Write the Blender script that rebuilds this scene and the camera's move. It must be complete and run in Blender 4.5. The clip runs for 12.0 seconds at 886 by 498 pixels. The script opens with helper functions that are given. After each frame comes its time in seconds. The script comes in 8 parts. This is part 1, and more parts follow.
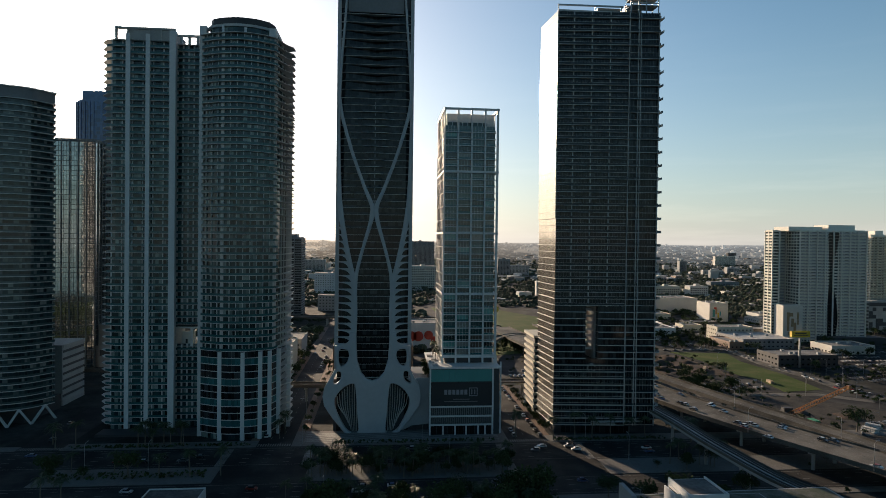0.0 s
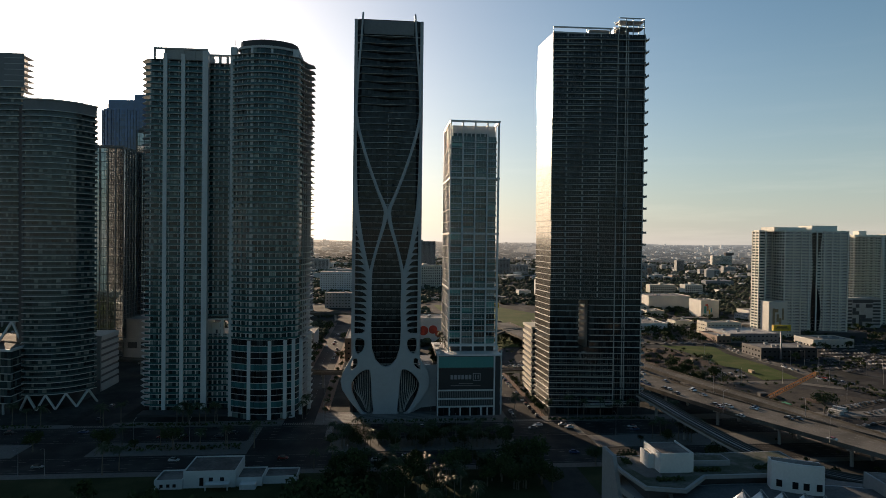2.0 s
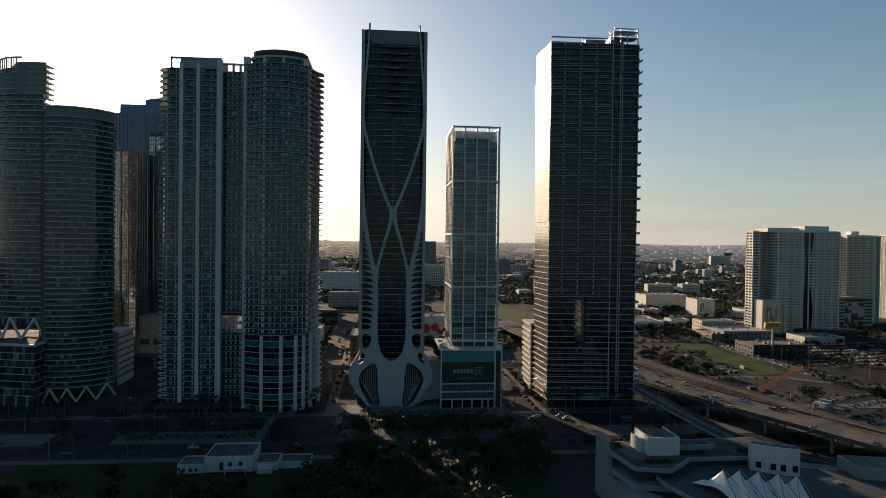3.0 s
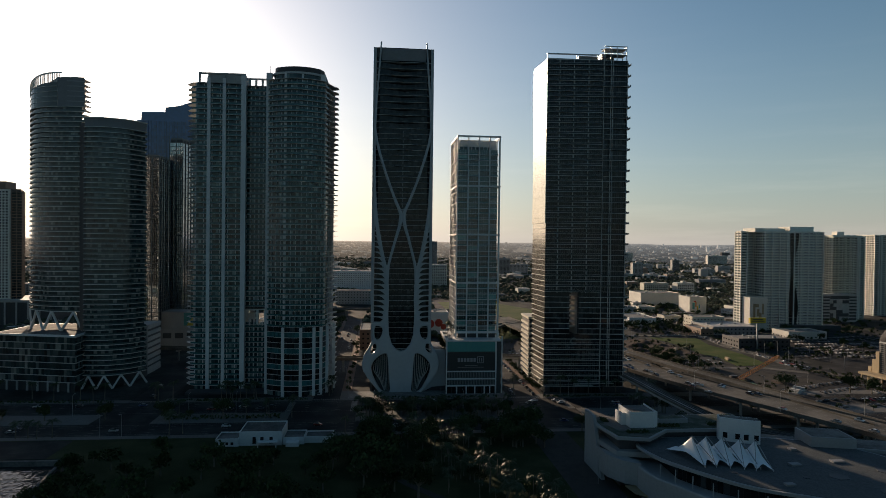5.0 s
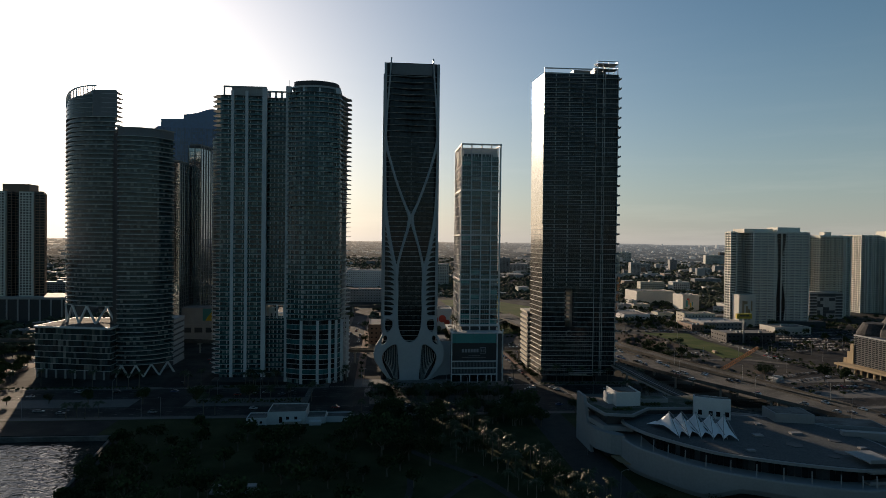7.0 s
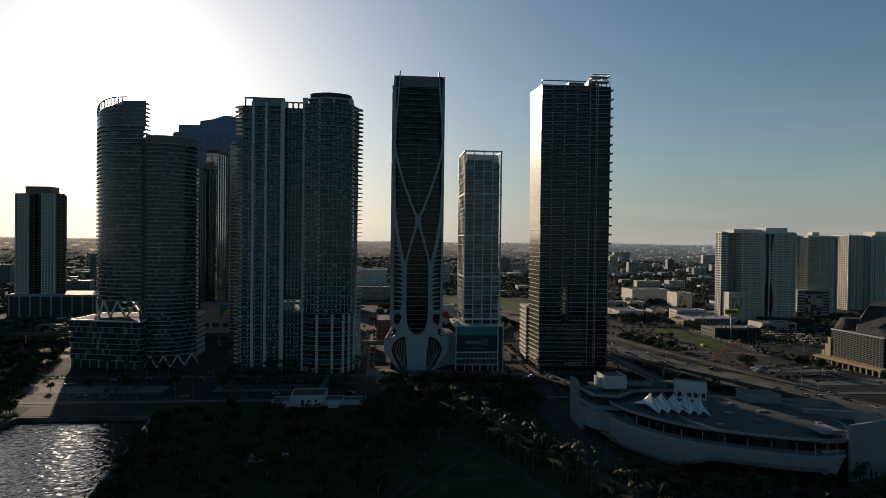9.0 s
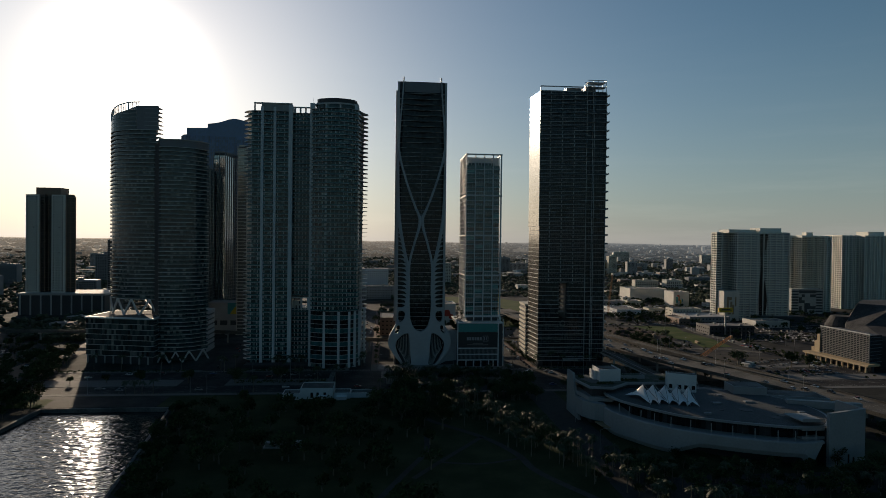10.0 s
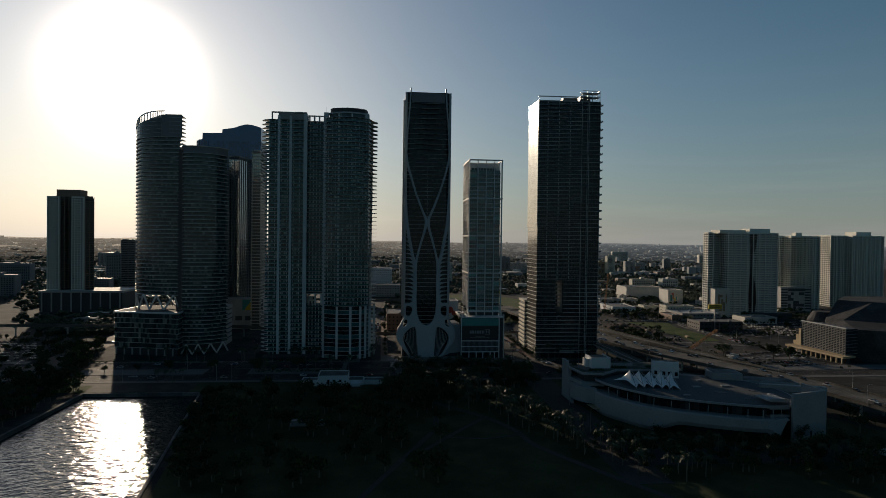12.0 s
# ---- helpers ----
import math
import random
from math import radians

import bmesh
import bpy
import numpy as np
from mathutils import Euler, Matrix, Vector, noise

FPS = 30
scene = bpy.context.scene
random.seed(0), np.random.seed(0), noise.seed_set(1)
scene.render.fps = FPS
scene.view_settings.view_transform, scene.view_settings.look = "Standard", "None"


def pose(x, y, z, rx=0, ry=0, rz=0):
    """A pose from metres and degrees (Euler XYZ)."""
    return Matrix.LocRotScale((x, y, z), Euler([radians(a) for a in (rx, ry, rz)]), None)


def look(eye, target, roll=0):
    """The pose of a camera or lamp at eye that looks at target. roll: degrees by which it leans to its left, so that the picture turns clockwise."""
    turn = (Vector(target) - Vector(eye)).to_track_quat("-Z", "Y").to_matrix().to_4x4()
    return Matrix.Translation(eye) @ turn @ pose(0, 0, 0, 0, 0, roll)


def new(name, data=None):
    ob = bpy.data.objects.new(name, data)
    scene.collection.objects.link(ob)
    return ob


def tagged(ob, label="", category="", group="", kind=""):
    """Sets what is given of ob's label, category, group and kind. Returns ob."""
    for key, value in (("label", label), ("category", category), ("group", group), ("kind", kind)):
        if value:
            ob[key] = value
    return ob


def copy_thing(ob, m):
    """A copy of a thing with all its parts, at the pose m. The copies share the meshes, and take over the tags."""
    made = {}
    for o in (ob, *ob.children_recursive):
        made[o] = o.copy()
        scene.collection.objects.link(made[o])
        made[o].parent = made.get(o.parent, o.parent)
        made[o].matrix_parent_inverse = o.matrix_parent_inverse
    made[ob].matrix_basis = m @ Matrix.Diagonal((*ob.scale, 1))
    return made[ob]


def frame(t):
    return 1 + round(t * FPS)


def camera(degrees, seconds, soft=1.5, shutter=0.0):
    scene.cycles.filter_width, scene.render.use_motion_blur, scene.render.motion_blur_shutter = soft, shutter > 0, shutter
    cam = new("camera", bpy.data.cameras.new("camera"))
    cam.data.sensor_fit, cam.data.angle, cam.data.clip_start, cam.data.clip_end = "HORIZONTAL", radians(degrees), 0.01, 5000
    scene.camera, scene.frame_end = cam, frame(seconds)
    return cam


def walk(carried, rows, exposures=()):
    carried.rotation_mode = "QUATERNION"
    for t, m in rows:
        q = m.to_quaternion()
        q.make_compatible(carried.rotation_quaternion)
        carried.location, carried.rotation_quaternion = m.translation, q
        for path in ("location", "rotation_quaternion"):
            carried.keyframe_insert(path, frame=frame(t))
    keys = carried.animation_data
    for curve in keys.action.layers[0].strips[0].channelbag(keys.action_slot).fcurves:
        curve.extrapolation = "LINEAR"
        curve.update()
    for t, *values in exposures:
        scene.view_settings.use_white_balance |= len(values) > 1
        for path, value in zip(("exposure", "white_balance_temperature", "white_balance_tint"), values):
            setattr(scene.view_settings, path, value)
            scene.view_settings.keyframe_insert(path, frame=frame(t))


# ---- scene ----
# A drone backs away from a row of bayfront towers; x runs along the boulevard, y inland, ground at z = 0.
cam = camera(70.0, 12.0, soft=0.7)
ROWS = [  # seconds, eye x y z, pitch, roll, yaw
    (0.0, -0.01, -0.04, 96.50, -0.79, -0.71, -5.50),
    (0.5, -1.70, -8.43, 96.50, -0.80, -0.70, -5.50),
    (1.0, -3.34, -16.61, 96.49, -0.81, -0.70, -5.50),
    (1.5, -5.04, -25.04, 96.49, -0.81, -0.71, -5.50),
    (2.0, -6.73, -33.45, 96.48, -0.81, -0.71, -5.50),
    (2.5, -8.41, -41.79, 96.48, -0.80, -0.71, -5.50),
    (3.0, -10.09, -50.14, 96.47, -0.79, -0.71, -5.50),
    (5.0, -16.78, -83.39, 96.45, -0.79, -0.69, -5.52),
    (5.5, -18.42, -91.56, 96.45, -0.79, -0.69, -5.51),
    (6.0, -20.09, -99.86, 96.44, -0.79, -0.69, -5.51),
    (6.5, -21.78, -108.25, 96.44, -0.80, -0.69, -5.50),
    (7.0, -23.49, -116.76, 96.43, -0.79, -0.69, -5.50),
    (9.0, -30.31, -150.65, 96.42, -0.80, -0.69, -5.49),
    (9.5, -32.03, -159.23, 96.41, -0.80, -0.69, -5.50),
    (10.0, -33.76, -167.83, 96.41, -0.80, -0.69, -5.50),
    (10.5, -35.50, -176.48, 96.40, -0.81, -0.70, -5.50),
    (11.0, -37.24, -185.10, 96.40, -0.81, -0.71, -5.50),
    (11.5, -38.94, -193.56, 96.39, -0.81, -0.71, -5.48),
    (12.0, -40.65, -202.05, 96.39, -0.81, -0.71, -5.48),
]
EXPOSURES = [(0.0, 0.64, 7700, 17), (1.0, 0.56, 7850, 18), (2.0, 0.46, 8150, 19), (5.5, 0.12, 7850, 18), (9.5, -0.30, 7450, 15), (12.0, -0.64, 7300, 13)]
walk(cam, [(t, pose(x, y, z, 90 + p, r, w)) for t, x, y, z, p, r, w in ROWS], EXPOSURES)

# ---- world, sun ----
SUN_AZ, SUN_EL = radians(-21.2), radians(12.9)          # azimuth from +y towards +x
SUN_DIR = Vector((math.sin(SUN_AZ) * math.cos(SUN_EL), math.cos(SUN_AZ) * math.cos(SUN_EL), math.sin(SUN_EL)))
world = bpy.data.worlds.new("world")
scene.world = world
world.use_nodes = True
wn, wl = world.node_tree.nodes, world.node_tree.links
wn.clear()
sky = wn.new("ShaderNodeTexSky")
sky.sky_type = 'NISHITA'
sky.sun_disc = False
sky.sun_elevation, sky.sun_rotation = SUN_EL, SUN_AZ
sky.altitude, sky.air_density, sky.dust_density, sky.ozone_density = 0, 1.0, 0.4, 4.5
bg = wn.new("ShaderNodeBackground")
bg.inputs["Strength"].default_value = 0.10
wo = wn.new("ShaderNodeOutputWorld")


def wmath(op, a, b=None, clamp=False):
    n = wn.new("ShaderNodeMath")
    n.operation, n.use_clamp = op, clamp
    for k, v in enumerate((a, b)):
        if v is None:
            continue
        if isinstance(v, (int, float)):
            n.inputs[k].default_value = v
        else:
            wl.new(v, n.inputs[k])
    return n.outputs[0]


def wmix(fac, a, b):
    n = wn.new("ShaderNodeMix")
    n.data_type = 'RGBA'
    wl.new(fac, n.inputs[0])
    for k, v in ((6, a), (7, b)):
        if isinstance(v, tuple):
            n.inputs[k].default_value = (*v, 1)
        else:
            wl.new(v, n.inputs[k])
    return n.outputs[2]


# low haze along the horizon, paler and warmer towards the sun, and the aureole of hazy air round it
coord = wn.new("ShaderNodeTexCoord")
xyz = wn.new("ShaderNodeSeparateXYZ")
wl.new(coord.outputs["Generated"], xyz.inputs[0])
dotn = wn.new("ShaderNodeVectorMath")
dotn.operation = 'DOT_PRODUCT'
dotn.inputs[1].default_value = SUN_DIR
wl.new(coord.outputs["Generated"], dotn.inputs[0])
toward = wmath('MAXIMUM', dotn.outputs["Value"], 0.0)
height = wmath('MAXIMUM', xyz.outputs["Z"], 0.0)
near_sun = wmath('POWER', toward, 9.0)
haze_color = wmix(near_sun, (3.8, 4.1, 4.3), (10.0, 9.8, 9.3))
thick = wmath('MULTIPLY', wmath('POWER', 2.718, wmath('MULTIPLY', height, -6.5)), 0.94)
clean = wn.new("ShaderNodeVectorMath")                 # clear air over the bay leans to blue-green
clean.operation = 'MULTIPLY'
wl.new(wmix(wmath('POWER', toward, 3.2), (0.44, 0.92, 0.90), (1.02, 1.0, 0.96)), clean.inputs[1])
wl.new(sky.outputs[0], clean.inputs[0])
hazy = wmix(thick, clean.outputs[0], haze_color)
glow = wn.new("ShaderNodeVectorMath")
glow.operation = 'SCALE'
glow.inputs[0].default_value = (1.0, 0.97, 0.92)
streak = wn.new("ShaderNodeMapping")                   # thin streaks of cloud low in the sky
streak.inputs["Scale"].default_value = (2.2, 2.2, 26.0)
wl.new(coord.outputs["Generated"], streak.inputs["Vector"])
wisps = wn.new("ShaderNodeTexNoise")
wisps.inputs["Scale"].default_value, wisps.inputs["Detail"].default_value, wisps.inputs["Roughness"].default_value = 1.6, 6, 0.6
wl.new(streak.outputs[0], wisps.inputs["Vector"])
cloud = wn.new("ShaderNodeMapRange")
cloud.inputs["From Min"].default_value, cloud.inputs["From Max"].default_value = 0.52, 0.78
cloud.inputs["To Min"].default_value, cloud.inputs["To Max"].default_value = 0.0, 0.7
wl.new(wisps.outputs["Fac"], cloud.inputs["Value"])
low_cloud = wmath('MULTIPLY', cloud.outputs[0], wmath('POWER', 2.718, wmath('MULTIPLY', height, -9.0)))
halo = wmath('ADD', wmath('MULTIPLY', wmath('POWER', toward, 26.0), 3.2), wmath('MULTIPLY', wmath('POWER', toward, 7.0), 1.5))
wl.new(wmath('ADD', wmath('ADD', wmath('MULTIPLY', wmath('POWER', toward, 500.0), 50.0), halo), low_cloud), glow.inputs["Scale"])
both = wn.new("ShaderNodeVectorMath")
both.operation = 'ADD'
wl.new(hazy, both.inputs[0])
wl.new(glow.outputs[0], both.inputs[1])
# the side of the sky away from the sun is dimmer and bluer
side = wn.new("ShaderNodeMapRange")
side.interpolation_type = 'SMOOTHSTEP'
side.inputs["From Min"].default_value, side.inputs["From Max"].default_value = -0.7, 0.5
side.inputs["To Min"].default_value, side.inputs["To Max"].default_value = 0.0, 1.0
wl.new(dotn.outputs["Value"], side.inputs["Value"])
dim = wn.new("ShaderNodeVectorMath")
dim.operation = 'MULTIPLY'
wl.new(both.outputs[0], dim.inputs[0])
wl.new(wmix(side.outputs[0], (0.52, 0.60, 0.60), (1.0, 1.0, 1.0)), dim.inputs[1])
wl.new(dim.outputs[0], bg.inputs["Color"])
wl.new(bg.outputs[0], wo.inputs["Surface"])

sun_data = bpy.data.lights.new("sun", 'SUN')
sun_data.energy, sun_data.angle, sun_data.color = 4.2, radians(0.6), (1.0, 0.87, 0.70)
sun = new("sun", sun_data)
sun.matrix_world = look((0, 0, 400), tuple(Vector((0, 0, 400)) - SUN_DIR))


# ---- materials ----
def mat(name, color, rough=0.6, metal=0.0, var=0.25, scale=0.5, fine=6.0, bump=0.0, spec=0.5, island=0.0,
        rand=0.0, island_color=None, ior=1.5, ramp=None):
    """Procedural surface: two scales of variation on a base colour, optional per-piece and per-object change."""
    m = bpy.data.materials.new(name)
    m.use_nodes = True
    n, l = m.node_tree.nodes, m.node_tree.links
    b = n["Principled BSDF"]
    b.inputs["Roughness"].default_value = rough
    b.inputs["Metallic"].default_value = metal
    b.inputs["Specular IOR Level"].default_value = spec
    b.inputs["IOR"].default_value = ior
    tc = n.new("ShaderNodeNewGeometry")
    n1, n2 = n.new("ShaderNodeTexNoise"), n.new("ShaderNodeTexNoise")
    n1.inputs["Scale"].default_value, n1.inputs["Detail"].default_value = scale, 4
    n2.inputs["Scale"].default_value, n2.inputs["Detail"].default_value = fine, 3
    l.new(tc.outputs["Position"], n1.inputs["Vector"])
    l.new(tc.outputs["Position"], n2.inputs["Vector"])
    add = n.new("ShaderNodeMath")
    add.operation = 'ADD'
    l.new(n1.outputs["Fac"], add.inputs[0])
    l.new(n2.outputs["Fac"], add.inputs[1])
    rng = n.new("ShaderNodeMapRange")
    rng.inputs["From Min"].default_value, rng.inputs["From Max"].default_value = 0.6, 1.4
    rng.inputs["To Min"].default_value, rng.inputs["To Max"].default_value = 1 - var, 1 + var
    l.new(add.outputs[0], rng.inputs["Value"])
    value = rng.outputs[0]
    for amount, out in ((island, tc.outputs["Random Per Island"]), (rand, None)):
        if amount:
            if out is None:
                out = n.new("ShaderNodeObjectInfo").outputs["Random"]
            r2 = n.new("ShaderNodeMapRange")
            r2.inputs["To Min"].default_value, r2.inputs["To Max"].default_value = 1 - amount, 1 + amount
            l.new(out, r2.inputs["Value"])
            mu = n.new("ShaderNodeMath")
            mu.operation = 'MULTIPLY'
            l.new(value, mu.inputs[0])
            l.new(r2.outputs[0], mu.inputs[1])
            value = mu.outputs[0]
    base = None
    if ramp or island_color:
        cr = n.new("ShaderNodeValToRGB")
        cr.color_ramp.interpolation = 'CONSTANT' if ramp else 'LINEAR'
        stops = ramp if ramp else ((0.0, color), (0.72, color), (1.0, island_color))
        while len(cr.color_ramp.elements) < len(stops):
            cr.color_ramp.elements.new(0.5)
        for e, (p, c) in zip(cr.color_ramp.elements, stops):
            e.position, e.color = p, (*c, 1)
        src = n.new("ShaderNodeObjectInfo").outputs["Random"] if ramp else tc.outputs["Random Per Island"]
        l.new(src, cr.inputs["Fac"])
        base = cr.outputs["Color"]
    sc = n.new("ShaderNodeVectorMath")
    sc.operation = 'SCALE'
    sc.inputs[0].default_value = color
    if base:
        l.new(base, sc.inputs[0])
    l.new(value, sc.inputs["Scale"])
    l.new(sc.outputs[0], b.inputs["Base Color"])
    if bump:
        bp = n.new("ShaderNodeBump")
        bp.inputs["Strength"].default_value, bp.inputs["Distance"].default_value = 1.0, bump
        l.new(n2.outputs["Fac"], bp.inputs["Height"])
        l.new(bp.outputs[0], b.inputs["Normal"])
    return m


def blend_mat(name, a, c, scale, rough=0.9, lo=0.45, hi=0.6, fine=2.0, bump=0.0):
    """Two colours mixed in patches, with a fine grain over them."""
    m = mat(name, a, rough, 0, 0.42, scale, fine, bump, 0.12)
    n, l = m.node_tree.nodes, m.node_tree.links
    ns = n.new("ShaderNodeTexNoise")
    ns.inputs["Scale"].default_value, ns.inputs["Detail"].default_value, ns.inputs["Roughness"].default_value = scale, 11, 0.66
    l.new(n["Geometry"].outputs["Position"], ns.inputs["Vector"])
    mr = n.new("ShaderNodeMapRange")
    mr.inputs["From Min"].default_value, mr.inputs["From Max"].default_value = lo, hi
    l.new(ns.outputs["Fac"], mr.inputs["Value"])
    mx = n.new("ShaderNodeMix")
    mx.data_type = 'RGBA'
    mx.inputs[6].default_value, mx.inputs[7].default_value = (*a, 1), (*c, 1)
    l.new(mr.outputs[0], mx.inputs[0])
    sc = [k for k in n if k.type == 'VECT_MATH'][0]
    l.new(mx.outputs[2], sc.inputs[0])
    return m


M = {}
M["concrete"] = mat("concrete", (0.36, 0.355, 0.34), 0.75, var=0.18, scale=0.15, fine=1.5)
M["white_paint"] = mat("white_paint", (0.62, 0.62, 0.61), 0.55, var=0.10, scale=0.1, fine=1.2)
M["warm_white"] = mat("warm_white", (0.55, 0.52, 0.46), 0.6, var=0.12, scale=0.12, fine=1.0)
M["cream"] = mat("cream", (0.52, 0.48, 0.39), 0.7, var=0.12, scale=0.1, fine=1.0)
M["grey_paint"] = mat("grey_paint", (0.20, 0.205, 0.21), 0.65, var=0.15, scale=0.1, fine=1.0)
M["dark_grey"] = mat("dark_grey", (0.045, 0.045, 0.048), 0.6, var=0.2, scale=0.1, fine=1.0)
M["shell"] = mat("shell", (0.40, 0.41, 0.42), 0.45, var=0.08, scale=0.08, fine=0.6)
M["slab_edge"] = mat("slab_edge", (0.48, 0.48, 0.465), 0.65, var=0.15, scale=0.3, fine=2.0)
M["slab_dark"] = mat("slab_dark", (0.22, 0.22, 0.22), 0.6, var=0.15, scale=0.3, fine=2.0)
M["teal_glass"] = mat("teal_glass", (0.011, 0.048, 0.053), 0.10, var=0.4, scale=0.05, fine=0.4, spec=0.45, island=0.7,
                      island_color=(0.15, 0.20, 0.19), ior=1.55)
M["smoke_glass"] = mat("smoke_glass", (0.028, 0.050, 0.054), 0.10, var=0.4, scale=0.05, fine=0.4, spec=0.45, island=0.6,
                       island_color=(0.15, 0.165, 0.155), ior=1.55)
M["balcony_edge"] = mat("balcony_edge", (0.58, 0.575, 0.55), 0.65, var=0.15, scale=0.3, fine=2.0)
M["bright_wall"] = mat("bright_wall", (0.78, 0.77, 0.73), 0.7, var=0.06, scale=0.2, fine=1.0)
M["smoke_rail"] = mat("smoke_rail", (0.085, 0.125, 0.128), 0.14, var=0.2, scale=0.1, fine=1.0, spec=0.4, island=0.3, ior=1.5)
M["bay_glass"] = mat("bay_glass", (0.030, 0.065, 0.070), 0.10, var=0.35, scale=0.12, fine=0.5, spec=0.6, ior=1.6, rand=0.3,
                     ramp=((0.0, (0.030, 0.070, 0.074)), (0.22, (0.060, 0.135, 0.135)), (0.42, (0.018, 0.028, 0.030)), (0.56, (0.11, 0.12, 0.11)), (0.70, (0.085, 0.060, 0.050)), (0.80, (0.19, 0.185, 0.17)), (0.9, (0.07, 0.23, 0.22))))
M["dark_glass"] = mat("dark_glass", (0.014, 0.016, 0.018), 0.08, var=0.3, scale=0.05, fine=0.4, spec=0.32, island=0.5,
                      island_color=(0.035, 0.040, 0.042), ior=1.5)
M["mirror_glass"] = mat("mirror_glass", (0.055, 0.075, 0.085), 0.10, metal=0.35, var=0.25, scale=0.05, fine=0.4, spec=0.7, island=0.35, ior=1.7)
M["blue_glass"] = mat("blue_glass", (0.014, 0.075, 0.21), 0.15, metal=0.0, var=0.2, scale=0.05, fine=0.4, spec=0.7, island=0.3, ior=1.7)
M["sky_mirror"] = mat("sky_mirror", (0.42, 0.45, 0.46), 0.06, metal=0.85, var=0.15, scale=0.04, fine=0.3, spec=0.7, island=0.18, bump=0.03)
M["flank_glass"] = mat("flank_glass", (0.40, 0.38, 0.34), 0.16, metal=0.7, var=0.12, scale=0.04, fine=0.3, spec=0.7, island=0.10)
M["rail_glass"] = mat("rail_glass", (0.022, 0.130, 0.137), 0.14, var=0.2, scale=0.1, fine=1.0, spec=0.4, island=0.3, ior=1.5)
M["museum_wall"] = mat("museum_wall", (0.28, 0.285, 0.285), 0.7, var=0.12, scale=0.1, fine=1.0)
M["hall_roof"] = blend_mat("hall_roof", (0.050, 0.050, 0.050), (0.072, 0.070, 0.068), 0.05, 0.8, fine=0.8)
M["rail_blue"] = mat("rail_blue", (0.030, 0.043, 0.048), 0.16, var=0.3, scale=0.1, fine=1.0, spec=0.3, island=0.4, ior=1.4)
M["car_mixed"] = mat("car_mixed", (0.12, 0.12, 0.125), 0.30, metal=0.2, var=0.05, spec=0.5, island=0.9)
M["mullion"] = mat("mullion", (0.16, 0.17, 0.17), 0.5, metal=0.2, var=0.1)
M["metal"] = mat("metal", (0.35, 0.36, 0.37), 0.45, metal=0.7, var=0.15)
M["asphalt"] = blend_mat("asphalt", (0.024, 0.024, 0.025), (0.042, 0.041, 0.040), 0.06, 0.85, fine=3.0)
M["freeway"] = blend_mat("freeway", (0.092, 0.086, 0.076), (0.135, 0.125, 0.11), 0.05, 0.85, fine=2.0)
M["pavement"] = blend_mat("pavement", (0.17, 0.165, 0.155), (0.12, 0.115, 0.11), 0.2, 0.85, fine=3.0)
M["brick_paving"] = blend_mat("brick_paving", (0.19, 0.125, 0.095), (0.14, 0.10, 0.08), 0.3, 0.85, fine=4.0)
M["dark_paving"] = blend_mat("dark_paving", (0.060, 0.058, 0.055), (0.038, 0.037, 0.036), 0.12, 0.88, fine=3.0)
M["slate_roof"] = blend_mat("slate_roof", (0.105, 0.112, 0.114), (0.075, 0.082, 0.084), 0.09, 0.85, fine=1.5)
M["marking"] = mat("marking", (0.20, 0.20, 0.19), 0.7, var=0.3, scale=1.0, fine=5.0)
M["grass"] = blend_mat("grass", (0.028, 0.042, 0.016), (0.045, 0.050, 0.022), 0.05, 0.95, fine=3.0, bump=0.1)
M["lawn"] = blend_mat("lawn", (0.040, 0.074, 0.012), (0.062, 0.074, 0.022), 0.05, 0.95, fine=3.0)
M["soil"] = blend_mat("soil", (0.060, 0.054, 0.047), (0.026, 0.026, 0.026), 0.07, 0.95, fine=1.0)
M["city_ground"] = blend_mat("city_ground", (0.022, 0.024, 0.022), (0.050, 0.050, 0.047), 0.03, 0.95, fine=0.3)
M["leaf"] = mat("leaf", (0.036, 0.056, 0.020), 0.8, var=0.3, scale=0.3, fine=3.0, island=0.45, spec=0.12)
M["palm_leaf"] = mat("palm_leaf", (0.036, 0.054, 0.022), 0.55, var=0.3, scale=0.3, fine=3.0, island=0.4, spec=0.25)
M["woods"] = mat("woods", (0.052, 0.062, 0.036), 0.85, var=0.4, scale=0.05, fine=0.5, island=0.5, spec=0.2)
M["bark"] = mat("bark", (0.16, 0.13, 0.10), 0.9, var=0.3, scale=1.0, fine=8.0)
M["roof"] = blend_mat("roof", (0.24, 0.235, 0.225), (0.14, 0.135, 0.13), 0.06, 0.9, fine=1.0)
M["apartment_wall"] = mat("apartment_wall", (0.74, 0.71, 0.62), 0.7, var=0.08, scale=0.1, fine=1.0)
M["hall_slat"] = mat("hall_slat", (0.13, 0.135, 0.14), 0.6, var=0.15, scale=0.2, fine=1.0)
M["distant_walls"] = mat("distant_walls", (0.42, 0.41, 0.39), 0.9, var=0.2, scale=0.01, fine=0.05, island=0.6, spec=0.1)
M["bright_roof"] = blend_mat("bright_roof", (0.46, 0.45, 0.43), (0.34, 0.33, 0.32), 0.05, 0.8, fine=0.8)
M["roof_dark"] = blend_mat("roof_dark", (0.11, 0.105, 0.10), (0.17, 0.16, 0.15), 0.08, 0.9, fine=1.0)
M["green_roof"] = blend_mat("green_roof", (0.07, 0.085, 0.06), (0.12, 0.12, 0.11), 0.15, 0.9, fine=2.0)
M["tent"] = mat("tent", (0.78, 0.79, 0.80), 0.45, var=0.06, scale=0.2, fine=1.0)
M["crane"] = mat("crane", (0.50, 0.24, 0.11), 0.38, var=0.2, scale=0.5, fine=4.0, metal=0.45)
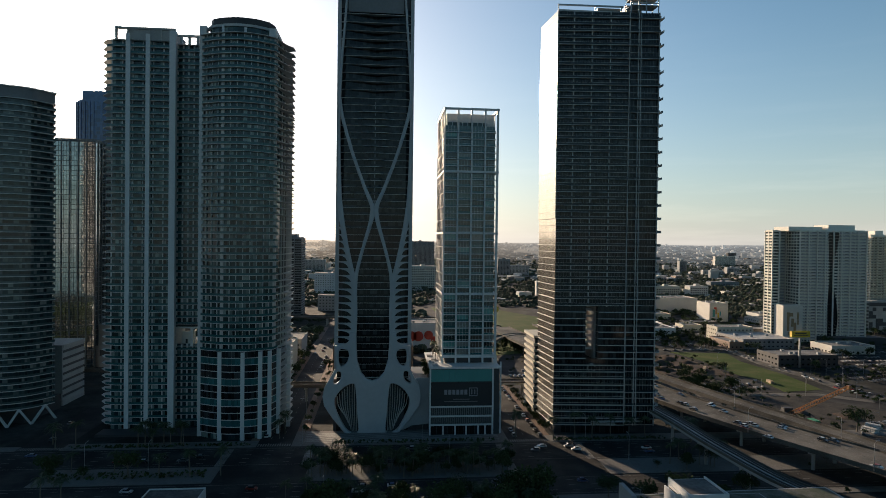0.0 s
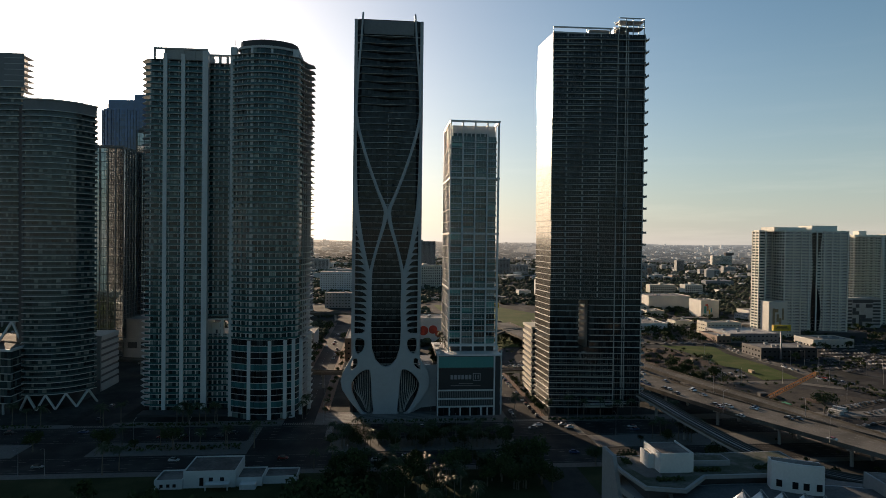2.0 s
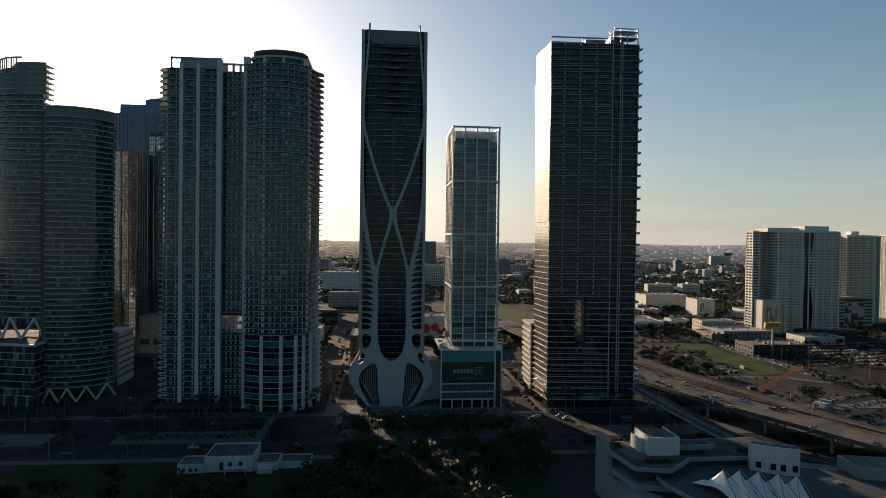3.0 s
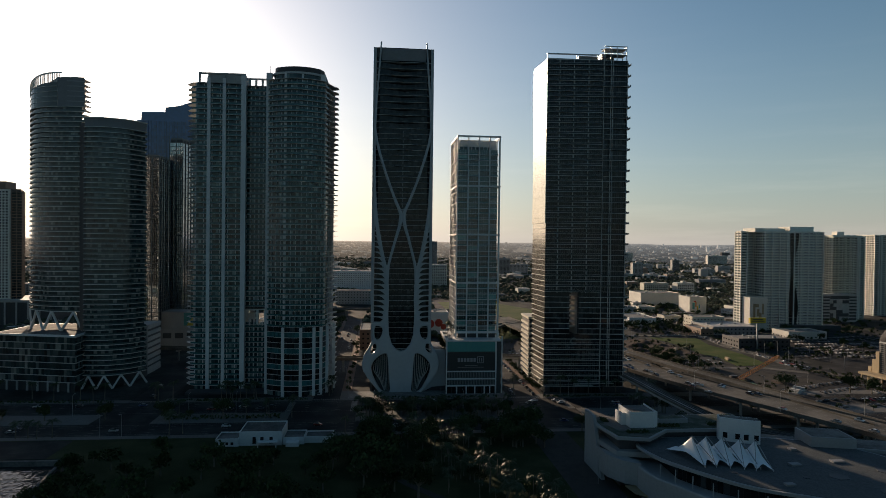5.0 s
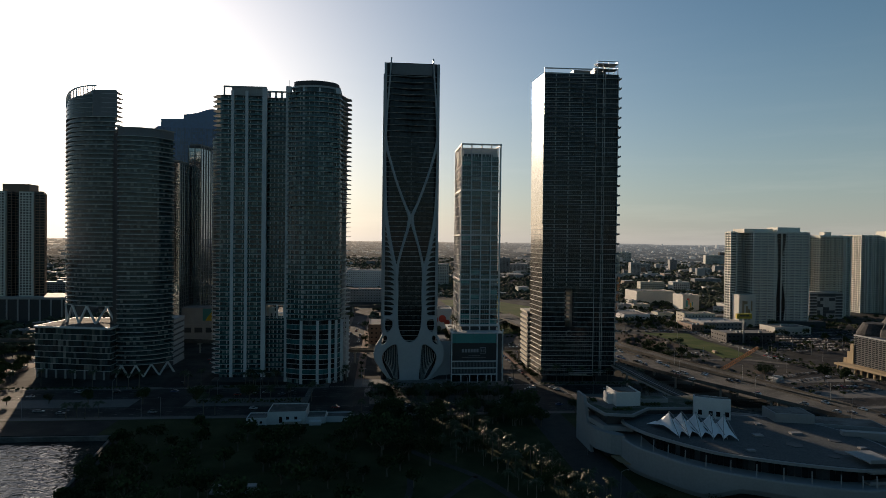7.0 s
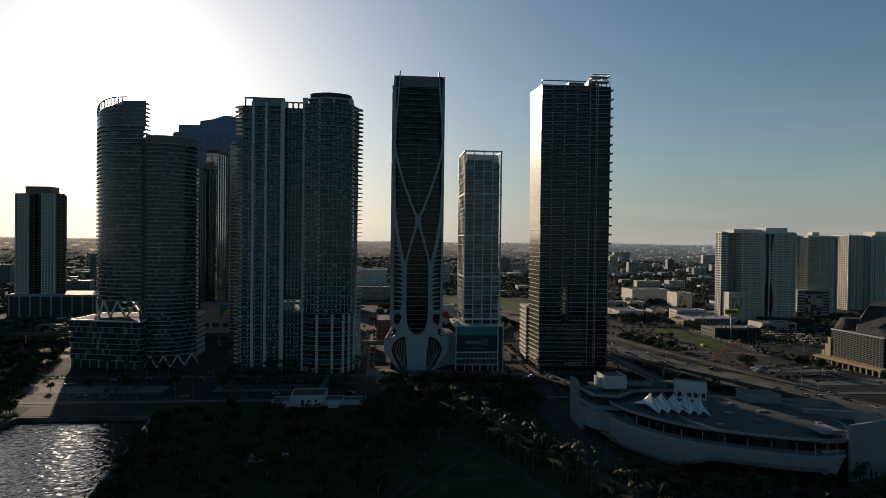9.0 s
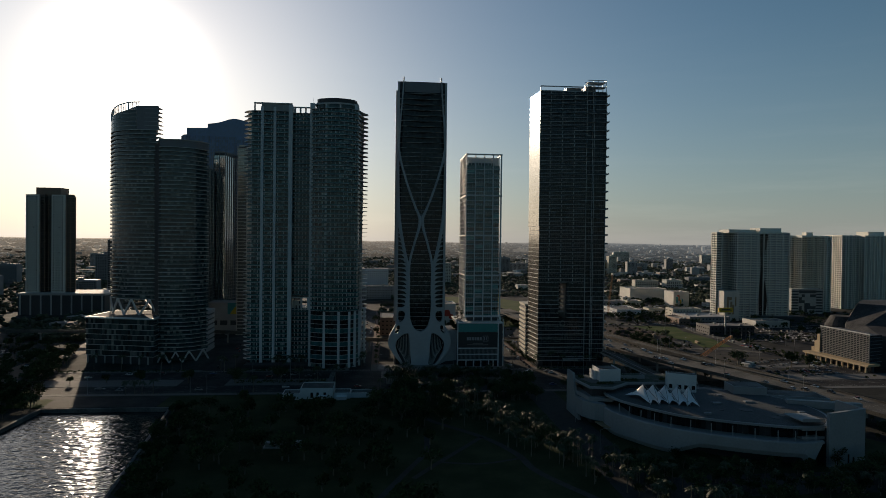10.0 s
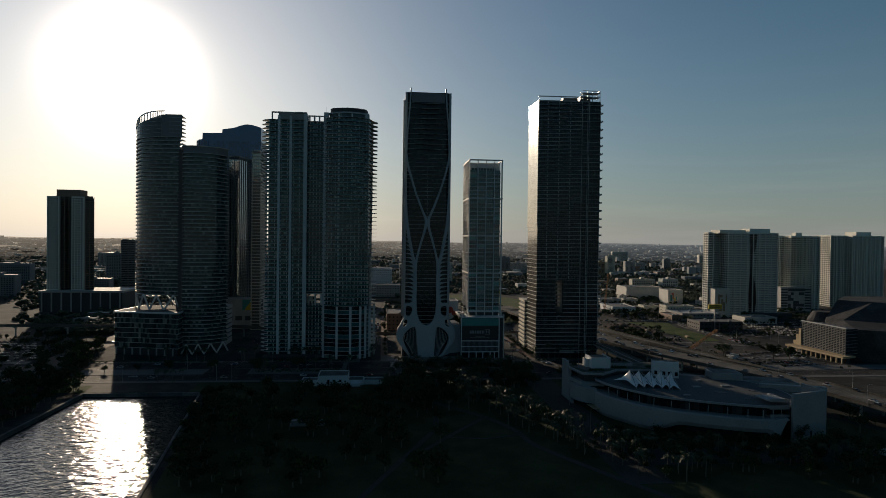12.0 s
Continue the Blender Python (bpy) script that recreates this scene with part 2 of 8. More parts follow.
M["yellow"] = mat("yellow", (0.62, 0.42, 0.03), 0.6, var=0.1)
M["green_paint"] = mat("green_paint", (0.03, 0.25, 0.12), 0.5, var=0.1)
M["teal_paint"] = mat("teal_paint", (0.04, 0.26, 0.24), 0.6, var=0.12, scale=0.1)
M["red_paint"] = mat("red_paint", (0.50, 0.05, 0.03), 0.5, var=0.15)
M["tan_screen"] = mat("tan_screen", (0.42, 0.31, 0.18), 0.7, var=0.15, scale=0.2)
M["car_paint"] = mat("car_paint", (0.5, 0.5, 0.5), 0.28, metal=0.2, var=0.04, spec=0.6,
                     ramp=((0.0, (0.62, 0.62, 0.62)), (0.30, (0.035, 0.035, 0.04)), (0.52, (0.28, 0.29, 0.30)), (0.72, (0.09, 0.10, 0.12)),
                           (0.86, (0.28, 0.03, 0.025)), (0.93, (0.05, 0.09, 0.20))))
M["car_glass"] = mat("car_glass", (0.015, 0.017, 0.02), 0.06, var=0.1, spec=0.6)
M["rubber"] = mat("rubber", (0.02, 0.02, 0.02), 0.8, var=0.2)
M["rim"] = mat("rim", (0.45, 0.45, 0.46), 0.35, metal=0.8, var=0.1)
M["brown"] = mat("brown", (0.24, 0.155, 0.11), 0.65, var=0.15, scale=0.1)
M["timber"] = mat("timber", (0.30, 0.22, 0.13), 0.8, var=0.25, scale=0.4)
M["screen"] = mat("screen", (0.030, 0.032, 0.036), 0.35, var=0.15, scale=0.2)
M["sign_text"] = mat("sign_text", (0.28, 0.29, 0.31), 0.5, var=0.05)


def water_mat():
    m = bpy.data.materials.new("water")
    m.use_nodes = True
    n, l = m.node_tree.nodes, m.node_tree.links
    b = n["Principled BSDF"]
    b.inputs["Base Color"].default_value = (0.010, 0.018, 0.020, 1)
    b.inputs["Roughness"].default_value = 0.09
    b.inputs["IOR"].default_value = 1.33
    tc = n.new("ShaderNodeNewGeometry")
    mp = n.new("ShaderNodeMapping")
    mp.inputs["Scale"].default_value = (0.45, 0.9, 1.0)
    mp.inputs["Rotation"].default_value = (0, 0, 0.25)
    l.new(tc.outputs["Position"], mp.inputs["Vector"])
    n1, n2 = n.new("ShaderNodeTexNoise"), n.new("ShaderNodeTexNoise")
    n1.inputs["Scale"].default_value, n1.inputs["Detail"].default_value, n1.inputs["Roughness"].default_value = 0.35, 5, 0.65
    n2.inputs["Scale"].default_value, n2.inputs["Detail"].default_value = 2.2, 3
    l.new(mp.outputs[0], n1.inputs["Vector"])
    l.new(mp.outputs[0], n2.inputs["Vector"])
    mx = n.new("ShaderNodeMath")
    mx.operation = 'MULTIPLY_ADD'
    mx.inputs[1].default_value = 0.25
    l.new(n2.outputs["Fac"], mx.inputs[0])
    l.new(n1.outputs["Fac"], mx.inputs[2])
    bp = n.new("ShaderNodeBump")
    bp.inputs["Strength"].default_value, bp.inputs["Distance"].default_value = 1.0, 0.08
    l.new(mx.outputs[0], bp.inputs["Height"])
    l.new(bp.outputs[0], b.inputs["Normal"])
    return m


M["water"] = water_mat()
M["red_soil"] = blend_mat("red_soil", (0.090, 0.062, 0.046), (0.042, 0.037, 0.034), 0.10, 0.95, fine=1.5)


def haze_glow_mat(name, color, island=0.0):
    """Far land with the haze of bright air painted in as emission: paler with distance, warmer towards the sun's side.
    """
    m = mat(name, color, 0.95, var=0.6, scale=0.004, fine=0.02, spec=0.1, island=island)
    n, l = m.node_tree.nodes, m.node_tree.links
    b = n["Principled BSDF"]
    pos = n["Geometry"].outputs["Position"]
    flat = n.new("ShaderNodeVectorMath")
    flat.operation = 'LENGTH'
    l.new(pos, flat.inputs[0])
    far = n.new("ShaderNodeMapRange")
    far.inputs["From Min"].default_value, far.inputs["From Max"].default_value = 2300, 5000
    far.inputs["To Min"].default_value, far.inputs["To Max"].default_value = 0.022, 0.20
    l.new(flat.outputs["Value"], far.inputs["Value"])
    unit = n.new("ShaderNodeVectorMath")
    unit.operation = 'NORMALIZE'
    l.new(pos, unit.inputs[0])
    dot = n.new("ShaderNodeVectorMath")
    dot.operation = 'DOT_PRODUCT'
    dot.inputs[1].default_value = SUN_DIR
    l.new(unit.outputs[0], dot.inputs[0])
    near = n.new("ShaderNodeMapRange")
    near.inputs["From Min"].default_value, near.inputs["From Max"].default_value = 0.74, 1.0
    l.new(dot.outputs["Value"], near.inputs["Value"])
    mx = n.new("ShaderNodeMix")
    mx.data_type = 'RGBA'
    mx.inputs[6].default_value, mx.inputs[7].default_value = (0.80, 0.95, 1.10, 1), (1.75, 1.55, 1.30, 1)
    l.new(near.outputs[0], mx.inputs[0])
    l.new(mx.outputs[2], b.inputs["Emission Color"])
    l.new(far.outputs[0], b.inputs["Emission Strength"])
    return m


# these three emit a little, so haze is part of their colour
M["haze_glow_land"] = haze_glow_mat("haze_glow_land", (0.030, 0.035, 0.026))
M["haze_glow_woods"] = haze_glow_mat("haze_glow_woods", (0.020, 0.025, 0.016), 0.5)
M["haze_glow_walls"] = haze_glow_mat("haze_glow_walls", (0.30, 0.29, 0.27), 0.6)


# ---- mesh tools ----
def mesh_of(bm, material, name="mesh", smooth=False):
    me = bpy.data.meshes.new(name)
    bm.normal_update()
    bm.to_mesh(me)
    bm.free()
    if material:
        me.materials.append(M[material])
    if smooth:
        for p in me.polygons:
            p.use_smooth = True
    return me


def part(name, bm, material, parent, label="", smooth=False):
    """A bmesh (or a mesh made before) as one mesh object under a thing or a part."""
    me = bm if isinstance(bm, bpy.types.Mesh) else mesh_of(bm, material, name, smooth)
    ob = new(name, me)
    ob.parent = parent
    if label:
        tagged(ob, label)
    return ob


def thing(name, label, category, at=(0, 0, 0), turn=0.0, group="", kind=""):
    ob = new(name)
    ob.empty_display_size = 0.5
    ob.matrix_basis = pose(*at, 0, 0, turn)
    return tagged(ob, label, category, group, kind)


def structure(name, bm, material, label, category, smooth=False):
    ob = new(name, mesh_of(bm, material, name, smooth))
    return tagged(ob, label, category, kind="structure")


def box(bm, x0, x1, y0, y1, z0, z1):
    v = [bm.verts.new(p) for p in ((x0, y0, z0), (x1, y0, z0), (x1, y1, z0), (x0, y1, z0),
                                   (x0, y0, z1), (x1, y0, z1), (x1, y1, z1), (x0, y1, z1))]
    for f in ((3, 2, 1, 0), (4, 5, 6, 7), (0, 1, 5, 4), (1, 2, 6, 5), (2, 3, 7, 6), (3, 0, 4, 7)):
        bm.faces.new([v[i] for i in f])


def boxes(*rows):
    bm = bmesh.new()
    for r in rows:
        box(bm, *r)
    return bm


def prism(bm, pts, z0, z1):
    """A closed outline (counter-clockwise, x y) raised from z0 to z1."""
    lo, hi = [bm.verts.new((x, y, z0)) for x, y in pts], [bm.verts.new((x, y, z1)) for x, y in pts]
    bm.faces.new(lo[::-1])
    bm.faces.new(hi)
    k = len(pts)
    for i in range(k):
        bm.faces.new((lo[i], lo[(i + 1) % k], hi[(i + 1) % k], hi[i]))


def prisms(pts, *zs):
    bm = bmesh.new()
    for z0, z1 in zs:
        prism(bm, pts, z0, z1)
    return bm


def beam(bm, a, b, w, h=None):
    """A straight bar of section w by h between two points."""
    a, b = Vector(a), Vector(b)
    d = (b - a).normalized()
    side = d.cross(Vector((0, 0, 1)))
    side = (side.normalized() if side.length > 1e-4 else Vector((1, 0, 0))) * w / 2
    up = side.cross(d).normalized() * (h or w) / 2
    r = [[bm.verts.new(p + s * side + u * up) for s, u in ((-1, -1), (1, -1), (1, 1), (-1, 1))] for p in (a, b)]
    for i in range(4):
        bm.faces.new((r[0][i], r[0][(i + 1) % 4], r[1][(i + 1) % 4], r[1][i]))
    bm.faces.new(r[0][::-1])
    bm.faces.new(r[1])


def cyl(bm, x, y, z0, z1, r0, r1=None, k=8):
    r1 = r0 if r1 is None else r1
    a = [[bm.verts.new((x + r * math.cos(2 * math.pi * i / k), y + r * math.sin(2 * math.pi * i / k), z)) for i in range(k)]
         for r, z in ((r0, z0), (r1, z1))]
    for i in range(k):
        bm.faces.new((a[0][i], a[0][(i + 1) % k], a[1][(i + 1) % k], a[1][i]))
    bm.faces.new(a[0][::-1])
    bm.faces.new(a[1])


def sample(path, step, closed=False):
    """Points at even steps along a polyline, with the unit normal to the right of its direction."""
    pts = [Vector((p[0], p[1])) for p in path] + ([Vector((path[0][0], path[0][1]))] if closed else [])
    out = []
    for a, b in zip(pts, pts[1:]):
        d = b - a
        k = max(1, round(d.length / step))
        nrm = Vector((d.y, -d.x)).normalized()
        for i in range(k):
            out.append((a + d * i / k, a + d * (i + 1) / k, nrm))
    return out


def panes(path, z0, z1, step, gap=0.06, out=0.0, thick=0.05, closed=False, skip=None):
    """Single panes along a path, each a thin box; out shifts them outwards."""
    bm = bmesh.new()
    for i, (a, b, nrm) in enumerate(sample(path, step, closed)):
        if skip and skip(i):
            continue
        d = (b - a).normalized() * gap / 2
        p, q = a + d + nrm * out, b - d + nrm * out
        r, s = p - nrm * thick, q - nrm * thick
        prism(bm, [tuple(p), tuple(q), tuple(s), tuple(r)], z0, z1)
    return bm


def band(path, z0, z1, out=0.0, thick=0.06):
    """One unbroken strip along a path, such as a railing."""
    bm = bmesh.new()
    rows = []
    k = len(path)
    for i in range(k):
        a, b = Vector(path[max(i - 1, 0)]), Vector(path[min(i + 1, k - 1)])
        d = (b - a).normalized()
        nrm = Vector((d.y, -d.x))
        p = Vector(path[i]) + nrm * out
        q = p - nrm * thick
        rows.append([bm.verts.new((v.x, v.y, z)) for v, z in ((p, z0), (p, z1), (q, z1), (q, z0))])
    for r, q in zip(rows, rows[1:]):
        for i in range(4):
            bm.faces.new((r[i], q[i], q[(i + 1) % 4], r[(i + 1) % 4]))
    bm.faces.new(rows[0])
    bm.faces.new(rows[-1][::-1])
    bmesh.ops.recalc_face_normals(bm, faces=bm.faces[:])
    return bm


def joined(name, mesh, parent, zs, label=""):
    """Very many small alike pieces as one part of kind stuff: a mesh repeated at several heights."""
    n = len(mesh.vertices)
    co = np.empty(n * 3)
    mesh.vertices.foreach_get("co", co)
    co = co.reshape(-1, 3)
    faces = [tuple(f.vertices) for f in mesh.polygons]
    vs = np.concatenate([co + (0, 0, z) for z in zs])
    fs = [tuple(i + k * n for i in f) for k in range(len(zs)) for f in faces]
    me = bpy.data.meshes.new(name)
    me.from_pydata(vs.tolist(), [], fs)
    for m in mesh.materials:
        me.materials.append(m)
    return tagged(part(name, me, None, parent, label), kind="stuff")


def posts(path, z0, z1, step, w=0.1, d=0.12, out=0.0, closed=False):
    bm = bmesh.new()
    for a, b, nrm in sample(path, step, closed):
        t = (b - a).normalized() * w / 2
        p, q = a - t + nrm * (out + d), a + t + nrm * (out + d)
        prism(bm, [tuple(p), tuple(q), tuple(q - nrm * d), tuple(p - nrm * d)], z0, z1)
    return bm


def arc(cx, cy, rx, ry, a0, a1, k):
    return [(cx + rx * math.cos(radians(a0 + (a1 - a0) * i / k)), cy + ry * math.sin(radians(a0 + (a1 - a0) * i / k))) for i in range(k + 1)]


def grow(pts, d):
    """An outline moved outwards by d (counter-clockwise outlines)."""
    k, out = len(pts), []
    for i in range(k):
        a, b, c = Vector(pts[i - 1]), Vector(pts[i]), Vector(pts[(i + 1) % k])
        n1 = Vector(((b - a).y, -(b - a).x)).normalized()
        n2 = Vector(((c - b).y, -(c - b).x)).normalized()
        n = (n1 + n2)
        n = n.normalized() / max(0.5, n.normalized().dot(n1)) if n.length > 1e-6 else n1
        out.append(tuple(b + n * d))
    return out


def repeat(name, mesh, parent, zs, label="", offset=(0, 0)):
    """Alike pieces at several heights, on one mesh."""
    for z in zs:
        ob = part(name, mesh, None, parent, label)
        ob.location = (offset[0], offset[1], z)


def flat_shape(outline, holes, thick, bevel=0.0):
    """A plate in the x z plane with holes; front face at y = 0, thickness going back."""
    cu = bpy.data.curves.new("plate", 'CURVE')
    cu.dimensions, cu.fill_mode, cu.extrude, cu.bevel_depth, cu.bevel_resolution = '2D', 'BOTH', thick / 2, bevel, 1
    for pts in (outline, *holes):
        sp = cu.splines.new('POLY')
        sp.points.add(len(pts) - 1)
        for p, (x, z) in zip(sp.points, pts):
            p.co = (x, z, 0, 1)
        sp.use_cyclic_u = True
    ob = bpy.data.objects.new("plate", cu)
    scene.collection.objects.link(ob)
    me = bpy.data.meshes.new_from_object(ob.evaluated_get(bpy.context.evaluated_depsgraph_get()))
    bpy.data.objects.remove(ob)
    bpy.data.curves.remove(cu)
    me.transform(Matrix.Translation((0, thick / 2, 0)) @ Matrix.Rotation(radians(90), 4, 'X'))
    return me


def smooth_line(pts, k=6, closed=False):
    """Catmull-Rom through the points."""
    out, m = [], len(pts)
    for i in range(m if closed else m - 1):
        p = [Vector(pts[(i + j) % m] if closed else pts[min(max(i + j, 0), m - 1)]) for j in (-1, 0, 1, 2)]
        for s in range(k):
            t = s / k
            q = 0.5 * (2 * p[1] + (p[2] - p[0]) * t + (2 * p[0] - 5 * p[1] + 4 * p[2] - p[3]) * t * t + (3 * p[1] - p[0] - 3 * p[2] + p[3]) * t ** 3)
            out.append(tuple(q))
    if not closed:
        out.append(tuple(pts[-1]))
    return out


def ribbon(bm, line, widths, y0, y1):
    """A rib in the x z plane along a line, its width given point by point, from depth y0 (front) to y1."""
    rows = []
    k = len(line)
    for i in range(k):
        a, b = Vector(line[max(i - 1, 0)]), Vector(line[min(i + 1, k - 1)])
        d = (b - a).normalized()
        s = Vector((d.y, -d.x)) * widths[i] / 2
        c = Vector(line[i])
        p, q = c - s, c + s
        rows.append([bm.verts.new(v) for v in ((p.x, y0 + 0.25, p.y), (c.x, y0, c.y), (q.x, y0 + 0.25, q.y), (q.x, y1, q.y), (p.x, y1, p.y))])
    for r, s in zip(rows, rows[1:]):
        for i in range(5):
            bm.faces.new((r[i], r[(i + 1) % 5], s[(i + 1) % 5], s[i]))
    bm.faces.new(rows[0][::-1])
    bm.faces.new(rows[-1])
    bmesh.ops.recalc_face_normals(bm, faces=bm.faces[:])


# ---- ground, water, roads ----
def north_quay(y):
    return -152 + (199 - y) * 0.14


def is_far(xs, ys):
    return math.hypot(sum(xs) / 2, sum(ys) / 2) > 2750


def ground_sheet():
    """One sheet to the horizon, with the slip cut out; far off it rises a little, as the hazy distance does."""
    xs = [-4900, -3600, -2600, -1800, -1200, -800, -500, -350, -220, -152, -60, 0, 60, 140, 240, 400, 600, 900, 1300, 1800, 2400, 3100, 3900, 4900]
    ys = [-150, 0, 100, 199, 260, 320, 420, 600, 800, 1000, 1300, 1700, 2100, 2500, 2900, 3300, 3700, 4100, 4500, 4900]
    bm = bmesh.new()
    v = {}
    for i, x in enumerate(xs):
        for j, y in enumerate(ys):
            r = math.hypot(x, y)
            t = min(max((r - 2000) / 2900, 0), 1.15)
            z = 76 * t * t * (3 - 2 * t) if t < 1 else 76
            v[i, j] = bm.verts.new((north_quay(y) if x == -152 and y <= 199 else x, y, z))
    for i in range(len(xs) - 1):
        for j in range(len(ys) - 1):
            if not (xs[i] == -220 and ys[j + 1] <= 199) and not is_far(xs[i:i + 2], ys[j:j + 2]):
                bm.faces.new((v[i, j], v[i + 1, j], v[i + 1, j + 1], v[i, j + 1]))
    return bm


def far_land():
    """The hazy plain past the city, rising to low hills on the horizon."""
    bm = bmesh.new()
    k, rings = 96, (2350, 2700, 3100, 3600, 4200, 4900, 5200)
    v = {}
    for i in range(k + 1):
        a = radians(-66 + 132 * i / k)
        for j, r in enumerate(rings):
            t = min(max((r - 2000) / 2900, 0), 1)
            z = 76 * t * t * (3 - 2 * t) - (2.5 if j == 0 else 0.0)
            if j == 5:
                z += 9 + 9 * noise.noise(Vector((a * 9, 0.3, 0))) + 4 * noise.noise(Vector((a * 45, 1.3, 0)))
            if j == 6:
                z = -20
            v[i, j] = bm.verts.new((r * math.sin(a), r * math.cos(a), z))
    for i in range(k):
        for j in range(len(rings) - 1):
            bm.faces.new((v[i, j], v[i, j + 1], v[i + 1, j + 1], v[i + 1, j]))
    bmesh.ops.recalc_face_normals(bm, faces=bm.faces[:])
    if sum(f.normal.z for f in bm.faces) < 0:
        bmesh.ops.reverse_faces(bm, faces=bm.faces[:])
    return bm


structure("backdrop", far_land(), "haze_glow_land", "far plain with a painted haze glow and low hills on the horizon", "distance")
structure("ground", ground_sheet(), "city_ground", "flat city ground of dull soil and paving", "ground")
wbm = bmesh.new()
for x0, x1, y0, y1 in ((-3000, 3000, -4000, -150), (-230, -98, -150, 16)):
    wbm.faces.new([wbm.verts.new(p) for p in ((x0, y0, -1.6), (x1, y0, -1.6), (x1, y1, -1.6), (x0, y1, -1.6))])
grid = {}
nx, ny, cell = 132, 212, 0.88
for i in range(nx + 1):
    for j in range(ny + 1):
        x, y = -226 + i * cell, 16 + j * cell
        h = 0.15 * noise.noise(Vector((x * 0.22, y * 0.34, 0.0))) + 0.12 * noise.noise(Vector((x * 0.55, y * 0.75, 5.0))) + 0.055 * noise.noise(Vector((x * 1.3, y * 1.5, 9.0)))
        edge = 0.0 if i in (0, nx) or j in (0, ny) else 1.0
        grid[i, j] = wbm.verts.new((x, y, -1.6 + h * edge))
for i in range(nx):
    for j in range(ny):
        wbm.faces.new((grid[i, j], grid[i + 1, j], grid[i + 1, j + 1], grid[i, j + 1]))
structure("water", wbm, "water", "dark rippled bay water glinting in low sun", "water")

sea = bmesh.new()
box(sea, -222, north_quay(199) + 2, 199, 200.6, -4, 0.55)
box(sea, -221.4, -220, -150, 199, -4, 0.55)
prism(sea, [(north_quay(-150), -150), (north_quay(-150) + 1.2, -150), (north_quay(199) + 1.2, 199), (north_quay(199), 199)], -4, 0.4)
structure("seawall", sea, "roof_dark", "pale concrete sea wall along the slip", "sea wall")


def strip(pts, width, z0, z1):
    """A road or path along a line, as a raised band."""
    bm = bmesh.new()
    k = len(pts)
    rows = []
    for i in range(k):
        a, b = Vector(pts[max(i - 1, 0)][:2]), Vector(pts[min(i + 1, k - 1)][:2])
        d = (b - a).normalized()
        s = Vector((d.y, -d.x)) * width / 2
        c = Vector(pts[i][:2])
        lift = pts[i][2] if len(pts[i]) > 2 else 0
        rows.append([bm.verts.new((p.x, p.y, lift + z)) for p, z in ((c - s, z0), (c + s, z0), (c + s, z1), (c - s, z1))])
    for r, q in zip(rows, rows[1:]):
        for i in range(4):
            bm.faces.new((r[i], r[(i + 1) % 4], q[(i + 1) % 4], q[i]))
    bm.faces.new(rows[0][::-1])
    bm.faces.new(rows[-1])
    bmesh.ops.recalc_face_normals(bm, faces=bm.faces[:])
    return bm


# the boulevard: two carriageways and a planted median; cross streets run inland
structure("road", boxes((-900, 900, 234, 254, -0.5, 0.06)), "asphalt", "dark asphalt boulevard carriageway on the park side", "road")
structure("road", boxes((-900, 900, 272, 297, -0.5, 0.06)), "asphalt", "dark asphalt boulevard carriageway beside the towers", "road")
structure("median", boxes((-900, -165, 254, 272, -0.5, 0.22), (-135, -66, 254, 272, -0.5, 0.22), (-30, 58, 254, 272, -0.5, 0.22), (96, 900, 254, 272, -0.5, 0.22)),
          "pavement", "paved boulevard median with kerbs", "pavement")
structure("road", boxes((-165, -135, 254, 272, -0.5, 0.055), (-66, -30, 254, 272, -0.5, 0.055), (58, 96, 254, 272, -0.5, 0.055)), "asphalt", "asphalt crossing between the carriageways", "road")
for x0, x1, word in ((-162, -143, "beside the parking garage"), (-57, -41, "between two tall towers"), (62, 81, "beside the glass tower")):
    structure("street", boxes((x0, x1, 297, 1500, -0.5, 0.05)), "asphalt", "asphalt side street " + word, "road")
structure("street", boxes((-900, -162, 424, 436, -0.5, 0.05), (-143, -57, 424, 436, -0.5, 0.05), (-41, 62, 424, 436, -0.5, 0.05), (81, 160, 424, 436, -0.5, 0.05)),
          "asphalt", "asphalt back street behind the towers", "road")
structure("street", boxes((-300, -276, 200, 1200, -0.5, 0.07)), "brick_paving", "reddish sunlit street leading inland from the slip", "road")
structure("pavement", boxes((-900, -305, 297, 305, -0.5, 0.2), (-270, -162, 297, 303, -0.5, 0.2), (-143, -57, 297, 306, -0.5, 0.2), (-41, 62, 297, 320, -0.5, 0.2), (81, 900, 297, 307, -0.5, 0.2),
                            (-900, 900, 229, 234, -0.5, 0.2)), "pavement", "pale concrete pavement along the boulevard", "pavement")
structure("pavement", boxes((-41, -35, 320, 700, -0.5, 0.19), (58, 62, 320, 700, -0.5, 0.19), (81, 84, 307, 420, -0.5, 0.19), (-61, -57, 306, 700, -0.5, 0.19)),
          "brick_paving", "reddish brick pavement along the side streets", "pavement")
lines = bmesh.new()
for y in (239, 244, 249, 277, 282, 287, 292):
    for x in range(-420, 330, 9):
        box(lines, x, x + 3, y, y + 0.18, 0.05, 0.075)
for x in (-52, -46.5, 71):
    for y in range(300, 620, 9):
        box(lines, x, x + 0.18, y, y + 3, 0.045, 0.07)
for x0, x1, y in ((-57, -41, 298), (62, 81, 298), (-162, -143, 298)):
    x = x0 + 0.6
    while x < x1 - 0.5:
        box(lines, x, x + 0.5, y, y + 3.4, 0.05, 0.075)
        x += 1.1
for y in (236, 252, 274, 295):
    box(lines, -420, 330, y, y + 0.14, 0.05, 0.072)
